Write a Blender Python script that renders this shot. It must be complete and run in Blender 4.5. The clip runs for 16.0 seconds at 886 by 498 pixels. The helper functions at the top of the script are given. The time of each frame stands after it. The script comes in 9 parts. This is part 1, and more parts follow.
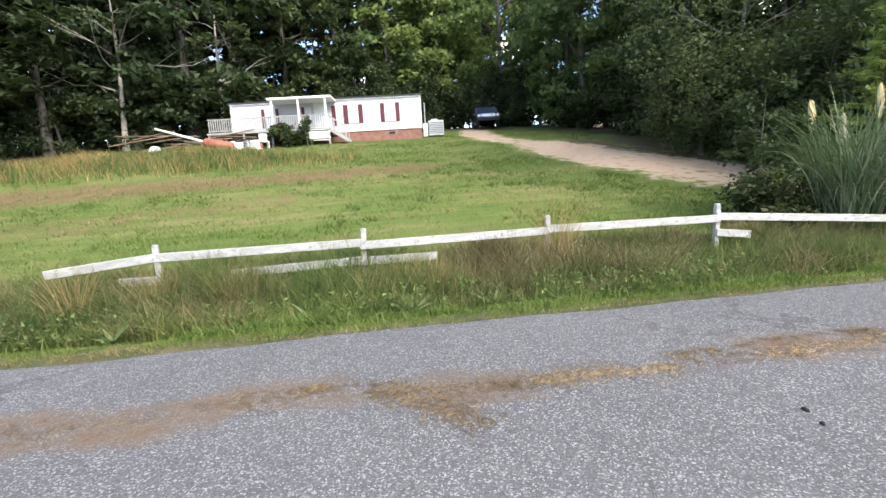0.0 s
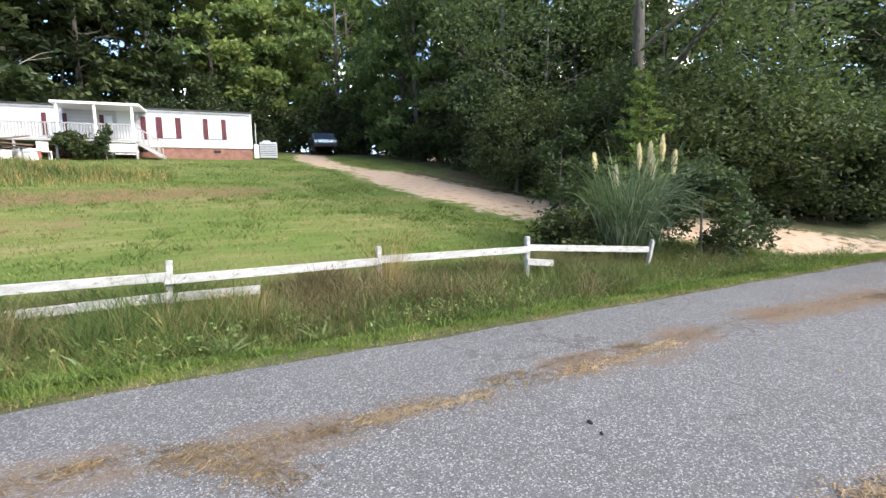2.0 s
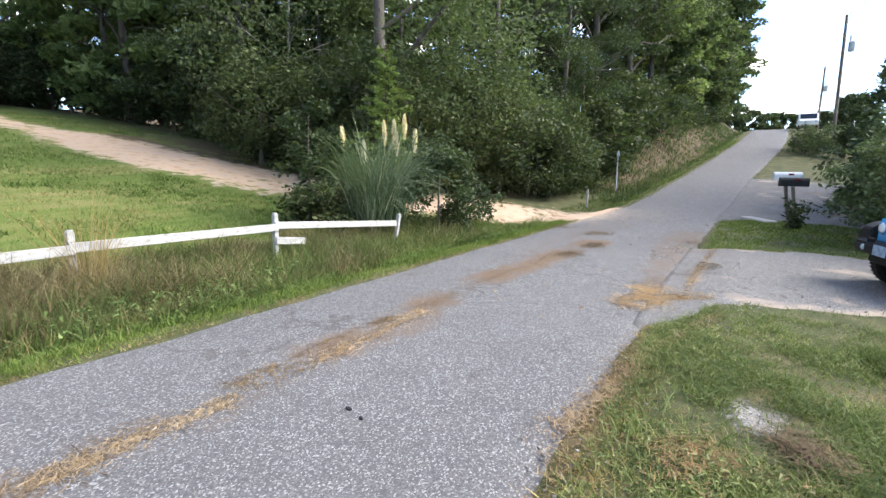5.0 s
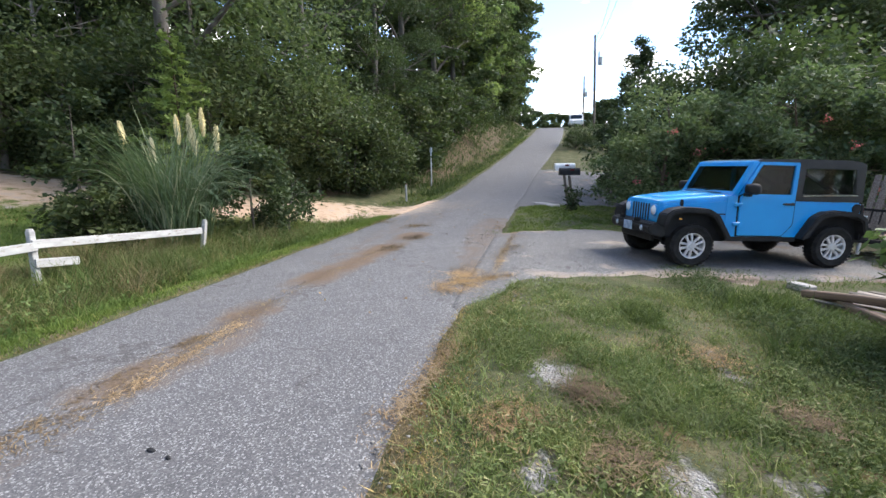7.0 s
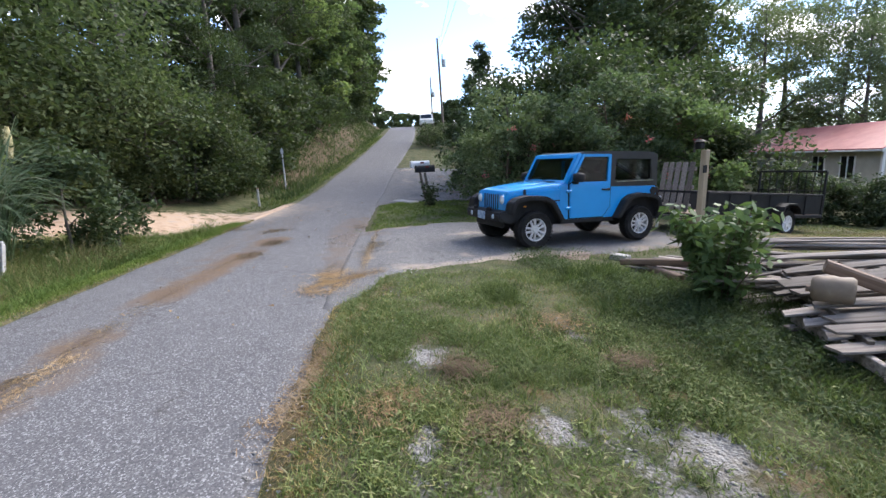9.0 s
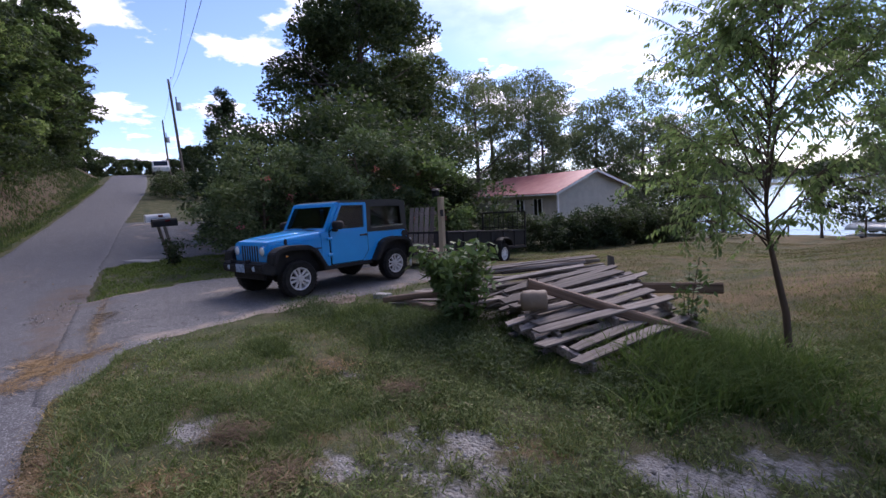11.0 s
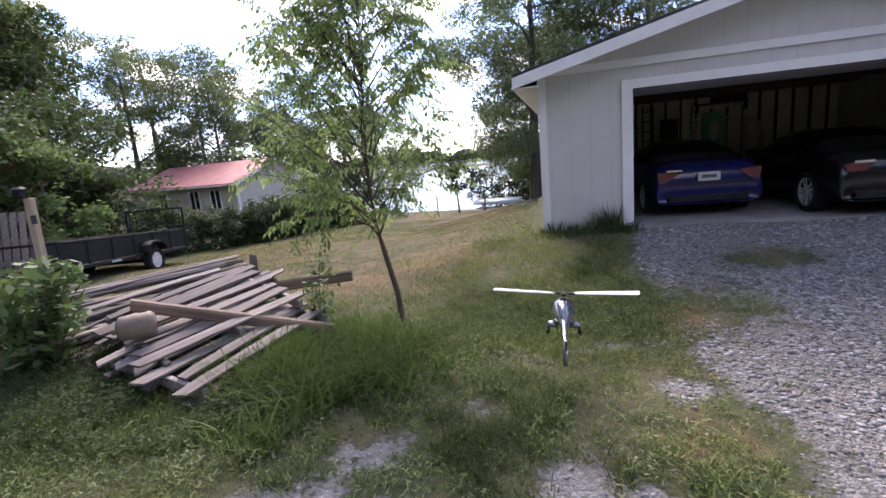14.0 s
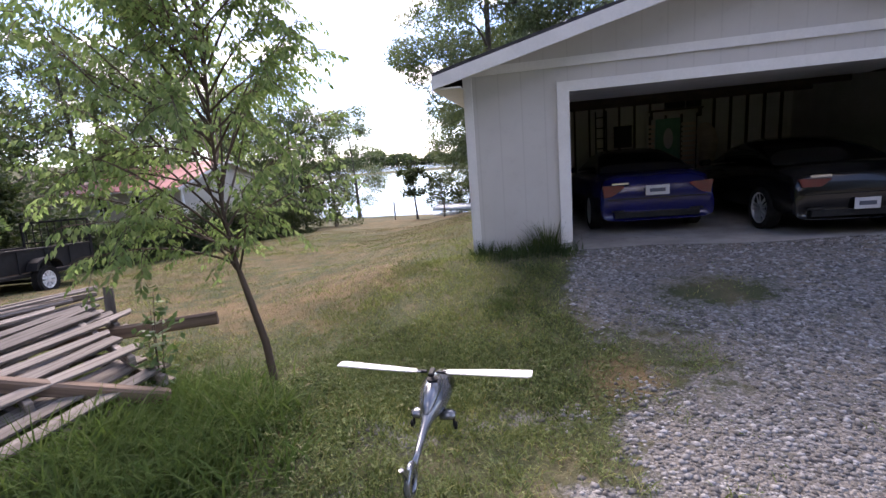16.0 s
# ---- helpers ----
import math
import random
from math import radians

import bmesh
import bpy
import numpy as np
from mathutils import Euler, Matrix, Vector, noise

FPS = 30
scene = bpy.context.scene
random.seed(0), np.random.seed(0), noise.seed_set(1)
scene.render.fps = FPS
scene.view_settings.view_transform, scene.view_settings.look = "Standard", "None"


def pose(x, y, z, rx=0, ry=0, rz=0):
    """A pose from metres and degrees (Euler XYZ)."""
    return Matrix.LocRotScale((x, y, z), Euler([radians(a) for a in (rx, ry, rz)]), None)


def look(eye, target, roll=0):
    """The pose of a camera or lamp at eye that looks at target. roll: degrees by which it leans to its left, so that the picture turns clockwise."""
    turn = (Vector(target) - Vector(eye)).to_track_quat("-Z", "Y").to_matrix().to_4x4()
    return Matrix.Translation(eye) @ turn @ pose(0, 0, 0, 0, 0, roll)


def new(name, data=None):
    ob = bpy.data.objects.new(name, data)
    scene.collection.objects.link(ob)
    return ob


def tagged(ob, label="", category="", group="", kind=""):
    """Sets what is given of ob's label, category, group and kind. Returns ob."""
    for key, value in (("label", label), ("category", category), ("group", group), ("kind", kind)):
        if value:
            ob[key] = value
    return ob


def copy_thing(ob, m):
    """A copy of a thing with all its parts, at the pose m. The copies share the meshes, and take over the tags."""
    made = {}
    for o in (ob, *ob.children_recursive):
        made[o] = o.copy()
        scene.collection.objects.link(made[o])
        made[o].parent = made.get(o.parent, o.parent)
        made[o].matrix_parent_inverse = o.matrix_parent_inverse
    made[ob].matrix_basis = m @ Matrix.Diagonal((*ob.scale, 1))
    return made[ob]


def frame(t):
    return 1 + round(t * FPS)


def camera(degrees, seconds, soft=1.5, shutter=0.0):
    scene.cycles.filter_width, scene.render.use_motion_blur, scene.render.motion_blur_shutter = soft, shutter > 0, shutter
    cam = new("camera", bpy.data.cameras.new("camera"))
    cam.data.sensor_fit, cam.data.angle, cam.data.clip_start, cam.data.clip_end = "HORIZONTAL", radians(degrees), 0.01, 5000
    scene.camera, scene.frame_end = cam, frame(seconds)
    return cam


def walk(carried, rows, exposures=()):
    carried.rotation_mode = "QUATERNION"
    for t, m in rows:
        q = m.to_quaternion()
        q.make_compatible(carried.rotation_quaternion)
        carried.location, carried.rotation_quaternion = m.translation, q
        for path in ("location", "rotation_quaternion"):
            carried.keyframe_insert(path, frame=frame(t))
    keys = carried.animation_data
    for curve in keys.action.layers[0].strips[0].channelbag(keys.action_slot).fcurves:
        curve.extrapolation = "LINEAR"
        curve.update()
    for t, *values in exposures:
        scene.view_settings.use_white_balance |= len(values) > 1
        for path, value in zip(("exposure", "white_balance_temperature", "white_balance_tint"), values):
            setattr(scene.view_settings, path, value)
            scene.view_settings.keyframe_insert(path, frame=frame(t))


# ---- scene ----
cam = camera(87.5, 16.0)
PATH = [
    (0, (0.418, 0.056, 1.547), (0.874, 1.978, 1.233), -3.4),
    (0.5, (0.425, 0.058, 1.544), (1.05, 1.937, 1.263), -2.1),
    (1, (0.401, 0.077, 1.58), (1.197, 1.896, 1.338), -1.1),
    (1.5, (0.442, 0.097, 1.584), (1.383, 1.849, 1.369), -0.9),
    (2, (0.595, 0.078, 1.601), (1.683, 1.741, 1.374), -1.1),
    (2.5, (0.733, 0.104, 1.6), (1.977, 1.652, 1.362), -1.2),
    (3, (0.801, 0.209, 1.594), (2.191, 1.626, 1.35), -0.7),
    (3.5, (0.84, 0.307, 1.597), (2.358, 1.581, 1.321), 0.1),
    (5.8, (0.868, 0.257, 1.566), (2.741, 0.874, 1.235), 0.6),
    (6, (0.876, 0.261, 1.561), (2.777, 0.794, 1.237), 0.7),
    (6.5, (0.887, 0.235, 1.573), (2.832, 0.58, 1.256), 0.2),
    (7, (0.895, 0.203, 1.58), (2.855, 0.386, 1.227), -1.0),
    (7.5, (0.897, 0.209, 1.561), (2.845, 0.255, 1.109), -2.2),
    (8, (0.924, 0.216, 1.527), (2.844, 0.131, 0.972), -3.4),
    (8.2, (0.904, 0.221, 1.53), (2.825, 0.079, 0.99), -3.3),
    (10.5, (0.589, 0.329, 1.597), (2.294, -0.702, 1.425), -4.3),
    (11, (0.575, 0.345, 1.586), (2.077, -0.954, 1.351), -4.1),
    (11.5, (0.564, 0.336, 1.581), (1.802, -1.202, 1.258), -4.3),
    (12, (0.494, 0.306, 1.57), (1.432, -1.421, 1.2), -4.0),
    (12.5, (0.327, 0.187, 1.581), (1.08, -1.625, 1.195), -4.7),
    (13, (0.154, 0.053, 1.588), (0.779, -1.807, 1.2), -5.2),
    (13.5, (0.1, -0.165, 1.572), (0.611, -2.059, 1.181), -5.2),
    (14, (0.092, -0.445, 1.588), (0.543, -2.354, 1.198), -5.2),
    (14.5, (-0.065, -0.726, 1.588), (0.338, -2.646, 1.197), -4.9),
    (15, (-0.148, -1.019, 1.581), (0.218, -2.946, 1.189), -4.9),
    (15.5, (-0.261, -1.35, 1.592), (0.084, -3.281, 1.199), -4.9),
    (16, (-0.487, -1.61, 1.629), (-0.156, -3.543, 1.239), -4.7),
]
EXPOSURES = [(0.0, 2.05, 6700, 11), (3.5, 2.05, 6700, 11), (6.0, 2.25, 6600, 12), (6.5, 2.25, 6600, 12), (7.0, 1.9, 6550, 12), (7.5, 1.9, 6550, 13), (8.0, 2.25, 6550, 13), (10.5, 0.8, 6000, 26), (11.0, 0.75, 6050, 30),
             (12.0, 1.48, 6300, 30), (12.5, 1.95, 6450, 29), (14.0, 1.8, 6550, 29), (16.0, 1.8, 6700, 28)]
walk(cam, [(t, look(eye, target, roll)) for t, eye, target, roll in PATH], EXPOSURES)

# ---- light ----
world = bpy.data.worlds.new("sky")
scene.world = world
world.use_nodes = True
SUN_AZ, SUN_EL = (0.42, -0.91), 42.0
SKY, SUN = 0.13, 1.95


def sky_nodes():
    nt = world.node_tree
    n, l = nt.nodes, nt.links
    bg = n["Background"]
    sky = n.new("ShaderNodeTexSky")
    sky.sky_type, sky.sun_disc = "NISHITA", False
    sky.sun_elevation = radians(SUN_EL)
    sky.sun_rotation = math.atan2(SUN_AZ[0], SUN_AZ[1])
    sky.air_density, sky.dust_density, sky.ozone_density = 0.8, 0.1, 2.5
    tc = n.new("ShaderNodeTexCoord")
    sep = n.new("ShaderNodeSeparateXYZ")
    l.new(tc.outputs["Generated"], sep.inputs[0])
    # flat cloud deck: direction divided by its height
    zz = n.new("ShaderNodeMath"); zz.operation = "MAXIMUM"; zz.inputs[1].default_value = 0.0
    l.new(sep.outputs[2], zz.inputs[0])
    za = n.new("ShaderNodeMath"); za.operation = "ADD"; za.inputs[1].default_value = 0.16
    l.new(zz.outputs[0], za.inputs[0])
    div = n.new("ShaderNodeVectorMath"); div.operation = "DIVIDE"
    l.new(tc.outputs["Generated"], div.inputs[0])
    comb = n.new("ShaderNodeCombineXYZ")
    for i in range(3):
        l.new(za.outputs[0], comb.inputs[i])
    l.new(comb.outputs[0], div.inputs[1])
    mp = n.new("ShaderNodeMapping")
    mp.inputs["Location"].default_value = (0.35, 0.2, 0.0)
    l.new(div.outputs[0], mp.inputs[0])
    big = n.new("ShaderNodeTexNoise")
    big.inputs["Scale"].default_value, big.inputs["Detail"].default_value, big.inputs["Roughness"].default_value = 2.0, 9.0, 0.58
    l.new(mp.outputs[0], big.inputs["Vector"])
    ramp = n.new("ShaderNodeValToRGB")
    ramp.color_ramp.elements[0].position, ramp.color_ramp.elements[1].position = 0.525, 0.585
    l.new(big.outputs[0], ramp.inputs[0])
    soft = n.new("ShaderNodeTexNoise")
    soft.inputs["Scale"].default_value, soft.inputs["Detail"].default_value = 4.0, 5.0
    l.new(mp.outputs[0], soft.inputs["Vector"])
    shade = n.new("ShaderNodeValToRGB")
    shade.color_ramp.elements[0].color, shade.color_ramp.elements[1].color = (3.4, 3.7, 4.3, 1), (7.6, 7.6, 7.5, 1)
    shade.color_ramp.elements[0].position, shade.color_ramp.elements[1].position = 0.36, 0.56
    l.new(soft.outputs[0], shade.inputs[0])
    # cloud and haze shine brighter towards the sun
    sun_way = n.new("ShaderNodeVectorMath"); sun_way.operation = "DOT_PRODUCT"
    ce = math.cos(radians(SUN_EL)) / math.hypot(*SUN_AZ)
    sun_way.inputs[1].default_value = (SUN_AZ[0] * ce, SUN_AZ[1] * ce, math.sin(radians(SUN_EL)))
    l.new(tc.outputs["Generated"], sun_way.inputs[0])
    glow = n.new("ShaderNodeMapRange"); glow.interpolation_type = "SMOOTHSTEP"
    glow.inputs[1].default_value, glow.inputs[2].default_value, glow.inputs[3].default_value, glow.inputs[4].default_value = 0.75, 1.0, 1.0, 1.7
    l.new(sun_way.outputs["Value"], glow.inputs[0])
    lit = n.new("ShaderNodeVectorMath"); lit.operation = "SCALE"
    l.new(shade.outputs[0], lit.inputs[0])
    l.new(glow.outputs[0], lit.inputs["Scale"])
    veil = n.new("ShaderNodeMapRange"); veil.interpolation_type = "SMOOTHSTEP"
    veil.inputs[1].default_value, veil.inputs[2].default_value, veil.inputs[3].default_value, veil.inputs[4].default_value = 0.83, 1.0, 0.0, 0.85
    l.new(sun_way.outputs["Value"], veil.inputs[0])
    cover = n.new("ShaderNodeMath"); cover.operation = "MAXIMUM"
    l.new(ramp.outputs[0], cover.inputs[0])
    l.new(veil.outputs[0], cover.inputs[1])
    mix = n.new("ShaderNodeMix"); mix.data_type = "RGBA"
    l.new(cover.outputs[0], mix.inputs["Factor"])
    l.new(sky.outputs[0], mix.inputs["A"])
    l.new(lit.outputs[0], mix.inputs["B"])
    l.new(mix.outputs["Result"], bg.inputs[0])
    bg.inputs[1].default_value = SKY


sky_nodes()
sun = new("sun", bpy.data.lights.new("sun", "SUN"))
sun.data.energy, sun.data.angle, sun.data.color = SUN, radians(32), (1.0, 0.94, 0.84)
sun.matrix_world = look((0, 0, 30), (-SUN_AZ[0] * 30, -SUN_AZ[1] * 30, 30 - 30 * math.tan(radians(SUN_EL))))

# ---- materials ----
MATS = {}


def shader(name):
    m = bpy.data.materials.new(name)
    m.use_nodes = True
    MATS[name] = m
    return m, m.node_tree.nodes, m.node_tree.links, m.node_tree.nodes["Principled BSDF"]


def noise_tex(n, l, scale, detail=4.0, rough=0.55, coord="Object", stretch=None):
    tc = n.new("ShaderNodeTexCoord")
    t = n.new("ShaderNodeTexNoise")
    t.inputs["Scale"].default_value, t.inputs["Detail"].default_value, t.inputs["Roughness"].default_value = scale, detail, rough
    if stretch:
        mp = n.new("ShaderNodeMapping")
        mp.inputs["Scale"].default_value = stretch
        l.new(tc.outputs[coord], mp.inputs[0])
        l.new(mp.outputs[0], t.inputs["Vector"])
    else:
        l.new(tc.outputs[coord], t.inputs["Vector"])
    return t.outputs[0]


def ramp_of(n, l, value, stops):
    r = n.new("ShaderNodeValToRGB")
    while len(r.color_ramp.elements) < len(stops):
        r.color_ramp.elements.new(0.5)
    for e, (p, c) in zip(r.color_ramp.elements, stops):
        e.position, e.color = p, (*c, 1)
    l.new(value, r.inputs[0])
    return r.outputs[0]


def blend(n, l, fac, a, b, mode="MIX"):
    m = n.new("ShaderNodeMix")
    m.data_type, m.blend_type = "RGBA", mode
    for key, v in (("Factor", fac), ("A", a), ("B", b)):
        if isinstance(v, (int, float)):
            m.inputs[key].default_value = v
        elif isinstance(v, tuple):
            m.inputs[key].default_value = (*v, 1)
        else:
            l.new(v, m.inputs[key])
    return m.outputs["Result"]


def mathn(n, l, op, a, b=0.0, clamp=False):
    m = n.new("ShaderNodeMath")
    m.operation, m.use_clamp = op, clamp
    for i, v in enumerate((a, b)):
        if isinstance(v, (int, float)):
            m.inputs[i].default_value = v
        else:
            l.new(v, m.inputs[i])
    return m.outputs[0]


def bump(n, l, bsdf, height, strength=0.3, dist=0.01):
    b = n.new("ShaderNodeBump")
    b.inputs["Strength"].default_value, b.inputs["Distance"].default_value = strength, dist
    l.new(height, b.inputs["Height"])
    l.new(b.outputs[0], bsdf.inputs["Normal"])


def surface(name, a, b, scale=8.0, rough=0.7, metal=0.0, fine=60.0, relief=0.15, dist=0.004, stretch=None, wear=None, coat=0.0, spread=(0.35, 0.65)):
    """A surface of two tones at two scales, with fine relief; wear: (colour, threshold)."""
    m, n, l, p = shader(name)
    big = noise_tex(n, l, scale, 5, 0.6, stretch=stretch)
    small = noise_tex(n, l, fine, 3, 0.6, stretch=stretch)
    col = ramp_of(n, l, big, [(spread[0], a), (spread[1], b)])
    col = blend(n, l, mathn(n, l, "MULTIPLY", small, 0.35), col, tuple(0.55 * v for v in a))
    if wear:
        w = noise_tex(n, l, scale * 2.3, 8, 0.7, stretch=stretch)
        col = blend(n, l, mathn(n, l, "MULTIPLY", mathn(n, l, "SUBTRACT", w, wear[1]), 14.0, True), col, wear[0])
    l.new(col, p.inputs["Base Color"])
    p.inputs["Roughness"].default_value, p.inputs["Metallic"].default_value = rough, metal
    p.inputs["Coat Weight"].default_value = coat
    if relief:
        bump(n, l, p, small, relief, dist)
    return m


def leaf_mat(name, stops, through_light=0.35, rough=0.6):
    m, n, l, p = shader(name)
    geo = n.new("ShaderNodeNewGeometry")
    col = ramp_of(n, l, geo.outputs["Random Per Island"], stops)
    wide = noise_tex(n, l, 0.75, 4, 0.6)
    col = blend(n, l, mathn(n, l, "MULTIPLY", mathn(n, l, "SUBTRACT", wide, 0.34), 2.3, True), col, stops[0][1])
    info = n.new("ShaderNodeObjectInfo")
    col = blend(n, l, 1.0, col, ramp_of(n, l, info.outputs["Random"], [(0.0, (0.74, 0.78, 0.86)), (0.5, (1.0, 1.0, 1.0)), (1.0, (1.3, 1.18, 1.0))]), "MULTIPLY")
    l.new(col, p.inputs["Base Color"])
    p.inputs["Roughness"].default_value = rough
    p.inputs["Specular IOR Level"].default_value = 0.12
    tr = n.new("ShaderNodeBsdfTranslucent")
    l.new(blend(n, l, 0.42, col, (0.16, 0.26, 0.05)), tr.inputs[0])
    mx = n.new("ShaderNodeMixShader")
    mx.inputs[0].default_value = through_light
    l.new(p.outputs[0], mx.inputs[1])
    l.new(tr.outputs[0], mx.inputs[2])
    l.new(mx.outputs[0], n["Material Output"].inputs[0])
    return m


LEAF_WOOD = leaf_mat("woodland_leaves", [(0.0, (0.018, 0.029, 0.015)), (0.5, (0.044, 0.062, 0.030)), (1.0, (0.088, 0.110, 0.053))], 0.22)
LEAF_DARK = leaf_mat("dark_leaves", [(0.0, (0.024, 0.038, 0.021)), (0.5, (0.055, 0.077, 0.038)), (1.0, (0.1, 0.125, 0.062))], 0.25)
LEAF_OAK = leaf_mat("oak_leaves", [(0.0, (0.035, 0.052, 0.028)), (0.5, (0.085, 0.115, 0.058)), (1.0, (0.15, 0.185, 0.095))], 0.3)
LEAF_MYRTLE = leaf_mat("myrtle_leaves", [(0.0, (0.07, 0.1, 0.05)), (0.5, (0.135, 0.18, 0.088)), (1.0, (0.27, 0.31, 0.17))], 0.36)
# lighter leaf tone with sunlight put into the colour; also the light green bush
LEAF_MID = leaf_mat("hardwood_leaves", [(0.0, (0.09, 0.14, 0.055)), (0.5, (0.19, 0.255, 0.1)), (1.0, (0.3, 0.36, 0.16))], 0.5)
# paled and greyed leaves: the haze over the lake shore is in the colour
LEAF_HAZE = leaf_mat("lakeside_leaves", [(0.0, (0.085, 0.11, 0.065)), (0.5, (0.15, 0.185, 0.108)), (1.0, (0.23, 0.265, 0.16))], 0.42)
LEAF_LIGHT = leaf_mat("light_leaves", [(0.0, (0.2, 0.26, 0.07)), (0.5, (0.32, 0.4, 0.11)), (1.0, (0.44, 0.5, 0.17))], 0.5)
LEAF_YOUNG = leaf_mat("sapling_leaves", [(0.0, (0.16, 0.23, 0.085)), (0.55, (0.3, 0.4, 0.15)), (1.0, (0.5, 0.57, 0.24))], 0.62)
LEAF_WEED = leaf_mat("broad_green_leaves", [(0.0, (0.05, 0.085, 0.03)), (0.5, (0.1, 0.16, 0.06)), (1.0, (0.19, 0.27, 0.11))], 0.3, 0.5)
BLADE = leaf_mat("grass_blades", [(0.0, (0.065, 0.105, 0.026)), (0.5, (0.125, 0.19, 0.044)), (0.85, (0.19, 0.25, 0.07)), (1.0, (0.28, 0.27, 0.12))], 0.3, 0.75)
BLADE_YARD = leaf_mat("yard_grass_blades", [(0.0, (0.081, 0.103, 0.041)), (0.4, (0.172, 0.218, 0.078)), (0.8, (0.287, 0.328, 0.129)), (0.93, (0.391, 0.402, 0.184)), (1.0, (0.460, 0.380, 0.230))], 0.3, 0.75)
BLADE_TALL = leaf_mat("tall_grass_blades", [(0.0, (0.045, 0.08, 0.024)), (0.45, (0.11, 0.165, 0.046)), (0.78, (0.19, 0.21, 0.075)), (1.0, (0.33, 0.26, 0.14))], 0.3, 0.75)
BLADE_DARK = leaf_mat("dark_grass_blades", [(0.0, (0.028, 0.044, 0.018)), (0.6, (0.068, 0.1, 0.038)), (1.0, (0.15, 0.19, 0.078))], 0.3, 0.7)
BLADE_DRY = leaf_mat("dry_grass_blades", [(0.0, (0.155, 0.117, 0.056)), (0.5, (0.281, 0.222, 0.107)), (1.0, (0.442, 0.366, 0.189))], 0.22, 0.8)
PAMPAS = leaf_mat("pampas_blades", [(0.0, (0.075, 0.115, 0.06)), (0.55, (0.15, 0.205, 0.115)), (0.85, (0.25, 0.29, 0.18)), (1.0, (0.4, 0.38, 0.25))], 0.3)
PLUME = leaf_mat("plume_fluff", [(0.0, (0.66, 0.58, 0.35)), (1.0, (0.82, 0.75, 0.52))], 0.4, 0.9)
STRAW = leaf_mat("straw", [(0.0, (0.12, 0.085, 0.055)), (0.55, (0.21, 0.145, 0.085)), (0.85, (0.31, 0.22, 0.115)), (1.0, (0.42, 0.31, 0.16))], 0.1, 0.8)
STRAW_GOLD = leaf_mat("golden_straw", [(0.0, (0.25, 0.175, 0.1)), (0.5, (0.4, 0.29, 0.17)), (1.0, (0.55, 0.42, 0.27))], 0.08, 0.8)
PINK = leaf_mat("pink_blossom", [(0.0, (0.45, 0.1, 0.13)), (1.0, (0.65, 0.22, 0.25))], 0.3)

BARK = surface("bark", (0.07, 0.06, 0.05), (0.13, 0.115, 0.1), 5, 0.9, fine=30, relief=0.7, dist=0.02, stretch=(1, 1, 0.25))
BARK_PALE = surface("dead_branch_bark", (0.22, 0.2, 0.175), (0.34, 0.31, 0.28), 5, 0.9, fine=30, relief=0.4, dist=0.01)
BARK_YOUNG = surface("sapling_bark", (0.06, 0.04, 0.027), (0.12, 0.083, 0.056), 9, 0.85, fine=50, relief=0.5, dist=0.006, stretch=(1, 1, 0.3))
WHITE_FENCE = surface("weathered_white_paint", (0.3, 0.3, 0.295), (0.46, 0.46, 0.45), 6, 0.8, fine=45, relief=0.4, stretch=(0.6, 2, 2), wear=((0.22, 0.2, 0.17), 0.56))
WHITE = surface("white_paint", (0.74, 0.74, 0.73), (0.82, 0.82, 0.81), 3, 0.55, fine=40, relief=0.05)
GREY_WOOD = surface("weathered_grey_boards", (0.17, 0.14, 0.118), (0.42, 0.37, 0.33), 5, 0.88, fine=26, relief=0.6, dist=0.005, stretch=(0.25, 6, 6), wear=((0.09, 0.07, 0.06), 0.6))


def board_by_board(m, low, high):
    """Each board takes its own shade of the weathered wood."""
    n, l = m.node_tree.nodes, m.node_tree.links
    base = [x for x in n if x.type == "BSDF_PRINCIPLED"][0].inputs["Base Color"]
    info, tone, span = n.new("ShaderNodeObjectInfo"), n.new("ShaderNodeHueSaturation"), n.new("ShaderNodeMapRange")
    l.new(info.outputs["Random"], span.inputs[0])
    span.inputs[3].default_value, span.inputs[4].default_value = low, high
    l.new(span.outputs[0], tone.inputs["Value"])
    l.new(base.links[0].from_socket, tone.inputs["Color"])
    l.new(tone.outputs[0], base)


board_by_board(GREY_WOOD, 0.32, 1.1)

BROWN_WOOD = surface("weathered_brown_timber", (0.12, 0.08, 0.058), (0.26, 0.18, 0.13), 4, 0.85, fine=24, relief=0.5, dist=0.005, stretch=(0.25, 6, 6), wear=((0.1, 0.07, 0.05), 0.62))
POST_WOOD = surface("treated_post", (0.3, 0.23, 0.15), (0.45, 0.37, 0.26), 4, 0.85, fine=24, relief=0.5, dist=0.004, stretch=(6, 6, 0.3))
POLE_WOOD = surface("utility_pole_wood", (0.13, 0.105, 0.085), (0.22, 0.19, 0.16), 2, 0.9, fine=20, relief=0.4, stretch=(3, 3, 0.3))
BLACK_STEEL = surface("black_steel", (0.01, 0.01, 0.011), (0.018, 0.018, 0.019), 6, 0.65, fine=60, relief=0.1)
BLACK_PLASTIC = surface("black_plastic", (0.018, 0.018, 0.019), (0.03, 0.03, 0.031), 8, 0.62, fine=160, relief=0.15, dist=0.001)
TYRE = surface("tyre_rubber", (0.012, 0.012, 0.012), (0.028, 0.027, 0.026), 12, 0.85, fine=90, relief=0.25)
ALLOY = surface("silver_alloy", (0.62, 0.62, 0.63), (0.74, 0.74, 0.75), 12, 0.36, metal=0.4, fine=80, relief=0.03)
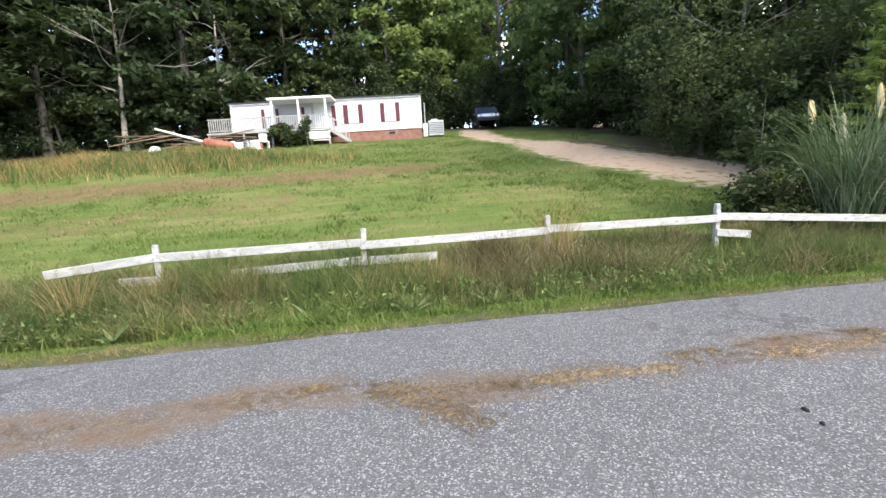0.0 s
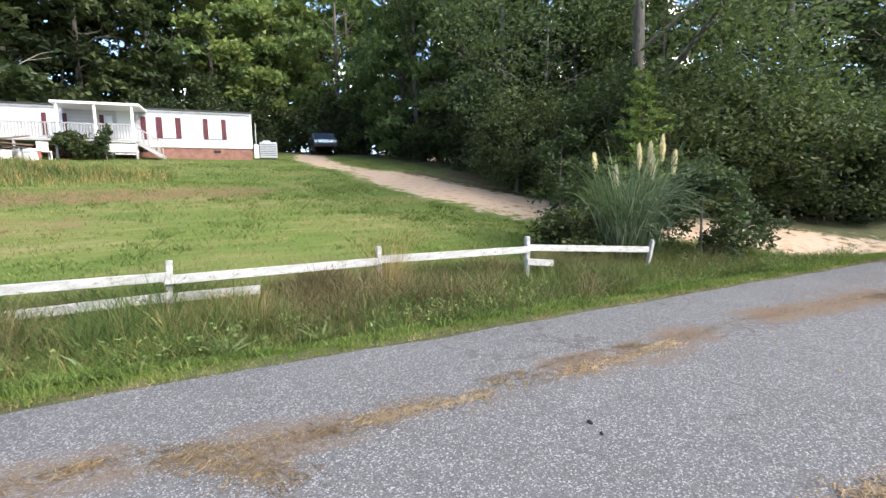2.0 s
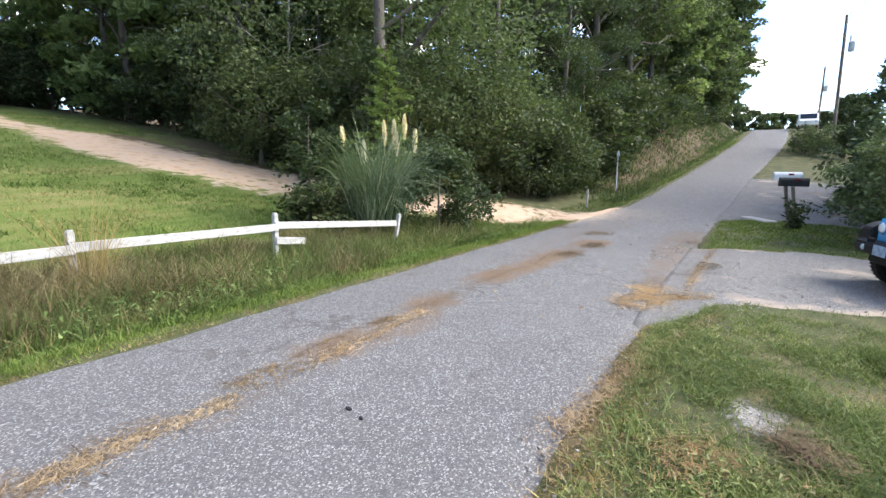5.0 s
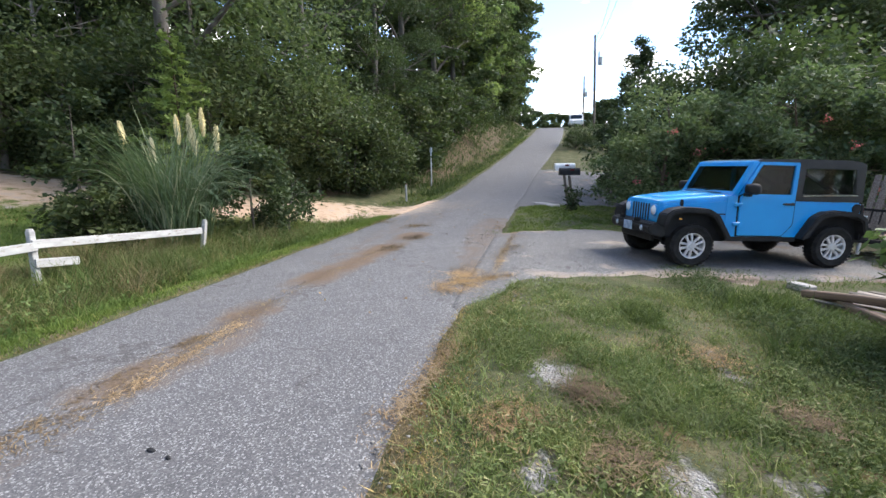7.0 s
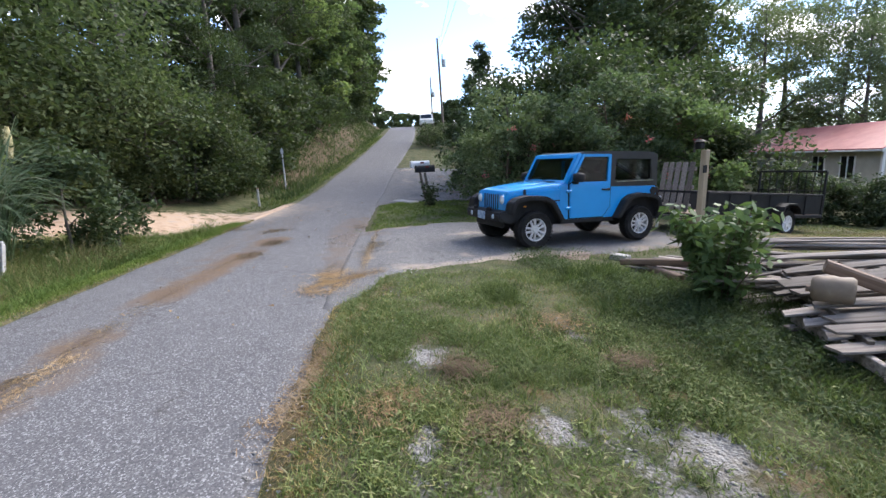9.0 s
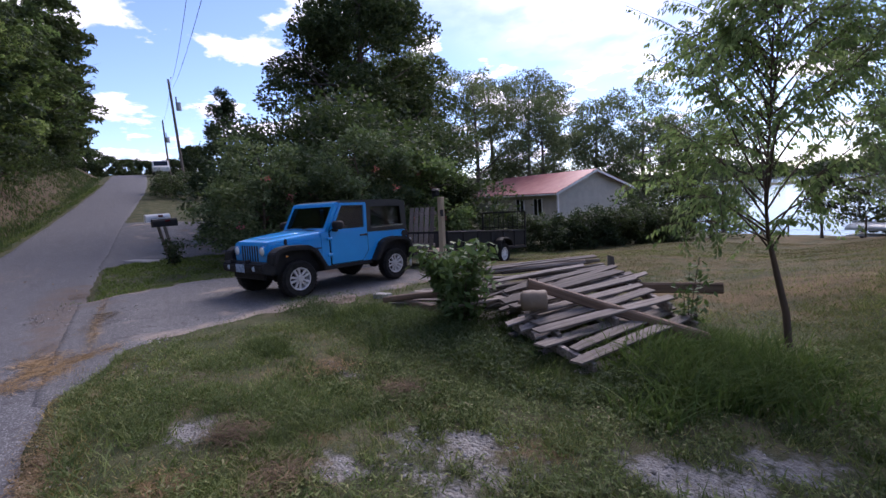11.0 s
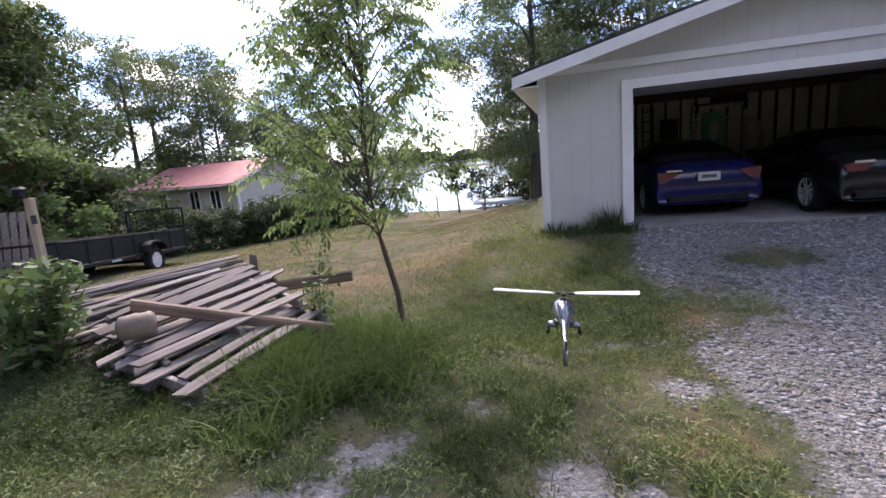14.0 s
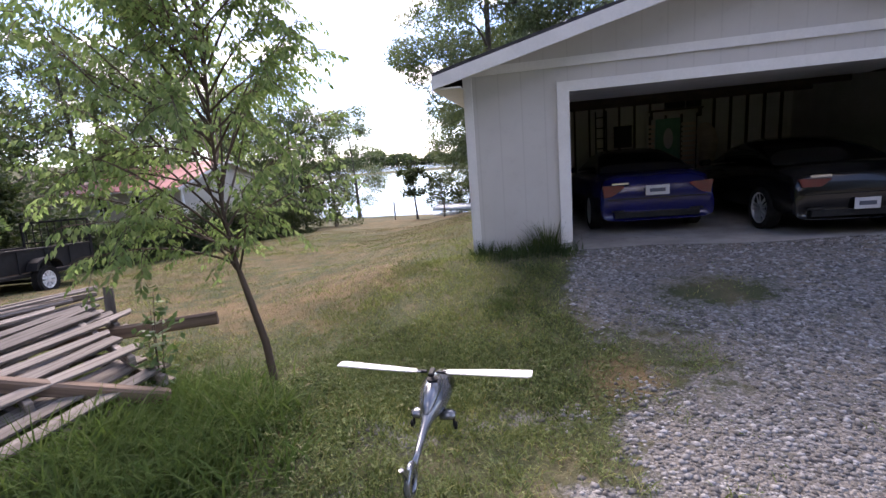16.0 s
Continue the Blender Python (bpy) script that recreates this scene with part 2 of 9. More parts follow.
CHROME = surface("chrome", (0.6, 0.6, 0.6), (0.7, 0.7, 0.7), 8, 0.15, metal=1.0, relief=0)
BLUE_PAINT = surface("bright_blue_car_paint", (0.004, 0.3, 0.72), (0.005, 0.335, 0.77), 2, 0.32, fine=300, relief=0.0, coat=0.6)
NAVY_PAINT = surface("navy_car_paint", (0.005, 0.007, 0.085), (0.007, 0.009, 0.11), 2, 0.25, relief=0, coat=0.35)
BLACK_PAINT = surface("black_car_paint", (0.006, 0.006, 0.007), (0.009, 0.009, 0.01), 2, 0.22, relief=0, coat=0.35)
TRUCK_PAINT = surface("dark_truck_paint", (0.012, 0.013, 0.017), (0.02, 0.021, 0.026), 2, 0.35, relief=0, coat=0.4)
RED_LENS = surface("red_lens", (0.11, 0.005, 0.006), (0.16, 0.008, 0.009), 5, 0.2, relief=0, coat=0.5)
CLEAR_LENS = surface("clear_lens", (0.3, 0.4, 0.5), (0.42, 0.52, 0.62), 5, 0.12, relief=0, coat=0.8)
AMBER = surface("amber_lens", (0.55, 0.2, 0.02), (0.6, 0.25, 0.03), 5, 0.25, relief=0)
PLATE = surface("plate_white", (0.62, 0.63, 0.66), (0.72, 0.73, 0.75), 9, 0.45, relief=0)
PLATE_INK = surface("plate_ink", (0.08, 0.09, 0.13), (0.12, 0.13, 0.17), 9, 0.6, relief=0)
GREY_HULL = surface("gunmetal_hull", (0.19, 0.2, 0.21), (0.28, 0.29, 0.3), 8, 0.22, metal=0.65, fine=200, relief=0.0, coat=0.6)
BLADE_WHITE = surface("white_rotor_blade", (0.68, 0.69, 0.69), (0.76, 0.77, 0.77), 8, 0.4, relief=0)
BRICK = surface("red_brick", (0.2, 0.09, 0.07), (0.29, 0.145, 0.11), 3, 0.85, fine=20, relief=0.3, wear=((0.4, 0.34, 0.3), 0.62))
MAROON = surface("maroon_shutter", (0.085, 0.012, 0.022), (0.12, 0.02, 0.03), 4, 0.6)
DARK_ROOF = surface("dark_shingles", (0.03, 0.03, 0.033), (0.065, 0.063, 0.065), 6, 0.9, fine=14, relief=0.4)
RED_ROOF = surface("red_metal_roof", (0.36, 0.1, 0.095), (0.46, 0.16, 0.145), 1.2, 0.5, fine=16, relief=0.08, wear=((0.45, 0.22, 0.13), 0.6))
CREAM = surface("cream_siding", (0.44, 0.415, 0.36), (0.52, 0.495, 0.435), 2, 0.7, relief=0.05)
GREY_BOX = surface("grey_appliance", (0.42, 0.44, 0.46), (0.52, 0.54, 0.56), 4, 0.5)
CONCRETE = surface("concrete", (0.3, 0.29, 0.275), (0.42, 0.41, 0.39), 3, 0.9, fine=60, relief=0.3, wear=((0.2, 0.19, 0.175), 0.6))
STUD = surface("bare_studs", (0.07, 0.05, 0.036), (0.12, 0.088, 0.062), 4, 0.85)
PANEL = surface("interior_panel", (0.66, 0.65, 0.63), (0.76, 0.75, 0.73), 2, 0.85)
RUST = surface("rusty_red_metal", (0.26, 0.075, 0.05), (0.36, 0.13, 0.09), 3, 0.75)
BEIGE = surface("beige_plastic", (0.16, 0.122, 0.088), (0.23, 0.175, 0.125), 5, 0.7, wear=((0.2, 0.16, 0.12), 0.6))
BOAT_BLUE = surface("pale_blue_hull", (0.5, 0.6, 0.68), (0.62, 0.7, 0.76), 3, 0.4)
RUBBLE = surface("grey_rubble", (0.3, 0.3, 0.31), (0.52, 0.52, 0.53), 9, 0.9, fine=70, relief=0.4)

for m in (BLACK_STEEL, BLACK_PLASTIC, TYRE):
    m.node_tree.nodes["Principled BSDF"].inputs["Specular IOR Level"].default_value = 0.2


def glass_mat(name, tint, rough=0.05):
    m, n, l, p = shader(name)
    p.inputs["Base Color"].default_value = (*tint, 1)
    p.inputs["Roughness"].default_value = rough
    p.inputs["Coat Weight"].default_value = 0.25
    p.inputs["Specular IOR Level"].default_value = 0.35
    p.inputs["Coat Roughness"].default_value = 0.03
    smudge = noise_tex(n, l, 6, 4)
    l.new(ramp_of(n, l, smudge, [(0.3, (rough, rough, rough)), (0.8, (rough + 0.12,) * 3)]), p.inputs["Roughness"])
    return m


def car_glass_mat():
    m, n, l, p = shader("tinted_car_glass")
    p.inputs["Base Color"].default_value = (0.34, 0.38, 0.37, 1)
    p.inputs["Transmission Weight"].default_value = 1.0
    p.inputs["IOR"].default_value = 1.45
    smudge = noise_tex(n, l, 5, 4)
    l.new(ramp_of(n, l, smudge, [(0.4, (0.0, 0.0, 0.0)), (0.9, (0.05, 0.05, 0.05))]), p.inputs["Roughness"])
    return m


CAR_GLASS = car_glass_mat()
HARDTOP = surface("satin_black_hardtop", (0.02, 0.02, 0.021), (0.032, 0.032, 0.033), 8, 0.42, fine=220, relief=0.12, dist=0.001)
HEAD_LENS = surface("headlight_lens", (0.62, 0.68, 0.74), (0.78, 0.83, 0.88), 30, 0.1, relief=0, coat=0.9)
DARK_GLASS = glass_mat("dark_tinted_glass", (0.006, 0.007, 0.008))
PALE_GLASS = glass_mat("pane_with_blinds", (0.62, 0.67, 0.72), 0.2)


def siding_mat(name, a, b, pitch, axis, depth=0.35):
    """Boards or grooves as fine relief, of the given pitch along an axis."""
    m, n, l, p = shader(name)
    big = noise_tex(n, l, 1.4, 5, 0.6)
    col = ramp_of(n, l, big, [(0.3, a), (0.7, b)])
    tc = n.new("ShaderNodeTexCoord")
    sep = n.new("ShaderNodeSeparateXYZ")
    l.new(tc.outputs["Object"], sep.inputs[0])
    saw = mathn(n, l, "FRACT", mathn(n, l, "DIVIDE", sep.outputs[axis], pitch))
    groove = mathn(n, l, "GREATER_THAN", saw, 0.06)
    col = blend(n, l, groove, tuple((0.62 if depth > 0.3 else 0.97) * v for v in a), col)
    dirt = noise_tex(n, l, 7, 7, 0.7)
    col = blend(n, l, mathn(n, l, "MULTIPLY", mathn(n, l, "SUBTRACT", dirt, 0.55), 1.2, True), col, tuple(0.7 * v for v in a))
    l.new(col, p.inputs["Base Color"])
    p.inputs["Roughness"].default_value = 0.72
    bump(n, l, p, groove, depth, 0.01)
    return m


GARAGE_WALL = siding_mat("grey_panel_siding", (0.49, 0.482, 0.466), (0.545, 0.536, 0.52), 0.3, 0, 0.03)
HOME_WALL = siding_mat("white_lap_siding", (0.49, 0.485, 0.52), (0.55, 0.545, 0.58), 0.2, 2, 0.5)


def ground_mat():
    m, n, l, p = shader("yard_ground")
    def attr(name):
        a = n.new("ShaderNodeAttribute")
        a.attribute_name = name
        return a.outputs["Fac"]
    wide, mid, fine = noise_tex(n, l, 0.35, 4), noise_tex(n, l, 2.2, 6, 0.65), noise_tex(n, l, 28, 4, 0.7)
    grass = ramp_of(n, l, mid, [(0.3, (0.04, 0.045, 0.022)), (0.48, (0.078, 0.08, 0.04)), (0.66, (0.15, 0.12, 0.075))])
    grass = blend(n, l, mathn(n, l, "MULTIPLY", fine, 0.6), grass, (0.06, 0.08, 0.032))
    dry = ramp_of(n, l, mid, [(0.3, (0.125, 0.088, 0.043)), (0.7, (0.24, 0.172, 0.085))])
    dry = blend(n, l, mathn(n, l, "MULTIPLY", fine, 0.8), dry, (0.085, 0.062, 0.036))
    ragged = mathn(n, l, "ADD", mathn(n, l, "MULTIPLY", mid, 1.5), mathn(n, l, "MULTIPLY", fine, 0.6))
    def mask(name, gain=5.0):
        return mathn(n, l, "MULTIPLY", mathn(n, l, "SUBTRACT", mathn(n, l, "ADD", attr(name), ragged), 1.55), gain, True)
    streak = noise_tex(n, l, 1.0, 6, 0.6, stretch=(0.22, 0.8, 1.0))
    row = noise_tex(n, l, 3.6, 5, 0.65, stretch=(0.14, 1.3, 1.0))
    streak = mathn(n, l, "ADD", mathn(n, l, "MULTIPLY", streak, 0.55), mathn(n, l, "MULTIPLY", row, 0.48))
    lush = ramp_of(n, l, streak, [(0.32, (0.06, 0.1, 0.024)), (0.47, (0.11, 0.155, 0.036)), (0.56, (0.17, 0.18, 0.06)), (0.68, (0.27, 0.22, 0.115))])
    lush = blend(n, l, mathn(n, l, "MULTIPLY", fine, 0.6), lush, (0.045, 0.075, 0.018))
    grass = blend(n, l, mathn(n, l, "MULTIPLY", attr("hill"), 1.0, True), grass, lush)
    col = blend(n, l, mask("dry", 2.5), grass, dry)
    litter = ramp_of(n, l, fine, [(0.3, (0.05, 0.04, 0.028)), (0.7, (0.13, 0.095, 0.06))])
    col = blend(n, l, mask("litter"), col, litter)
    sandc = ramp_of(n, l, mid, [(0.3, (0.31, 0.215, 0.15)), (0.5, (0.5, 0.37, 0.27)), (0.72, (0.36, 0.32, 0.29))])
    sandc = blend(n, l, mathn(n, l, "MULTIPLY", fine, 0.3), sandc, (0.3, 0.22, 0.15))
    col = blend(n, l, mask("sand"), col, sandc)
    tc = n.new("ShaderNodeTexCoord")
    v = n.new("ShaderNodeTexVoronoi")
    v.inputs["Scale"].default_value = 46
    l.new(tc.outputs["Object"], v.inputs["Vector"])
    sepc = n.new("ShaderNodeSeparateColor")
    l.new(v.outputs["Color"], sepc.inputs[0])
    stone = ramp_of(n, l, sepc.outputs[0], [(0.0, (0.08, 0.078, 0.075)), (0.5, (0.2, 0.196, 0.192)), (1.0, (0.42, 0.413, 0.405))])
    stone = blend(n, l, mathn(n, l, "MULTIPLY", v.outputs["Distance"], 0.8, True), stone, (0.2, 0.185, 0.165))
    stone = blend(n, l, mathn(n, l, "MULTIPLY", mathn(n, l, "SUBTRACT", mid, 0.42), 2.2, True), stone, (0.24, 0.2, 0.15))
    torn = noise_tex(n, l, 6.5, 7, 0.72)
    gm = mathn(n, l, "MULTIPLY", mathn(n, l, "SUBTRACT", mathn(n, l, "ADD", attr("gravel"), mathn(n, l, "MULTIPLY", torn, 2.0)), 1.5), 2.8, True)
    stone = blend(n, l, mathn(n, l, "MULTIPLY", mathn(n, l, "SUBTRACT", torn, 0.5), 3.0, True), stone, (0.17, 0.15, 0.125))
    col = blend(n, l, gm, col, stone)
    dust = ramp_of(n, l, fine, [(0.3, (0.2, 0.192, 0.175)), (0.7, (0.37, 0.362, 0.345))])
    dust = blend(n, l, mathn(n, l, "MULTIPLY", sepc.outputs[0], 0.55), dust, stone)
    dm = mathn(n, l, "MULTIPLY", mathn(n, l, "SUBTRACT", mathn(n, l, "ADD", attr("dust"), mathn(n, l, "MULTIPLY", torn, 1.9)), 1.66), 3.0, True)
    col = blend(n, l, dm, col, dust)
    l.new(col, p.inputs["Base Color"])
    p.inputs["Roughness"].default_value = 0.95
    p.inputs["Specular IOR Level"].default_value = 0.15
    h = mathn(n, l, "ADD", fine, mathn(n, l, "MULTIPLY", mathn(n, l, "MULTIPLY", v.outputs["Distance"], -1.0), gm))
    bump(n, l, p, h, 0.8, 0.04)
    return m


def asphalt_mat(name, a, b, speck, crack=0.4, plates=0.45):
    m, n, l, p = shader(name)
    def attr(key):
        x = n.new("ShaderNodeAttribute")
        x.attribute_name = key
        return x.outputs["Fac"]
    wide, mid, fine = noise_tex(n, l, 0.5, 4), noise_tex(n, l, 3.0, 6, 0.65), noise_tex(n, l, 40, 4, 0.7)
    col = ramp_of(n, l, wide, [(0.3, a), (0.7, b)])
    tc = n.new("ShaderNodeTexCoord")
    v = n.new("ShaderNodeTexVoronoi")
    v.inputs["Scale"].default_value = 100
    l.new(tc.outputs["Object"], v.inputs["Vector"])
    sepc = n.new("ShaderNodeSeparateColor")
    l.new(v.outputs["Color"], sepc.inputs[0])
    chips = ramp_of(n, l, sepc.outputs[0], [(0.0, (0.055, 0.055, 0.06)), (0.45, tuple(a)), (0.8, tuple(b)), (1.0, speck)])
    col = blend(n, l, 0.72, col, chips)
    col = blend(n, l, mathn(n, l, "MULTIPLY", mathn(n, l, "SUBTRACT", mid, 0.5), 1.1, True), col, tuple(0.72 * x for x in a))
    warp = n.new("ShaderNodeVectorMath")
    warp.operation = "ADD"
    shift = n.new("ShaderNodeTexNoise")
    shift.inputs["Scale"].default_value, shift.inputs["Detail"].default_value = 1.7, 6.0
    l.new(tc.outputs["Object"], shift.inputs["Vector"])
    l.new(tc.outputs["Object"], warp.inputs[0])
    l.new(shift.outputs["Color"], warp.inputs[1])
    web = n.new("ShaderNodeTexVoronoi")
    web.feature = "DISTANCE_TO_EDGE"
    web.inputs["Scale"].default_value = plates
    l.new(warp.outputs[0], web.inputs["Vector"])
    line = mathn(n, l, "MULTIPLY", mathn(n, l, "LESS_THAN", web.outputs["Distance"], 0.008), mathn(n, l, "MULTIPLY", mathn(n, l, "SUBTRACT", wide, 0.4), 6.0, True))
    col = blend(n, l, mathn(n, l, "MULTIPLY", line, crack), col, (0.035, 0.03, 0.026))
    ragged = mathn(n, l, "ADD", mathn(n, l, "MULTIPLY", mid, 0.9), mathn(n, l, "MULTIPLY", fine, 0.4))
    dirtm = mathn(n, l, "MULTIPLY", mathn(n, l, "SUBTRACT", mathn(n, l, "ADD", attr("dirt"), ragged), 1.15), 2.2, True)
    soil = ramp_of(n, l, fine, [(0.3, (0.08, 0.058, 0.044)), (0.7, (0.18, 0.13, 0.09))])
    col = blend(n, l, dirtm, col, soil)
    sandm = mathn(n, l, "MULTIPLY", mathn(n, l, "SUBTRACT", mathn(n, l, "ADD", attr("sand"), ragged), 1.15), 2.5, True)
    col = blend(n, l, sandm, col, blend(n, l, fine, (0.28, 0.22, 0.17), (0.4, 0.335, 0.27)))
    l.new(col, p.inputs["Base Color"])
    p.inputs["Roughness"].default_value = 0.9
    p.inputs["Specular IOR Level"].default_value = 0.25
    bump(n, l, p, mathn(n, l, "ADD", sepc.outputs[1], fine), 0.5, 0.008)
    return m


GROUND = ground_mat()
ASPHALT = asphalt_mat("worn_chip_asphalt", (0.09, 0.089, 0.092), (0.146, 0.144, 0.148), (0.36, 0.36, 0.365))
OLD_ASPHALT = asphalt_mat("broken_driveway_asphalt", (0.098, 0.096, 0.097), (0.16, 0.157, 0.155), (0.38, 0.372, 0.36), 0.9, 1.3)


def water_mat():
    m, n, l, p = shader("lake_water")
    p.inputs["Base Color"].default_value = (0.05, 0.06, 0.06, 1)
    p.inputs["Roughness"].default_value = 0.12
    p.inputs["IOR"].default_value = 1.33
    bump(n, l, p, noise_tex(n, l, 0.6, 4), 0.25, 0.1)
    return m


WATER = water_mat()

# ---- mesh helpers ----
RNG = np.random.default_rng(7)


def np_mesh(name, verts, faces, material, smooth=False):
    """A mesh from arrays: faces is an (n, 3) or (n, 4) array."""
    me = bpy.data.meshes.new(name)
    verts, faces = np.asarray(verts, np.float32), np.asarray(faces, np.int32)
    k = faces.shape[1]
    me.vertices.add(len(verts))
    me.vertices.foreach_set("co", verts.ravel())
    me.loops.add(faces.size)
    me.loops.foreach_set("vertex_index", faces.ravel())
    me.polygons.add(len(faces))
    me.polygons.foreach_set("loop_start", np.arange(0, faces.size, k, dtype=np.int32))
    me.polygons.foreach_set("loop_total", np.full(len(faces), k, np.int32))
    if smooth:
        me.polygons.foreach_set("use_smooth", np.ones(len(faces), bool))
    me.update(calc_edges=True)
    me.materials.append(material)
    return me


def bm_mesh(name, bm, material, smooth=False):
    me = bpy.data.meshes.new(name)
    bmesh.ops.recalc_face_normals(bm, faces=bm.faces)
    if smooth:
        for fc in bm.faces:
            fc.smooth = True
    bm.to_mesh(me)
    bm.free()
    me.materials.append(material)
    return me


def thing(name, m, label, category, group="", kind=""):
    """An Empty at the base of a thing."""
    ob = new(name)
    ob.matrix_world = m
    ob.empty_display_size = 0.1
    return tagged(ob, label, category, group, kind)


def part(name, bm, material, parent, label="", m=None, smooth=False):
    me = bm_mesh(name, bm, material, smooth) if isinstance(bm, bmesh.types.BMesh) else bm
    ob = new(name, me)
    ob.parent = parent
    if m is not None:
        ob.matrix_local = m
    return tagged(ob, label)


def box(sx, sy, sz, bevel=0.0, centre=(0, 0, 0), bm=None, m=None):
    """A box, bevelled, into a new or given bmesh."""
    b2 = bmesh.new()
    bmesh.ops.create_cube(b2, size=1, matrix=Matrix.Diagonal((sx, sy, sz, 1)))
    if bevel:
        bmesh.ops.bevel(b2, geom=b2.edges[:], offset=bevel, segments=1, affect="EDGES")
    bmesh.ops.transform(b2, matrix=(m or Matrix()) @ Matrix.Translation(centre), verts=b2.verts)
    return joined(bm, b2)


def joined(bm, b2):
    if bm is None:
        return b2
    me = bpy.data.meshes.new("tmp")
    b2.to_mesh(me)
    b2.free()
    bm.from_mesh(me)
    bpy.data.meshes.remove(me)
    return bm


def prism(pts, y0, y1, bevel=0.0, bm=None, taper=None):
    """A profile of (x, z) drawn out from y0 to y1; taper(x, z) gives a factor for y."""
    b2 = bmesh.new()
    rows = []
    for y in (y0, y1):
        rows.append([b2.verts.new((x, y * (taper(x, z) if taper else 1), z)) for x, z in pts])
    b2.faces.new(rows[0])
    b2.faces.new(rows[1][::-1])
    k = len(pts)
    for i in range(k):
        b2.faces.new((rows[0][i], rows[1][i], rows[1][(i + 1) % k], rows[0][(i + 1) % k]))
    bmesh.ops.recalc_face_normals(b2, faces=b2.faces)
    if bevel:
        bmesh.ops.bevel(b2, geom=b2.edges[:], offset=bevel, segments=2, affect="EDGES", clamp_overlap=True)
    return joined(bm, b2)


def cyl(r, h, seg=16, r2=None, bm=None, m=None):
    b2 = bmesh.new()
    bmesh.ops.create_cone(b2, cap_ends=True, segments=seg, radius1=r, radius2=r if r2 is None else r2, depth=h)
    if m is not None:
        bmesh.ops.transform(b2, matrix=m, verts=b2.verts)
    return joined(bm, b2)


def lathe(profile, seg=24, bm=None, m=None):
    """A profile of (radius, height) turned about z."""
    b2 = bmesh.new()
    rings = [[b2.verts.new((r * math.cos(2 * math.pi * i / seg), r * math.sin(2 * math.pi * i / seg), z)) for i in range(seg)] for r, z in profile]
    for a, b in zip(rings, rings[1:]):
        for i in range(seg):
            b2.faces.new((a[i], a[(i + 1) % seg], b[(i + 1) % seg], b[i]))
    for ring in (rings[0], rings[-1]):
        if (ring[0].co - ring[seg // 2].co).length > 1e-4:
            b2.faces.new(ring)
    bmesh.ops.recalc_face_normals(b2, faces=b2.faces)
    if m is not None:
        bmesh.ops.transform(b2, matrix=m, verts=b2.verts)
    return joined(bm, b2)


def loft(sections, bm=None, close=True):
    """Rings of equally many points joined into a skin."""
    b2 = bmesh.new()
    rings = [[b2.verts.new(p) for p in ring] for ring in sections]
    k = len(rings[0])
    for a, b in zip(rings, rings[1:]):
        for i in range(k):
            b2.faces.new((a[i], a[(i + 1) % k], b[(i + 1) % k], b[i]))
    if close:
        b2.faces.new(rings[0][::-1])
        b2.faces.new(rings[-1])
    bmesh.ops.recalc_face_normals(b2, faces=b2.faces)
    return joined(bm, b2)


def tube_np(path, radii, seg=7):
    """A tapered tube along a path: verts and quads."""
    path = np.asarray(path, float)
    d = np.gradient(path, axis=0)
    d /= np.linalg.norm(d, axis=1)[:, None] + 1e-9
    ref = np.where(np.abs(d[:, 2:3]) > 0.9, [[1.0, 0, 0]], [[0, 0, 1.0]])
    u = np.cross(d, ref)
    u /= np.linalg.norm(u, axis=1)[:, None] + 1e-9
    w = np.cross(d, u)
    a = np.linspace(0, 2 * np.pi, seg, endpoint=False)
    v = path[:, None] + np.asarray(radii)[:, None, None] * (u[:, None] * np.cos(a)[None, :, None] + w[:, None] * np.sin(a)[None, :, None])
    i, j = np.meshgrid(np.arange(len(path) - 1), np.arange(seg), indexing="ij")
    f = np.stack([i * seg + j, i * seg + (j + 1) % seg, (i + 1) * seg + (j + 1) % seg, (i + 1) * seg + j], -1).reshape(-1, 4)
    return v.reshape(-1, 3), f


def gather(pieces):
    vs, fs, k = [], [], 0
    for v, f in pieces:
        vs.append(v)
        fs.append(f + k)
        k += len(v)
    return np.concatenate(vs), np.concatenate(fs)


def smooth(a, b, v):
    t = np.clip((np.asarray(v, float) - a) / (b - a), 0, 1)
    return t * t * (3 - 2 * t)


# ---- the lie of the land ----
ROAD_X = np.array([-120.0, -40, 0, 10, 22, 35.5, 53, 85, 130, 220])
ROAD_Y = np.array([17.0, 7.7, 3.12, 2.05, 0.55, -1.85, -5.95, -11.2, -17.5, -30])
ROAD_Z = np.array([-0.08, -0.08, -0.08, -0.08, 0.0, 1.25, 4.05, 7.7, 9.0, 8.0])


def spline(xs, ys, x):
    """Smooth interpolation with limited slopes."""
    x = np.asarray(x, float)
    d = np.diff(ys) / np.diff(xs)
    m = np.concatenate([[d[0]], np.where(d[1:] * d[:-1] > 0, 2 * d[1:] * d[:-1] / (d[1:] + d[:-1] + 1e-12), 0.0), [d[-1]]])
    i = np.clip(np.searchsorted(xs, x) - 1, 0, len(xs) - 2)
    h = xs[i + 1] - xs[i]
    t = np.clip((x - xs[i]) / h, 0, 1)
    return (ys[i] * (1 + 2 * t) * (1 - t) ** 2 + m[i] * h * t * (1 - t) ** 2 + ys[i + 1] * t * t * (3 - 2 * t) + m[i + 1] * h * t * t * (t - 1))


def road_y(x):
    return spline(ROAD_X, ROAD_Y, x)


def road_z(x):
    return spline(ROAD_X, ROAD_Z, x)


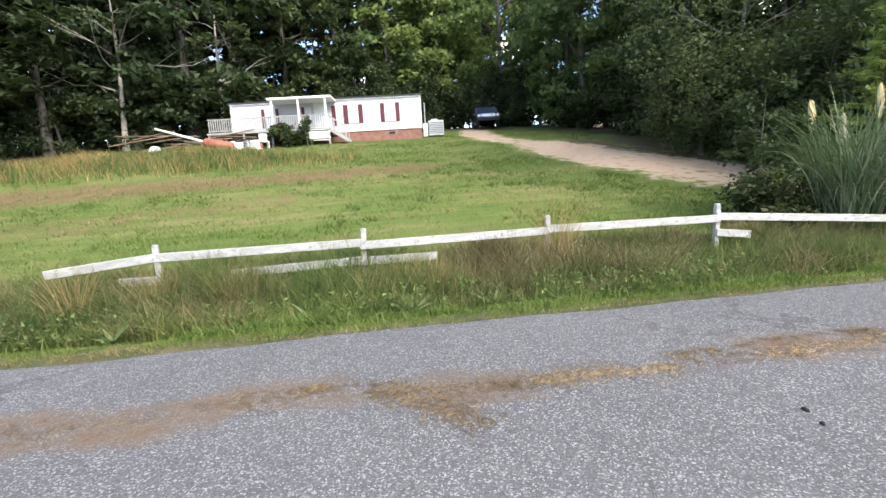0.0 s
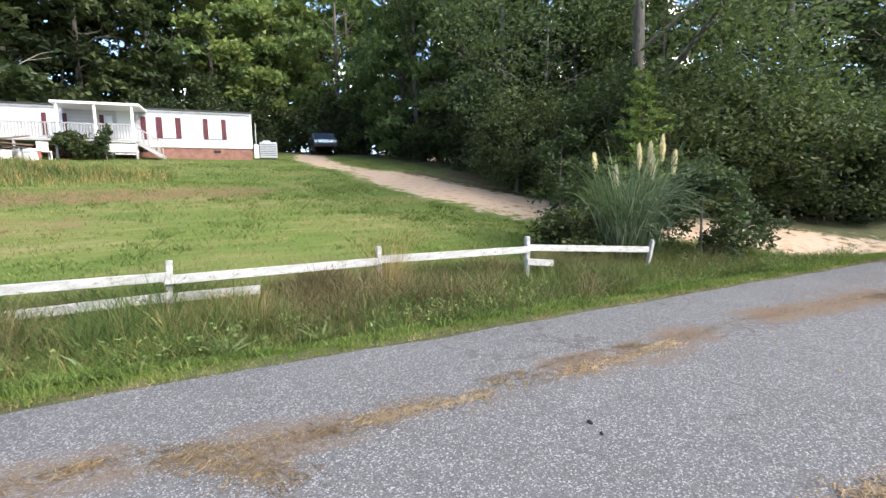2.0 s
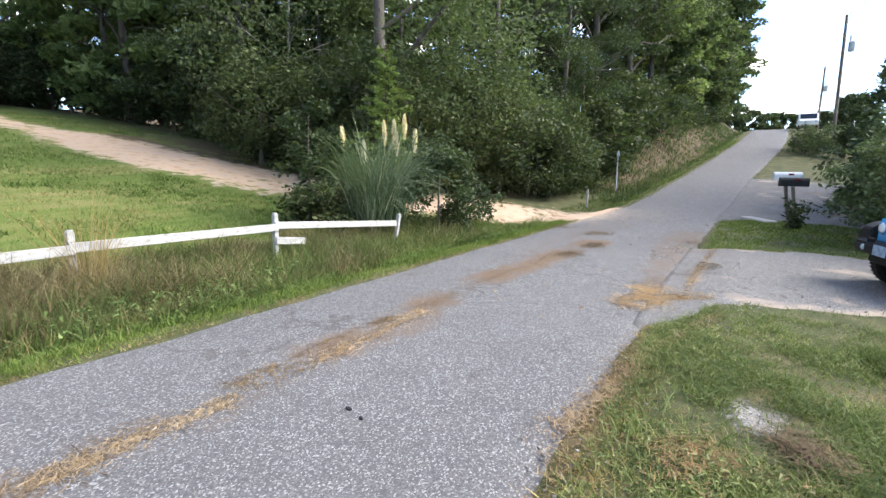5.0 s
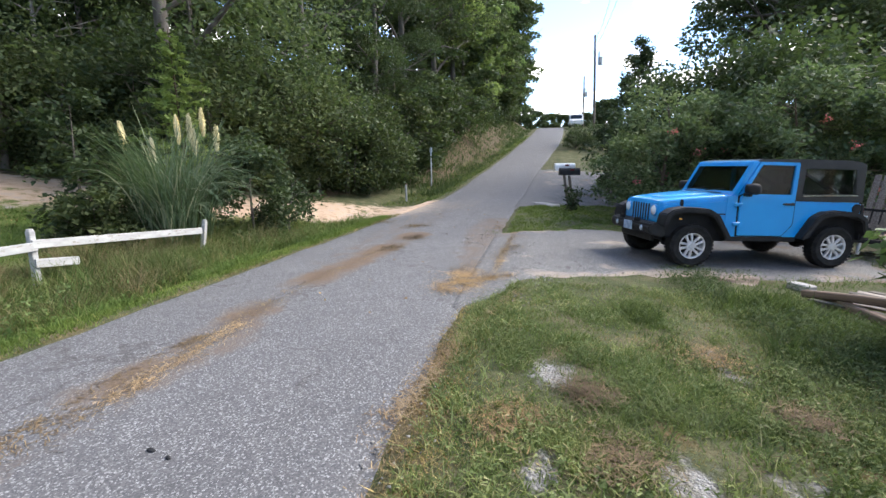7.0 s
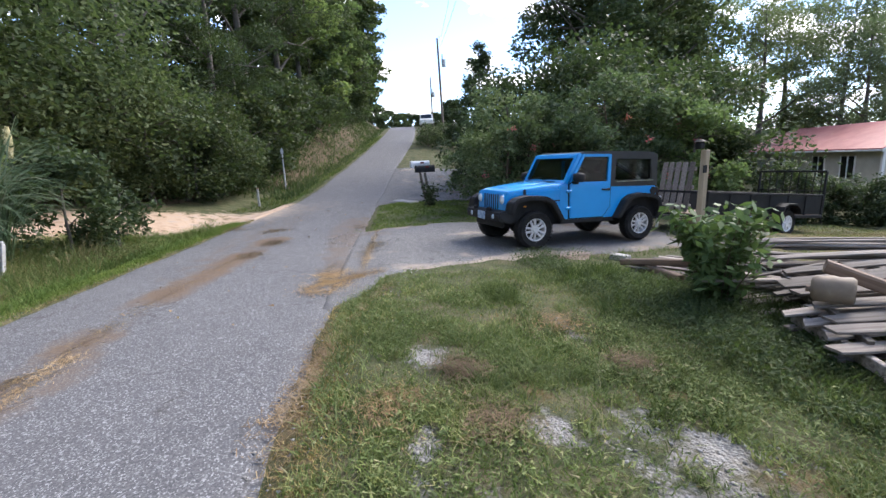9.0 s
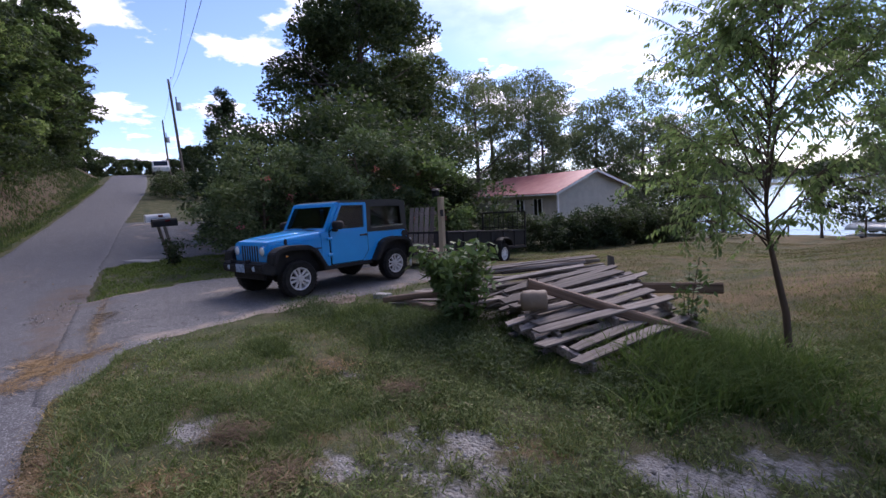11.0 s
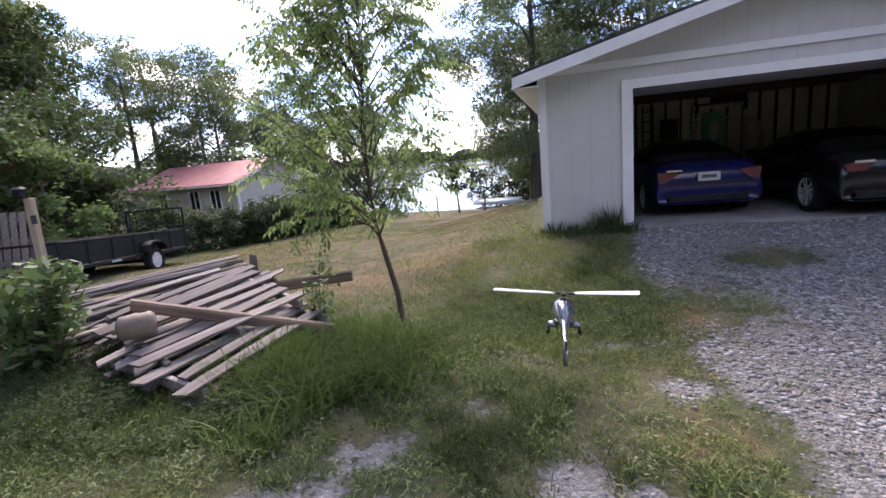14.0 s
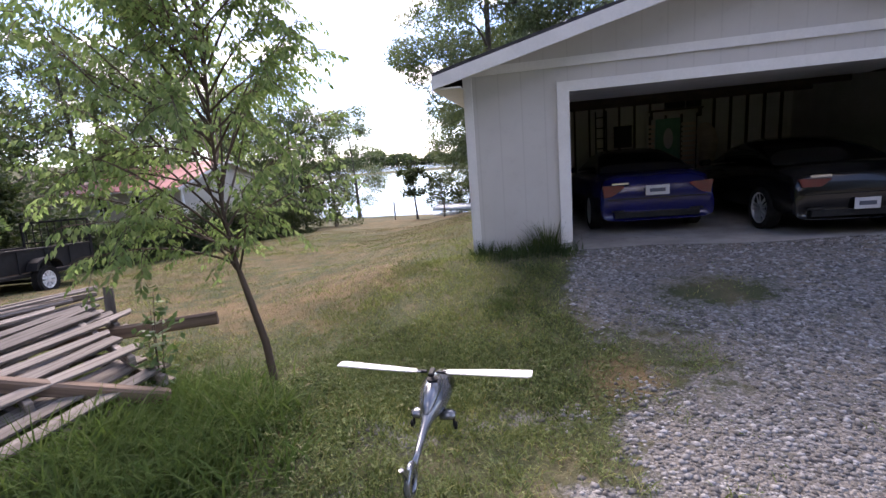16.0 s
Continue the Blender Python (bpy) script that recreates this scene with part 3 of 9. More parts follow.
def wave(x, y, k, seed):
    return np.sin(x * k + 1.7 * seed + 1.3 * np.sin(y * k * 0.7 + seed)) * np.sin(y * k * 1.13 + 2.3 * seed + 1.1 * np.sin(x * k * 0.6 - seed))


def rough(x, y, k, seed):
    """Irregular patches from -1 to 1 of about the size of wave's."""
    out, amp = 0.0, 0.72
    for octave in range(2):
        step = 2.6 / k / 2.1 ** octave
        u, v = np.asarray(x, float) / step + 17.3 * seed, np.asarray(y, float) / step - 9.7 * seed
        i, j = np.floor(u), np.floor(v)
        a, b = u - i, v - j
        a, b = a * a * (3 - 2 * a), b * b * (3 - 2 * b)

        def dot(p, q):
            h = np.sin(p * 127.1 + q * 311.7 + seed * 74.7 + octave * 19.1) * 43758.5453
            return 2 * (h - np.floor(h)) - 1

        out = out + amp * ((dot(i, j) * (1 - a) + dot(i + 1, j) * a) * (1 - b) + (dot(i, j + 1) * (1 - a) + dot(i + 1, j + 1) * a) * b)
        amp *= 0.5
    return np.clip(1.35 * out, -1, 1)


LAKE_Z = -4.0


def height(x, y):
    x, y = np.asarray(x, float), np.asarray(y, float)
    zr = road_z(x)
    north = y - (road_y(x) + 2.0)
    south = (road_y(x) - 2.0) - y
    # the bank and lawn beyond the road
    d = np.clip(north - 2.4, 0, None)
    up = 0.185 * d - 0.0007 * np.clip(d, 0, 60) ** 2
    up = np.where(d > 40, 0.185 * 40 - 0.0007 * 1600 + 0.09 * (d - 40), up)
    up = up * (1 - 0.45 * smooth(20, 34, x))
    ditch = -0.26 * smooth(0.15, 1.2, north) * (1 - smooth(1.6, 3.0, north)) - 0.06 * smooth(1.5, 3.0, north)
    hill = ditch + np.minimum(up, 8) + 0.58 * np.exp(-((x + 8) / 7.5) ** 2 - ((y - 22) / 5) ** 2) + 0.05 * wave(x, y, 0.5, 3) * smooth(3, 8, north)
    hill = hill + 1.6 * smooth(1.5, 5, north) * smooth(30, 44, x) * (1 - smooth(75, 100, x))
    # the yard, falling towards the lake
    e = np.clip(south, 0, None)
    yard = 0.05 * smooth(0, 0.6, e) * (1 - smooth(2, 4, e)) - 0.02 * e - 0.0014 * np.clip(e, 0, 40) ** 2 - np.clip(e - 40, 0, 60) * 0.09
    yard = yard + 0.62 * smooth(4.6, -0.2, x) * smooth(5.6, 9.6, e) * (1 - smooth(22, 40, e))
    yard = yard - 0.22 * smooth(6, 11, x) * smooth(8, 12, e) * (1 - smooth(20, 30, e))
    yard = yard + (2.0 + 0.02 * e) * smooth(26, 60, x) * smooth(4, 30, e) * (1 - smooth(60, 110, e))
    yard = yard + 0.022 * wave(x, y, 1.9, 1) * smooth(0.2, 1.5, e) + 0.05 * wave(x, y, 0.45, 2) * smooth(4, 12, e)
    pad = smooth(-8.1, -8.5, y) * smooth(0.6, 0.2, x) * smooth(-8.4, -8.0, x) * smooth(-17, -16.6, y)
    z = zr + np.where(north > 0, hill, np.where(south > 0, yard, 0.0))
    z = np.where((south > 0) & (pad > 0), z * (1 - pad) + 0.05 * pad, z)
    # far shores
    far = np.hypot(x - 60, y + 330)
    shore = np.where(south > 60, np.maximum(z, -6.5), z)
    return shore


def height1(x, y):
    return float(height(np.array([x]), np.array([y]))[0])


def strip(x, y, line, width):
    """Nearness to a polyline, 1 on it to 0 at its width."""
    best = np.full(np.shape(x), 1e9)
    for (ax, ay), (bx, by) in zip(line, line[1:]):
        dx, dy = bx - ax, by - ay
        t = np.clip(((x - ax) * dx + (y - ay) * dy) / (dx * dx + dy * dy), 0, 1)
        best = np.minimum(best, np.hypot(x - ax - t * dx, y - ay - t * dy))
    return np.clip(1.5 - best / width, 0, 1)


def spot(x, y, cx, cy, rx, ry=None):
    ry = ry or rx
    return np.exp(-(((x - cx) / rx) ** 2 + ((y - cy) / ry) ** 2))


SAND_LINE = [(20.5, 2.6), (18.8, 5.0), (16.3, 7.7), (13.7, 10.8), (12.7, 14.0), (12.2, 17.5), (12.1, 23.5), (10.8, 28), (11.5, 34), (13, 39)]
BARE = [(4.4, -0.3, 0.28, 0.2), (3.17, -0.07, 0.24, 0.14), (2.78, -0.03, 0.24, 0.1), (3.14, -0.87, 0.22, 0.14), (2.63, -0.35, 0.2, 0.12), (3.1, -1.4, 0.24, 0.16), (2.66, -1.6, 0.42, 0.34), (2.64, -1.22, 0.36, 0.2),
        (1.22, -2.85, 0.3, 0.24), (1.55, -2.22, 0.5, 0.22), (0.91, -2.0, 0.5, 0.3), (0.8, -2.3, 0.5, 0.22), (0.64, -3.42, 0.34, 0.22), (-0.41, -4.63, 0.42, 0.2), (0.0, -2.66, 0.3, 0.34), (0.25, -2.2, 0.42, 0.24), (-0.31, -2.44, 0.4, 0.3),
        (1.4, -2.39, 0.3, 0.16), (0.47, -4.4, 0.3, 0.26), (0.5, -3.73, 0.26, 0.14), (-0.8, -3.8, 0.24, 0.3), (4.9, -1.75, 0.45, 0.12)]
SOIL = [(3.7, -0.1, 0.34, 0.22), (3.28, -0.43, 0.3, 0.24), (4.82, -1.36, 0.4, 0.25), (3.43, -1.9, 0.4, 0.3), (-1.24, -5.2, 0.45, 0.5), (-0.75, -3.15, 0.4, 0.4), (1.2, -4.45, 0.4, 0.3), (0.95, -4.8, 0.4, 0.4), (3.6, -0.9, 0.3, 0.2), (4.9, -0.7, 0.35, 0.3), (2.3, -1.9, 0.3, 0.2), (4.1, -2.9, 0.3, 0.25)]


def masks(x, y):
    north = y - (road_y(x) + 2.0)
    south = (road_y(x) - 2.0) - y
    sand = np.maximum(strip(x, y, SAND_LINE, 1.35), strip(x, y, SAND_LINE[:7], 2.3)) * (0.9 + 0.25 * rough(x, y, 1.1, 6))
    sand = np.maximum(sand, 1.2 * spot(x, y, 19.4, 3.4, 3.2, 1.7) * (north > -0.5))
    gravel = 1.0 * smooth(-0.72, -1.3, x + 0.12 * rough(x, y, 3.0, 9)) * smooth(-9.0, -7.6, y) * (1 - 0.75 * spot(x, y, -2.46, -6.5, 0.55, 0.3)) * (1 - 0.6 * spot(x, y, -1.4, -5.4, 0.7, 0.6)) * (1 - 0.5 * spot(x, y, -1.0, -3.2, 0.4, 0.4))
    dust = np.zeros(np.shape(x))
    for cx, cy, rx, ry in BARE:
        patch = spot(x, y, cx, cy, rx * 1.32, ry * 1.32) * (1 + 0.45 * rough(x, y, 6.0, 33))
        gravel = np.maximum(gravel, 0.88 * patch)
        dust = np.maximum(dust, patch)
    gravel = np.maximum(gravel, 0.7 * spot(x, y, 10.0, -7.6, 2.6, 2.2))
    gravel = gravel * (south > 0.15)
    dry = (0.6 * smooth(5.0, 7.4, -y) * smooth(12, 9, x) * smooth(-0.2, 1.6, x) + 0.1 + 0.14 * rough(x, y, 0.8, 14)) * (south > 0) + 0.5 * smooth(0.4, 0.05, np.abs(south - 0.1)) * smooth(8.5, 6, x) + 0.45 * smooth(0.4, 0.0, np.abs(north - 0.15))
    for cx, cy, rx, ry in SOIL:
        dry = np.maximum(dry, 1.0 * spot(x, y, cx, cy, rx, ry) * (south > 0))
    lawn = smooth(3.0, 4.5, north)
    dry = dry + lawn * (0.22 + 0.12 * rough(x * 0.5, y * 1.6, 0.8, 2))
    dry = np.maximum(dry, lawn * 0.9 * strip(x, y, [(-18, 17.2), (-3, 17.2), (4, 18.6)], 1.3))
    dry = np.maximum(dry, lawn * 0.62 * strip(x, y, [(-16, 12.5), (-6, 13.2), (-1, 14.5)], 1.2))
    dry = np.maximum(dry, 0.48 * smooth(5, 14, -x) * smooth(5, 9, north))
    dry = np.maximum(dry, 0.25 * smooth(24, 30, x) * smooth(0.4, 1.5, north) * (1 - smooth(3.5, 6, north)))
    litter = smooth(16, 20, x - 0.06 * y) * smooth(2.4, 6, north) * (1 - strip(x, y, SAND_LINE, 2.2))
    litter = np.maximum(litter, 0.8 * spot(x, y, 16.5, 20, 3.0, 8.0))
    litter = np.maximum(litter, 0.75 * strip(x - 2.1, y - 0.6, SAND_LINE[3:7], 1.1) * (strip(x, y, SAND_LINE, 1.6) < 0.6))
    litter = np.maximum(litter, smooth(36.5, 41, y - 0.1 * x) * (1 - 0.8 * strip(x, y, SAND_LINE, 2.5)))
    litter = np.maximum(litter, 0.8 * smooth(25, 31, x) * smooth(0.7, 1.8, north))
    litter = np.maximum(litter, smooth(-11, -15, x) * smooth(9, 13, y))
    return dict(hill=smooth(2.8, 4.5, north) * (1 - smooth(15, 19, x)), sand=np.clip(sand, 0, 1), gravel=np.clip(gravel, 0, 1), dust=np.clip(dust, 0, 1), dry=np.clip(dry, 0, 1), litter=np.clip(litter, 0, 1))


def stretched(lo, hi, near, step, grow):
    """Grid lines, close together within near and wider beyond."""
    mid = np.arange(near[0], near[1], step)
    out, s, v = [], step, near[1]
    while v < hi:
        s *= grow
        out.append(v)
        v += s
    left, s, v = [], step, near[0] - step
    while v > lo:
        left.append(v)
        s *= grow
        v -= s
    return np.array([lo] + left[::-1] + list(mid) + out + [hi])


def sheet(name, xs, ys, zf, material, keep=None):
    gx, gy = np.meshgrid(xs, ys, indexing="xy")
    v = np.stack([gx, gy, zf(gx, gy)], -1).reshape(-1, 3)
    i, j = np.meshgrid(np.arange(len(xs) - 1), np.arange(len(ys) - 1), indexing="xy")
    k = len(xs)
    f = np.stack([j * k + i, j * k + i + 1, (j + 1) * k + i + 1, (j + 1) * k + i], -1).reshape(-1, 4)
    if keep is not None:
        c = v[f].mean(1)
        f = f[keep(c[:, 0], c[:, 1])]
        used = np.unique(f)
        back = np.zeros(len(v), np.int32)
        back[used] = np.arange(len(used))
        v, f = v[used], back[f]
    me = np_mesh(name, v, f, material, True)
    return new(name, me), v


def give(ob, values):
    for key, val in values.items():
        a = ob.data.attributes.new(key, "FLOAT", "POINT")
        a.data.foreach_set("value", np.asarray(val, np.float32))


def sunk(x, y):
    """The ground, sunk under the paving."""
    z = height(x, y)
    r = np.abs(y - road_y(x))
    return z - 0.08 * smooth(2.0, 1.86, r)


ground, gv = sheet("ground", stretched(-900, 900, (-9, 15), 0.15, 1.07), stretched(-1200, 700, (-9, 9), 0.15, 1.06), sunk, GROUND)
tagged(ground, "mown green and browning lawn with bare gravel patches", "ground", kind="structure")
give(ground, masks(gv[:, 0], gv[:, 1]))


def road_sheet():
    s = np.concatenate([np.arange(-110, -8, 2.0), np.arange(-8, 26, 0.1), np.arange(26, 200, 1.5)])
    c = np.linspace(-1, 1, 29)
    gs, gc = np.meshgrid(s, c, indexing="ij")
    edge = 2.0 + 0.035 * np.sin(gs * 2.1) * np.sin(gs * 1.3 + 1) + 0.018 * np.sin(gs * 7.7) * np.sin(gs * 3.3)
    y = road_y(gs) + gc * edge
    crown = 0.03 * (1 - gc ** 2)
    z = road_z(gs) + crown + 0.012 * wave(gs, y, 0.9, 5)
    z = np.where(np.abs(gc) > 0.99, z - 0.05, z)
    v = np.stack([gs, y, z], -1).reshape(-1, 3)
    k = len(c)
    i, j = np.meshgrid(np.arange(len(s) - 1), np.arange(k - 1), indexing="ij")
    f = np.stack([i * k + j, (i + 1) * k + j, (i + 1) * k + j + 1, i * k + j + 1], -1).reshape(-1, 4)
    ob = new("road", np_mesh("road", v, f, ASPHALT, True))
    tagged(ob, "worn grey chip-sealed country road strewn with straw and dirt", "road", kind="structure")
    x, y = v[:, 0], v[:, 1]
    dirt = 0.85 * strip(x, y, WASH, 0.45) * (0.85 + 0.4 * rough(x, y, 3.0, 91)) + 0.6 * smooth(0.25, 0.0, 2.0 - np.abs(y - road_y(x)))
    dirt = np.maximum(dirt, 0.75 * spot(x, y, 1.15, 2.95, 0.35, 0.45))
    dirt = np.maximum(dirt, 0.7 * strip(x, y, [(8.6, 0.2), (12.5, 0.2), (15, -0.2)], 0.7))
    dirt = np.maximum(dirt, 0.55 * strip(x, y, [(9, 2.7), (14, 2.3), (20, 1.6)], 0.9))
    give(ob, dict(dirt=np.clip(dirt, 0, 1), sand=np.clip(0.95 * spot(x, y, 19.5, 3.4, 4.5, 1.3) + 0.5 * spot(x, y, 20, 0.8, 8, 1.6), 0, 1)))
    return ob


WASH = [(-2.6, 3.75), (-1.6, 3.67), (-0.84, 3.56), (-0.16, 3.62), (0.2, 3.62), (0.8, 3.38), (1.6, 3.17), (2.1, 3.15), (2.9, 3.05), (3.75, 2.95), (4.4, 2.88), (5.3, 2.84), (6.2, 2.88), (7.5, 2.74), (8.9, 2.53), (10.5, 2.18), (12.0, 1.88)]
road_sheet()


def drive_margin(x, y):
    """Metres inside the near driveway's broken outline, negative outside."""
    edge = 0.3 * rough(x, y, 2.2, 61) + 0.12 * rough(x, y, 7.0, 62)
    south = (road_y(x) - 2.0) - y
    side = np.minimum(x - (7.5 + 0.12 * (-y)), 12.4 + 0.1 * (-y) - x)
    corner = np.minimum(np.minimum(x - (6.0 + 1.4 * np.clip(south, 0, 1)), 1.0 - south), 12.4 - x)
    return np.minimum(np.maximum(side, corner) + edge, y + 6.6 + edge)


def drive2_margin(x, y):
    south = (road_y(x) - 2.0) - y
    edge = 0.25 * rough(x, y, 1.6, 63)
    return np.minimum(np.minimum(x - (19.3 - 0.25 * np.clip(1.5 - south, 0, 2)), 35.0 - 0.25 * south - x) + edge, 14 - south)


def in_drive(x, y):
    return ((road_y(x) - 2.0) - y > -0.24) & (drive_margin(x, y) > 0)


def in_drive2(x, y):
    return ((road_y(x) - 2.0) - y > -0.3) & (drive2_margin(x, y) > 0)


for key, lim, margin, step in (("driveway_near", (5.5, 14, -7.0, 1.2), drive_margin, 0.06), ("driveway_far", (17, 37, -18, 1.0), drive2_margin, 0.15)):
    def drive_top(x, y, margin=margin):
        south = road_y(x) - 2.0 - y
        return height(x, y) - 0.03 + 0.05 * smooth(-0.06, 0.1, margin(x, y)) - 0.1 * smooth(-0.13, -0.22, south)

    ob, dv = sheet(key, np.arange(lim[0], lim[1], step), np.arange(lim[2], lim[3], step), drive_top, OLD_ASPHALT, lambda x, y, margin=margin: (margin(x, y) > -0.14) & (road_y(x) - 2.0 - y > -0.24))
    tagged(ob, "cracked old asphalt driveway with weedy broken edges", "driveway", kind="structure")
    worn = 0.1 + 0.4 * smooth(-3, -6.6, dv[:, 1]) + 0.5 * rough(dv[:, 0], dv[:, 1], 1.7, 4) + 0.4 * rough(dv[:, 0], dv[:, 1], 4.7, 5) + 0.4 * smooth(0.35, 0.0, margin(dv[:, 0], dv[:, 1]))
    give(ob, dict(dirt=np.clip(worn, 0, 1), sand=np.clip(np.maximum(0.75 * rough(dv[:, 0], dv[:, 1], 3.1, 64), 0.75 * smooth(0.75, 0.05, margin(dv[:, 0], dv[:, 1])) * (0.75 + 0.4 * rough(dv[:, 0], dv[:, 1], 2.2, 66))), 0, 0.85)))

lake, _ = sheet("water", np.linspace(-500, 700, 7), np.linspace(-1100, -34, 7), lambda x, y: 0 * x + LAKE_Z, WATER)
tagged(lake, "calm bright lake beyond the lawn", "lake", kind="structure")

# ---- plants ----
def leaf_quads(c, length, width, rng, droop=0.0, up=0.5):
    """Diamond leaves at the places c, folded a little off flat."""
    k = len(c)
    u = rng.normal(size=(k, 3))
    u[:, 2] = u[:, 2] * 0.6 - droop
    u /= np.linalg.norm(u, axis=1)[:, None]
    nrm = rng.normal(size=(k, 3))
    nrm[:, 2] = np.abs(nrm[:, 2]) + up
    w = np.cross(u, nrm)
    w /= np.linalg.norm(w, axis=1)[:, None] + 1e-9
    ln = (length * rng.uniform(0.6, 1.25, k))[:, None]
    wd = (width * rng.uniform(0.7, 1.2, k))[:, None]
    v = np.stack([c - u * ln / 2, c + w * wd / 2 - u * ln * 0.05, c + u * ln / 2, c - w * wd / 2 - u * ln * 0.05], 1).reshape(-1, 3)
    return v, np.arange(4 * k).reshape(-1, 4)


def leaf_tris(c, length, width, rng, droop=0.0, up=0.5):
    """Pointed three-cornered leaves at the places c."""
    k = len(c)
    u = rng.normal(size=(k, 3))
    u[:, 2] = u[:, 2] * 0.6 - droop
    u /= np.linalg.norm(u, axis=1)[:, None]
    nrm = rng.normal(size=(k, 3))
    nrm[:, 2] = np.abs(nrm[:, 2]) + up
    w = np.cross(u, nrm)
    w /= np.linalg.norm(w, axis=1)[:, None] + 1e-9
    ln = (length * rng.uniform(0.6, 1.25, k))[:, None]
    wd = (width * rng.uniform(0.7, 1.2, k))[:, None]
    v = np.stack([c - u * ln * 0.4 - w * wd / 2, c - u * ln * 0.4 + w * wd / 2, c + u * ln * 0.6], 1).reshape(-1, 3)
    return v, np.arange(3 * k).reshape(-1, 3)


def lobes(rng, k, radius, low, high, cap=False):
    """Centres and radii of the clumps of a crown, uneven in outline."""
    k = int(k * 1.7)
    out = []
    for i in range(k):
        a, z = rng.uniform(0, 2 * np.pi), rng.uniform(0, 1)
        r = radius * math.sqrt(rng.uniform(0.25 if cap else 0.03, 1)) * (1.0 - 0.62 * abs(z - 0.42) ** 1.3 * 1.6)
        out.append((r * math.cos(a), r * math.sin(a), low + (high - low) * z, rng.uniform(0.16, 0.32) * radius if cap else rng.uniform(0.13, 0.27) * radius))
    return out


def clumped(rng, lob, count, flat=0.7, blur=0.45, cap=False):
    lob = np.array(lob)
    pick = rng.choice(len(lob), count, p=lob[:, 3] ** 2 / (lob[:, 3] ** 2).sum())
    d = rng.normal(size=(count, 3))
    d /= np.linalg.norm(d, axis=1)[:, None]
    if cap:
        d[:, 2] = np.where((d[:, 2] < -0.15) & (rng.uniform(size=count) < 0.85), -d[:, 2], d[:, 2])
    r = rng.uniform(0.45, 1.0, count) ** 0.6
    other = rng.integers(0, len(lob), count)
    near = np.linalg.norm(lob[pick, :3] - lob[other, :3], axis=1) < 3.4 * lob[:, 3].max()
    mixw = np.where(near & (rng.uniform(size=count) < blur), rng.uniform(0, 0.5, count), 0.0)[:, None]
    c = lob[pick, :3] * (1 - mixw) + lob[other, :3] * mixw + d * (lob[pick, 3] * r)[:, None] * np.array([1, 1, flat])
    return c + rng.normal(size=(count, 3)) * 0.08


def limb_paths(rng, h, r0, limbs, lean=0.0, reach=3.0, start=0.3, rise=0.6):
    """A trunk and its limbs as tubes."""
    t = np.linspace(0, 1, 9)
    trunk = np.stack([lean * t * h + 0.12 * np.sin(t * 5 + rng.uniform(0, 6)) * t, 0.12 * np.sin(t * 4 + rng.uniform(0, 6)) * t, t * h], 1)
    flare = np.where(t < 0.08, 1.35, 1.0)
    pieces = [tube_np(trunk, r0 * flare * (1 - 0.85 * t), 9)]
    for i in range(limbs):
        s = start + (0.95 - start) * (i + rng.uniform(0, 0.8)) / limbs
        base = np.array([np.interp(s, t, trunk[:, j]) for j in range(3)])
        a = rng.uniform(0, 2 * np.pi)
        ln = reach * (1.15 - 0.7 * s) * rng.uniform(0.7, 1.15)
        q = np.linspace(0, 1, 6)
        bend = rng.normal(size=2) * 0.18
        p = base + np.stack([np.cos(a + bend[0] * q) * ln * q, np.sin(a + bend[0] * q) * ln * q, ln * rise * (q - 0.25 * q * q) + 0.12 * ln * np.sin(q * 4 + bend[1] * 9)], 1)
        rr = r0 * (1 - 0.85 * s) * 0.5
        pieces.append(tube_np(p, rr * (1 - 0.8 * q), 5))
        for _ in range(2):
            k = rng.integers(2, 5)
            a2 = a + rng.choice([-1, 1]) * rng.uniform(0.4, 1.0)
            q2 = np.linspace(0, 1, 4)
            l2 = ln * rng.uniform(0.35, 0.6)
            p2 = p[k] + np.stack([np.cos(a2) * l2 * q2, np.sin(a2) * l2 * q2, l2 * rise * 0.9 * q2], 1)
            pieces.append(tube_np(p2, rr * 0.45 * (1 - 0.8 * q2), 3))
    return gather(pieces)


def tree(name, seed, h, radius, low, trunk_r, leaves, size, material, label, bark=None, lobe_n=26, limbs=9, width=0.55, droop=0.2, rise=0.55, category="tree", group="", place=None, pointed=False, tris=False, flat=0.7, blur=0.45, cap=False):
    rng = np.random.default_rng(seed)
    ob = thing(name, place or Matrix(), label, category, group)
    v, f = limb_paths(rng, h * 0.93, trunk_r, limbs, rng.uniform(-0.03, 0.03), radius * 0.95, 0.28, rise)
    part("trunk", np_mesh("trunk", v, f, bark or BARK, True), None, ob)
    lob = lobes(rng, lobe_n, radius, low, h, cap)
    if pointed:
        lob = [(x * (1.15 - (z - low) / (h - low)), y * (1.15 - (z - low) / (h - low)), z, r * (1.1 - 0.7 * (z - low) / (h - low))) for x, y, z, r in lob]
    c = clumped(rng, lob, leaves, flat, blur, cap)
    v, f = (leaf_tris if tris else leaf_quads)(c, size, size * width, rng, droop)
    part("crown", np_mesh("crown", v, f, material), None, ob)
    return ob


def at(x, y, rz=0.0, s=1.0, sink=0.0, sz=None):
    return pose(x, y, height1(x, y) - sink, 0, 0, rz) @ Matrix.Diagonal((s, s, sz or s, 1))


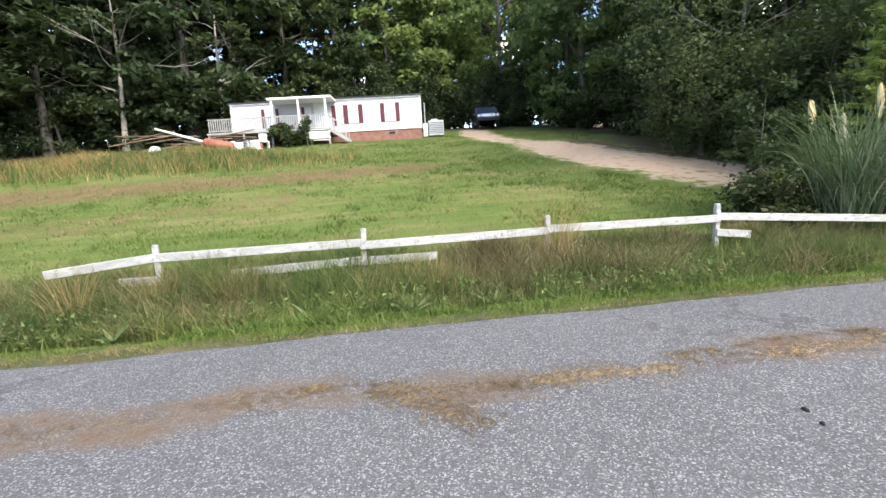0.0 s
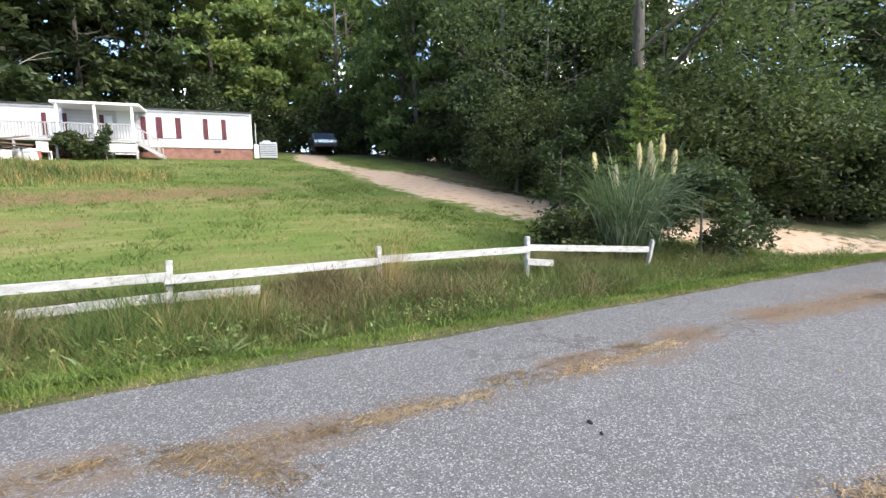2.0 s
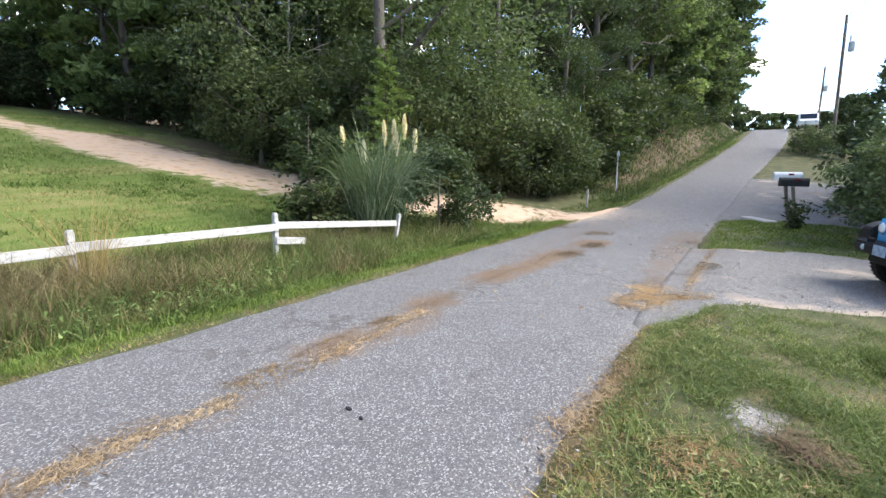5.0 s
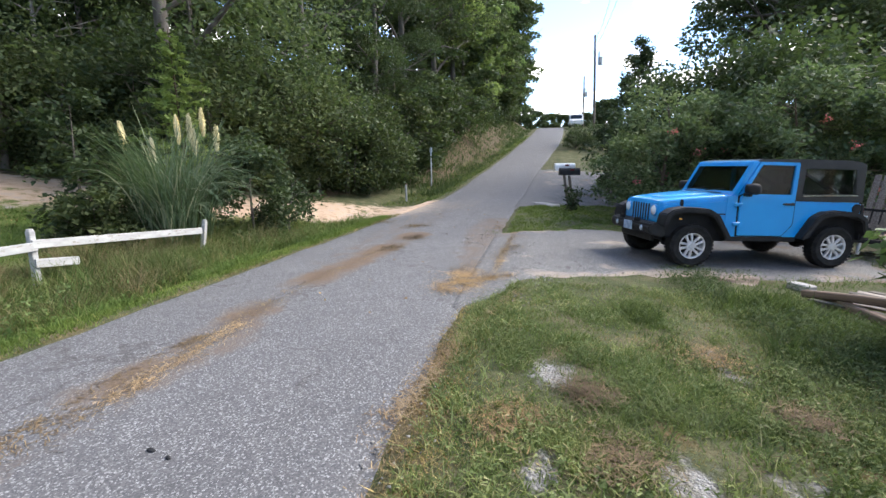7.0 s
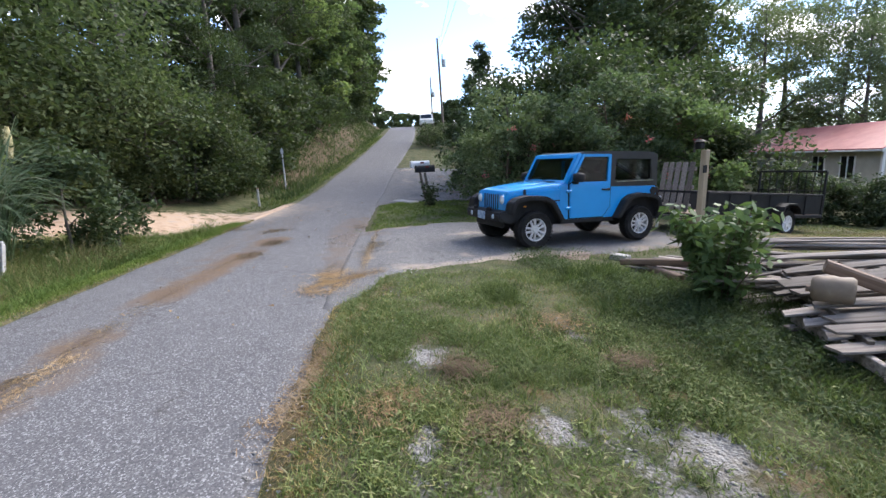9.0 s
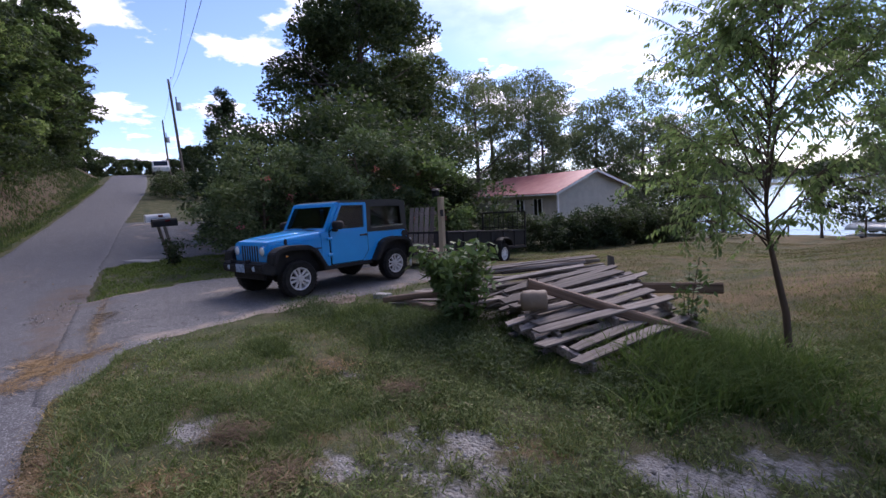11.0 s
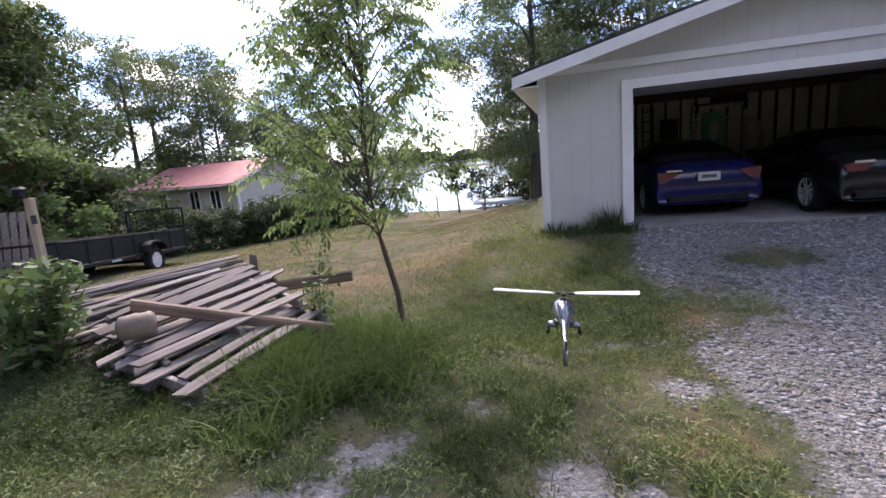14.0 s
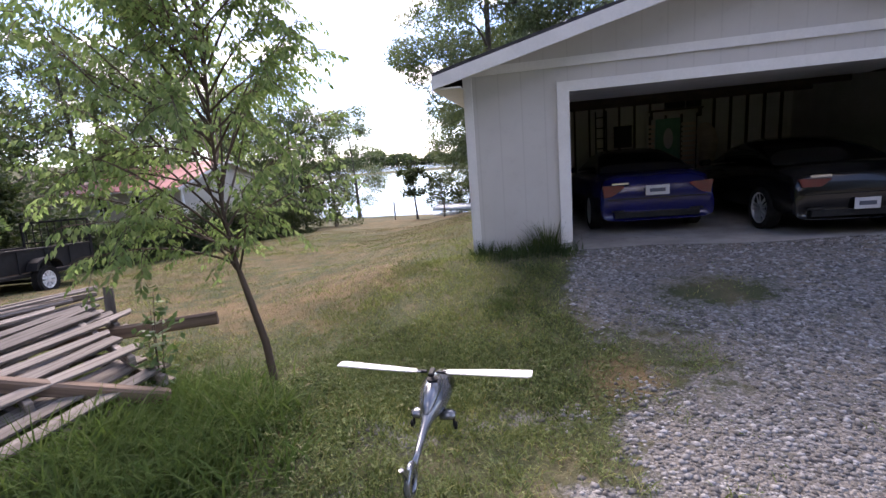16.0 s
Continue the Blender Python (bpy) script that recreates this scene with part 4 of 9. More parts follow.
WOODS = "woodland trees"
kinds = [
    tree("woodland_tree", 11, 16, 4.8, 1.2, 0.3, 17000, 0.2, LEAF_WOOD, "tall broadleaf tree in full dark green leaf at the wood's edge", group=WOODS, lobe_n=26, width=0.5, flat=0.6, blur=0.05, cap=True, droop=0.6),
    tree("woodland_tree", 13, 13, 4.6, 0.5, 0.24, 17000, 0.2, LEAF_WOOD, "bushy woodland tree leafed down to the undergrowth", group=WOODS, lobe_n=26, width=0.5, flat=0.6, blur=0.05, cap=True, droop=0.4),
    tree("woodland_tree", 15, 15, 4.8, 0.8, 0.28, 17000, 0.2, LEAF_DARK, "dark broadleaf tree at the wood's edge with low leafy boughs", group=WOODS, lobe_n=26, width=0.5, droop=0.7, flat=0.6, blur=0.05, cap=True),
    tree("woodland_tree", 12, 18, 4.4, 3.0, 0.26, 6500, 0.48, LEAF_DARK, "tall dark green tree with a high crown in the wood", group=WOODS, lobe_n=34, width=0.7, tris=True, flat=0.6, blur=0.1, cap=True),
    tree("woodland_tree", 14, 17, 5.2, 2.2, 0.32, 6500, 0.5, LEAF_DARK, "broad dark woodland tree with drooping leafy boughs", group=WOODS, lobe_n=30, droop=0.6, width=0.7, tris=True, flat=0.6, blur=0.1, cap=True),
    tree("woodland_tree", 16, 15, 4.9, 0.8, 0.28, 7500, 0.45, LEAF_MID, "woodland tree behind the mobile home, its leaves coloured lighter as if sunlit", group=WOODS, lobe_n=36, width=0.7, tris=True, flat=0.6, blur=0.1, cap=True),
    tree("woodland_tree", 17, 17, 4.6, 1.5, 0.28, 7500, 0.45, LEAF_MID, "tall tree behind the lawn, its leaves coloured lighter as if sunlit", group=WOODS, lobe_n=36, width=0.7, tris=True, flat=0.6, blur=0.1, cap=True),
]
rows = []
rr = random.Random(5)
for line, gap, near in (([(-31, 30), (-21, 37), (-10, 43), (2, 47), (13, 50), (21, 45)], 3.9, 0), ([(-33, 38), (-18, 46), (0, 54)], 4.0, 0), ([(0, 54), (16, 57), (27, 50)], 5.2, 0),
                  ([(21.5, 41), (20.5, 33), (20.5, 26)], 4.0, 0), ([(20.5, 26), (21, 19), (22, 13.5), (25.5, 10.2), (32, 7.6), (40, 6.2), (48, 3.8)], 3.8, 1), ([(48, 3.8), (66, -0.5), (84, -3), (100, -5)], 4.2, 0),
                  ([(28, 43), (27, 33), (27, 24), (28, 16.5), (33, 13.5), (42, 11.5), (56, 8), (72, 4)], 5.2, 0), ([(-17, 19), (-21, 24), (-25, 17)], 4.0, 0), ([(-24, 27), (-14, 38), (-6, 42)], 4.0, 0), ([(-42, 44), (-22, 56), (-2, 62), (20, 65), (36, 54)], 6.5, 0), ([(-26, 25), (-33, 33), (-42, 36)], 4.5, 0), ([(24, 30), (24.5, 20), (27, 12)], 5.0, 0)):
    for (ax, ay), (bx, by) in zip(line, line[1:]):
        n = max(1, round(math.hypot(bx - ax, by - ay) / gap))
        for i in range(n):
            t = (i + rr.uniform(-0.25, 0.25)) / n
            rows.append((ax + (bx - ax) * t + rr.uniform(-0.8, 0.8), ay + (by - ay) * t + rr.uniform(-0.8, 0.8), near))
fresh = set(range(len(kinds)))
for x, y, near in rows:
    s = rr.uniform(0.85, 1.2)
    m = at(x, y, rr.uniform(0, 360), s, 0.1, s * rr.uniform(0.92, 1.15))
    # back centre gets lighter leaves, the left darker ones: light put in colour
    if near:
        k = rr.choice((0, 1, 1, 2))
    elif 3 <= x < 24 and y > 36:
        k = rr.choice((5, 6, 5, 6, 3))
    elif x < 3:
        k = rr.choice((3, 4))
    elif x < 30 and y > 17:
        k = rr.choice((3, 5, 6))
    else:
        k = rr.choice((3, 4, 6))
    if k in fresh:
        fresh.discard(k)
        kinds[k].matrix_world = m
    else:
        copy_thing(kinds[k], m)
# small trees round the crest of the road
far_kind = tree("hilltop_tree", 18, 8.0, 3.6, 0.2, 0.16, 4200, 0.55, LEAF_DARK, "small dense tree on the hilltop", group="hilltop trees", lobe_n=34, width=0.8, tris=True, place=at(121, -8.5, 0, 0.9, 0.6))
for x, y, s in ((126, -10, 0.7), (131, -13, 0.62), (135, -17, 0.58), (139, -19, 0.62), (141, -22, 0.6), (143, -25, 0.58), (147, -28, 0.66), (140, -31, 0.6), (136, -28, 0.6), (129, -33, 0.62), (124, -29, 0.6), (113, -27, 0.6), (104, -25, 0.6)):
    copy_thing(far_kind, at(x, y, x * 37, s * 1.55, 0.6))

# the great oak beside the sandy drive, with bare limbs
tree("oak_tree", 21, 19, 7.5, 2.2, 0.3, 30000, 0.19, LEAF_OAK, "large old oak with a stout trunk and long bare lower limbs", lobe_n=50, limbs=13, droop=0.4, width=0.55, place=at(16.4, 10.9, 40))
tree("oak_tree", 22, 17.5, 6.3, 2.6, 0.55, 64000, 0.28, LEAF_DARK, "huge dark oak standing behind the crepe myrtles", lobe_n=85, limbs=16, width=0.7, tris=True, flat=0.7, blur=0.2, place=at(30.2, -18.5, 10))
tree("cedar_tree", 23, 7.8, 2.6, 0.4, 0.16, 15000, 0.24, LEAF_DARK, "dark pointed cedar beside the driveway", lobe_n=30, place=at(26.5, -7.6, 10), width=0.35, pointed=True)

# dead pale limbs against the wood
def bare_limbs(x, y, seed, h, reach):
    rng = np.random.default_rng(seed)
    ob = thing("dead_tree", at(x, y), "pale dead tree with long bare crooked limbs", "tree", "dead trees")
    v, f = limb_paths(rng, h, 0.19, 11, 0.05, reach, 0.25, 0.45)
    part("trunk", np_mesh("trunk", v, f, BARK_PALE, True), None, ob)


bare_limbs(-12.5, 36, 31, 11, 7)
bare_limbs(-7, 39.5, 32, 10, 5)
bare_limbs(18.2, 17.5, 33, 8, 4)

# trees behind the red-roofed house and along the lake
back = tree("lakeside_tree", 24, 15, 5.0, 1.6, 0.3, 15000, 0.25, LEAF_HAZE, "tall tree on the lake shore, leaves greyed as if by haze", group="lakeside trees", lobe_n=62, width=0.7, tris=True, flat=0.7, blur=0.2, place=at(38.5, -30, 0, 1.1))
back2 = tree("lakeside_tree", 25, 14, 4.6, 2.0, 0.24, 13000, 0.24, LEAF_HAZE, "open-crowned tree on the lake shore", group="lakeside trees", lobe_n=55, width=0.7, tris=True, flat=0.7, blur=0.2, place=at(33, -41, 0, 1.05))
for i, (x, y, s) in enumerate([(36, -36, 0.95), (28, -46, 0.85), (24.5, -50, 1.0), (19.5, -50, 0.8), (31, -52, 1.0), (46, -34, 1.1), (41, -44, 1.0), (34, -47, 1.1), (29, -38, 0.8), (22, -46, 0.8), (38, -25, 1.1), (16, -48, 0.8), (36, -20, 1.0)]):
    copy_thing((back, back2)[i % 2], at(x, y, 47 * i, s * 0.92, 0.1))
pine = tree("lakeside_pine", 26, 14, 4.4, 0.7, 0.28, 34000, 0.22, LEAF_HAZE, "feathery tall pine beside the lake", group="lakeside pines", lobe_n=48, width=0.4, tris=True, droop=0.6, place=at(0.6, -24.6, 0))
for x, y, s in ((-1.9, -26.5, 1.05), (-4.5, -24, 0.9), (0.2, -31, 0.8)):
    copy_thing(pine, at(x, y, 90 * x, s, 0.1))

# shrubs
bushes = [
    tree("shrub", 41, 2.2, 1.3, 0.15, 0.05, 2000, 0.15, LEAF_WOOD, "dense leafy green shrub at the wood edge", lobe_n=16, limbs=6, width=0.6, category="bush", group="undergrowth shrubs", place=at(23.5, 6.6, 0, 1.3)),
    tree("shrub", 42, 1.9, 1.5, 0.1, 0.05, 2000, 0.15, LEAF_DARK, "dark tangled shrub under the trees", lobe_n=16, limbs=6, width=0.6, category="bush", group="undergrowth shrubs", place=at(20.3, 15.5, 0, 1.3)),
]
spots = []
for line, gap, s in (([(19.2, 24), (18.8, 19), (19.5, 14.5), (21, 10), (24, 7.2), (30, 5.8), (38, 4.6)], 1.3, 1.5), ([(22.5, 27), (23, 16), (26, 11), (33, 9)], 1.8, 2.0),
                     ([(38, 4.6), (52, 1.2), (70, -2.6)], 2.2, 1.6), ([(22, 40), (14, 46), (2, 43.5), (-10, 40), (-20, 34), (-24, 26)], 2.4, 1.5), ([(-14.5, 19), (-17.5, 24), (-18.5, 30)], 2.0, 1.5), ([(9, 47), (16, 44.5), (20, 40), (21, 34), (20.5, 28)], 1.9, 1.7), ([(-30, 30), (-22, 36.5), (-12, 42), (0, 46.5), (14, 48.5)], 2.0, 2.3)):
    for (ax, ay), (bx, by) in zip(line, line[1:]):
        n = max(1, round(math.hypot(bx - ax, by - ay) / gap))
        for i in range(n):
            t = (i + rr.uniform(-0.3, 0.3)) / n
            spots.append((ax + (bx - ax) * t + rr.uniform(-0.6, 0.6), ay + (by - ay) * t + rr.uniform(-0.6, 0.6), s * rr.uniform(0.7, 1.2)))
fine_bushes = [
    tree("shrub", 46, 2.2, 1.3, 0.1, 0.05, 6500, 0.085, LEAF_WOOD, "leafy green shrub under the oak", lobe_n=22, limbs=8, category="bush", group="undergrowth shrubs", place=at(18.6, 10.4, 0, 1.5)),
    tree("shrub", 47, 2.0, 1.4, 0.1, 0.05, 6500, 0.085, LEAF_DARK, "dark leafy shrub beside the sandy drive", lobe_n=22, limbs=8, category="bush", group="undergrowth shrubs", place=at(20.2, 9.0, 0, 1.5)),
]
for i, (x, y, s) in enumerate([(15.7, 10.6, 1.5), (16.9, 9.9, 1.5), (17.4, 12.6, 1.5), (16.2, 14.4, 1.3), (19.2, 12.6, 1.7), (18.3, 15.4, 1.6), (21.6, 7.8, 1.5), (23.4, 7.0, 1.5), (25.6, 6.2, 1.4), (19.6, 14.2, 1.7), (20.8, 10.8, 1.9), (22.6, 9.4, 1.9), (15.6, 16.6, 1.4)]):
    copy_thing(fine_bushes[i % 2], at(x, y, 57 * i, s, 0.05))
spots = [p for p in spots if math.hypot(p[0] - 19, p[1] - 10) > 6]
for i, (x, y, s) in enumerate(spots):
    copy_thing(bushes[i % 2], at(x, y, rr.uniform(0, 360), s, 0.05))

hedge_kind = tree("hedge_shrub", 43, 1.9, 1.25, 0.1, 0.05, 4600, 0.13, LEAF_DARK, "dark scruffy hedge shrub before the red-roofed house", lobe_n=18, limbs=9, width=0.7, tris=True, category="bush", group="hedge", place=at(12.9, -13.2, 0, 0.9))
for i in range(9):
    t = i / 8
    copy_thing(hedge_kind, at(12.2 - 2.9 * t + rr.uniform(-0.3, 0.3), -14.2 - 6.6 * t, 40 * i, rr.uniform(0.75, 1.0), 0.05))
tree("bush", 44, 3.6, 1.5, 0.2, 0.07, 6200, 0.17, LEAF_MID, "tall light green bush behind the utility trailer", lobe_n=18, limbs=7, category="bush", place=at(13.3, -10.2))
tree("bush", 45, 3.0, 1.2, 0.2, 0.06, 4200, 0.18, LEAF_WOOD, "rounded green bush behind the utility trailer", lobe_n=18, limbs=7, category="bush", place=at(14.4, -12.2))


def myrtle(x, y, seed, h, r):
    rng = np.random.default_rng(seed)
    ob = tree("crepe_myrtle", seed, h, r, 0.35, 0.07, 9000, 0.14, LEAF_MYRTLE, "crepe myrtle with arching branches and a few pink blossoms", lobe_n=24, flat=0.65, blur=0.1, cap=True, limbs=10, category="tree", group="crepe myrtles", place=at(x, y), droop=0.3, bark=BARK_YOUNG)
    c = np.concatenate([rng.normal(size=(22, 3)) * 0.06 + np.array([r * 0.85 * math.cos(a), r * 0.85 * math.sin(a), h * z]) for a, z in ((2.4, 0.35), (3.3, 0.55), (2.9, 0.7), (3.9, 0.3))])
    v, f = leaf_quads(c, 0.06, 0.05, rng)
    part("blossom", np_mesh("blossom", v, f, PINK), None, ob, "pink blossom clusters")
    return ob


myrtle(15.2, -5.0, 51, 3.6, 1.9)
myrtle(13.6, -7.6, 52, 3.9, 1.9)
myrtle(17.4, -6.6, 53, 3.8, 2.1)
myrtle(14.6, -10.0, 54, 4.0, 1.8)
for x, y, s in ((46.5, -8.3, 0.75), (48, -9.4, 0.85), (49.5, -9.2, 0.8), (45.5, -10.5, 0.9)):
    copy_thing(bushes[1], at(x, y, 70 * x, s))

for i, (x, y, s) in enumerate([(16.5, -9.6, 1.8), (19.2, -9.8, 1.9), (21.6, -11.5, 2.0), (18.0, -13.2, 1.8), (15.9, -12.6, 1.6), (23.5, -8.6, 1.8), (20.4, -7.4, 1.6)]):
    copy_thing(fine_bushes[1], at(x, y, 63 * i, s, 0.05))


# ---- the young tree beside the board pile ----
def sapling(x, y):
    """Slender trunk forking low, spreading leafy boughs and upright whips, with leaves in pairs along the twigs."""
    rng = np.random.default_rng(61)
    ob = thing("young_tree", at(x, y), "slender young tree with drooping bright green leaves on thin twigs", "tree")
    t = np.linspace(0, 1, 12)
    stem = np.stack([0.02 * np.sin(t * 7) + 0.2 * smooth(0.03, 0.35, t) - 0.14 * smooth(0.4, 1.0, t), -0.03 * np.sin(t * 5 + 1), t * 4.3], 1)
    rad = 0.036 * (1 - 0.45 * smooth(0.15, 0.35, t)) * (1 - 0.85 * t)
    pieces, leaf_c, leaf_d = [tube_np(stem, rad, 8)], [], []

    def leaves_along(p, lo, gap, size_down):
        """Pairs of leaves hanging from a twig."""
        seg = np.linalg.norm(np.diff(p, axis=0), axis=1)
        cum = np.concatenate([[0], np.cumsum(seg)])
        d = lo * cum[-1]
        while d < cum[-1]:
            c = np.array([np.interp(d, cum, p[:, j]) for j in range(3)])
            tang = np.array([np.interp(min(d + 0.05, cum[-1]), cum, p[:, j]) for j in range(3)]) - c
            tang /= np.linalg.norm(tang) + 1e-6
            side = np.cross(tang, [0, 0, 1.0])
            side /= np.linalg.norm(side) + 1e-6
            for sg in (-1, 1):
                if rng.uniform() < 0.88:
                    v = 0.55 * sg * side + 0.45 * tang + np.array([0, 0, -size_down]) + rng.normal(size=3) * 0.22
                    leaf_c.append(c + 0.02 * v)
                    leaf_d.append(v / np.linalg.norm(v))
            d += gap * rng.uniform(0.7, 1.3)

    def bough(base, a, ln, rise, sag, twigs, r0):
        q = np.linspace(0, 1, 9)
        wob = rng.normal() * 0.25
        p = base + np.stack([np.cos(a + wob * q) * ln * q, np.sin(a + wob * q) * ln * q, ln * (rise * q - sag * q ** 2.2)], 1)
        pieces.append(tube_np(p, r0 * (1 - 0.85 * q), 5))
        leaves_along(p, 0.35, 0.04, 0.75)
        for k in range(twigs):
            w = rng.uniform(0.22, 0.95)
            b0 = np.array([np.interp(w, q, p[:, j]) for j in range(3)])
            a2 = a + rng.choice([-1, 1]) * rng.uniform(0.35, 1.1)
            l2 = rng.uniform(0.22, 0.55) * (1.1 - 0.4 * w)
            q2 = np.linspace(0, 1, 6)
            p2 = b0 + np.stack([np.cos(a2) * l2 * q2, np.sin(a2) * l2 * q2, l2 * (rng.uniform(-0.35, 1.3) * q2 - 0.45 * q2 ** 2)], 1)
            pieces.append(tube_np(p2, 0.0035 * (1 - 0.6 * q2), 3))
            leaves_along(p2, 0.15, 0.03, 0.8)

    n = 46
    for i in range(n):
        s = 0.235 + 0.55 * (i / n) ** 1.15
        base = np.array([np.interp(s, t, stem[:, j]) for j in range(3)])
        a = i * 2.4 + rng.uniform(-1.1, 1.1)
        wide = 1.3 * (1 - 0.74 * smooth(0.36, 0.8, s)) * (0.78 + 0.3 * smooth(0.24, 0.32, s))
        bough(base, a, wide * rng.uniform(0.65, 1.08), rng.uniform(0.5, 1.7), rng.uniform(0.25, 0.6), 15, 0.011)
    # whips that stand out of the crown
    for i in range(26):
        s = rng.uniform(0.5, 0.93)
        base = np.array([np.interp(s, t, stem[:, j]) for j in range(3)])
        a, out, up = i * 2.4, rng.uniform(0.15, 0.75), rng.uniform(0.6, 1.35)
        q = np.linspace(0, 1, 12)
        p = base + np.stack([np.cos(a) * out * q, np.sin(a) * out * q, up * q - 0.15 * q * q], 1)
        pieces.append(tube_np(p, 0.006 * (1 - 0.8 * q), 5))
        leaves_along(p, 0.18, 0.038, 0.9)
    # one long whip arching away from the crown
    q = np.linspace(0, 1, 14)
    base = np.array([np.interp(0.62, t, stem[:, j]) for j in range(3)])
    p = base + np.stack([1.3 * q, 0.3 * q, 1.15 * q - 0.1 * q * q], 1)
    pieces.append(tube_np(p, 0.008 * (1 - 0.8 * q), 5))
    leaves_along(p, 0.35, 0.04, 0.9)
    v, f = gather(pieces)
    part("trunk", np_mesh("trunk", v, f, BARK_YOUNG, True), None, ob)
    c, d = np.array(leaf_c), np.array(leaf_d)
    k = len(c)
    w = np.cross(d, rng.normal(size=(k, 3)))
    w /= np.linalg.norm(w, axis=1)[:, None] + 1e-9
    ln, wd = (0.064 * rng.uniform(0.6, 1.25, k))[:, None], (0.026 * rng.uniform(0.7, 1.2, k))[:, None]
    v = np.stack([c, c + d * ln * 0.45 + w * wd / 2, c + d * ln, c + d * ln * 0.45 - w * wd / 2], 1).reshape(-1, 3)
    part("foliage", np_mesh("foliage", v, np.arange(4 * k).reshape(-1, 4), LEAF_YOUNG), None, ob)


sapling(1.73, -5.11)


def weed_bush(x, y, seed, h, r, n, name, label, leaf=0.15, material=None):
    """Upright stems with broad leaves."""
    rng = np.random.default_rng(seed)
    ob = thing(name, at(x, y), label, "bush")
    pieces, c = [], []
    for i in range(n):
        a, d = rng.uniform(0, 6.28), rng.uniform(0, r * 0.35)
        q = np.linspace(0, 1, 7)
        hh = h * rng.uniform(0.6, 1.0)
        out = rng.uniform(0.2, 1.0) * r
        p = np.stack([np.cos(a) * (d + out * q ** 1.6), np.sin(a) * (d + out * q ** 1.6), hh * q], 1)
        pieces.append(tube_np(p, 0.008 * (1 - 0.7 * q), 5))
        for w in np.linspace(0.12, 1, 16):
            b = np.array([np.interp(w, q, p[:, j]) for j in range(3)])
            c += [b + rng.normal(size=3) * np.array([0.07, 0.07, 0.03]) for _ in range(3)]
    v, f = gather(pieces)
    part("stalk", np_mesh("stalk", v, f, BARK_YOUNG, True), None, ob)
    v, f = leaf_quads(np.array(c), leaf, leaf * 0.42, rng, 0.3, 0.6)
    part("foliage", np_mesh("foliage", v, f, material or LEAF_DARK), None, ob)


weed_bush(5.05, -3.75, 62, 1.15, 0.5, 34, "broadleaf_weed", "bushy broad-leaved weed growing in front of the board pile", 0.16, LEAF_WEED)
weed_bush(2.55, -4.75, 63, 1.15, 0.14, 4, "tall_weed", "thin upright weed among the boards", 0.1, LEAF_WEED)
weed_bush(17.2, -2.75, 65, 0.9, 0.5, 12, "weed_tuft", "weeds round the foot of the mailbox post", 0.14, LEAF_WOOD)


# ---- grasses ----
def blades(px, py, pz, h, width, bend, rng, seg=2, lean=None):
    """Tapered blades that bend over; arrays of places, heights."""
    k = len(px)
    a = rng.uniform(0, 2 * np.pi, k)
    fx, fy = np.cos(a), np.sin(a)
    la = rng.uniform(0, 2 * np.pi, k) if lean is None else lean
    bx, by = np.cos(la) * bend * h, np.sin(la) * bend * h
    cols = []
    for s in range(seg + 1):
        t = s / seg
        wz = width * (1 - t) * 0.5 + 0.0008
        x, y, z = px + bx * t ** 1.8, py + by * t ** 1.8, pz + h * (t - 0.25 * np.minimum(bend, 1.2) * t * t)
        if s < seg:
            cols += [np.stack([x - fx * wz, y - fy * wz, z], 1), np.stack([x + fx * wz, y + fy * wz, z], 1)]
        else:
            cols += [np.stack([x, y, z], 1)]
    m = 2 * seg + 1
    v = np.stack(cols, 1).reshape(-1, 3)
    base = np.arange(k)[:, None] * m
    f = []
    for s in range(seg - 1):
        i = 2 * s
        f += [base + np.array([[i, i + 1, i + 3]]), base + np.array([[i, i + 3, i + 2]])]
    i = 2 * (seg - 1)
    f.append(base + np.array([[i, i + 1, i + 2]]))
    return v, np.concatenate(f)


def meadow(name, n, box4, keep, h, width, bend, material, label, seed, seg=2, clump=0, verge=0, spread=0.045):
    """Grass over a box; verge: the box's second pair counts from the road's edge, +1 north or -1 south."""
    rng = np.random.default_rng(seed)
    k = max(clump, 1)
    x, y = rng.uniform(box4[0], box4[1], n // k), rng.uniform(box4[2], box4[3], n // k)
    if clump:
        x = np.repeat(x, k) + rng.normal(size=len(x) * k) * spread
        y = np.repeat(y, k) + rng.normal(size=len(y) * k) * spread
    if verge:
        y = road_y(x) + verge * (2.0 + y)
    ok = keep(x, y) > rng.uniform(0, 1, len(x))
    x, y = x[ok], y[ok]
    k = len(x)
    hv = h * rng.uniform(0.45, 1.2, k) * (0.75 + 0.35 * rough(x, y, 1.3, seed) + 0.2 * rough(x, y, 4.1, seed + 3))
    v, f = blades(x, y, height(x, y) - 0.012, hv, width * rng.uniform(0.7, 1.3, k), bend * rng.uniform(0.2, 1.3, k), rng, seg)
    ob = new(name, np_mesh(name, v, f, material))
    return tagged(ob, label, "grass", kind="stuff")


def patchy(x, y):
    """Clumps and thin places of the yard's grass."""
    return np.clip(0.62 + 0.6 * rough(x, y, 2.0, 8) + 0.5 * rough(x, y, 5.1, 9) + 0.35 * rough(x, y, 11.0, 4), 0.08, 1)


def yard_open(x, y):
    south = (road_y(x) - 2.0) - y
    return (south > 0.1) & ~in_drive(x, y) & ~in_drive2(x, y) & ~((y < -8.0) & (x < 0.4))


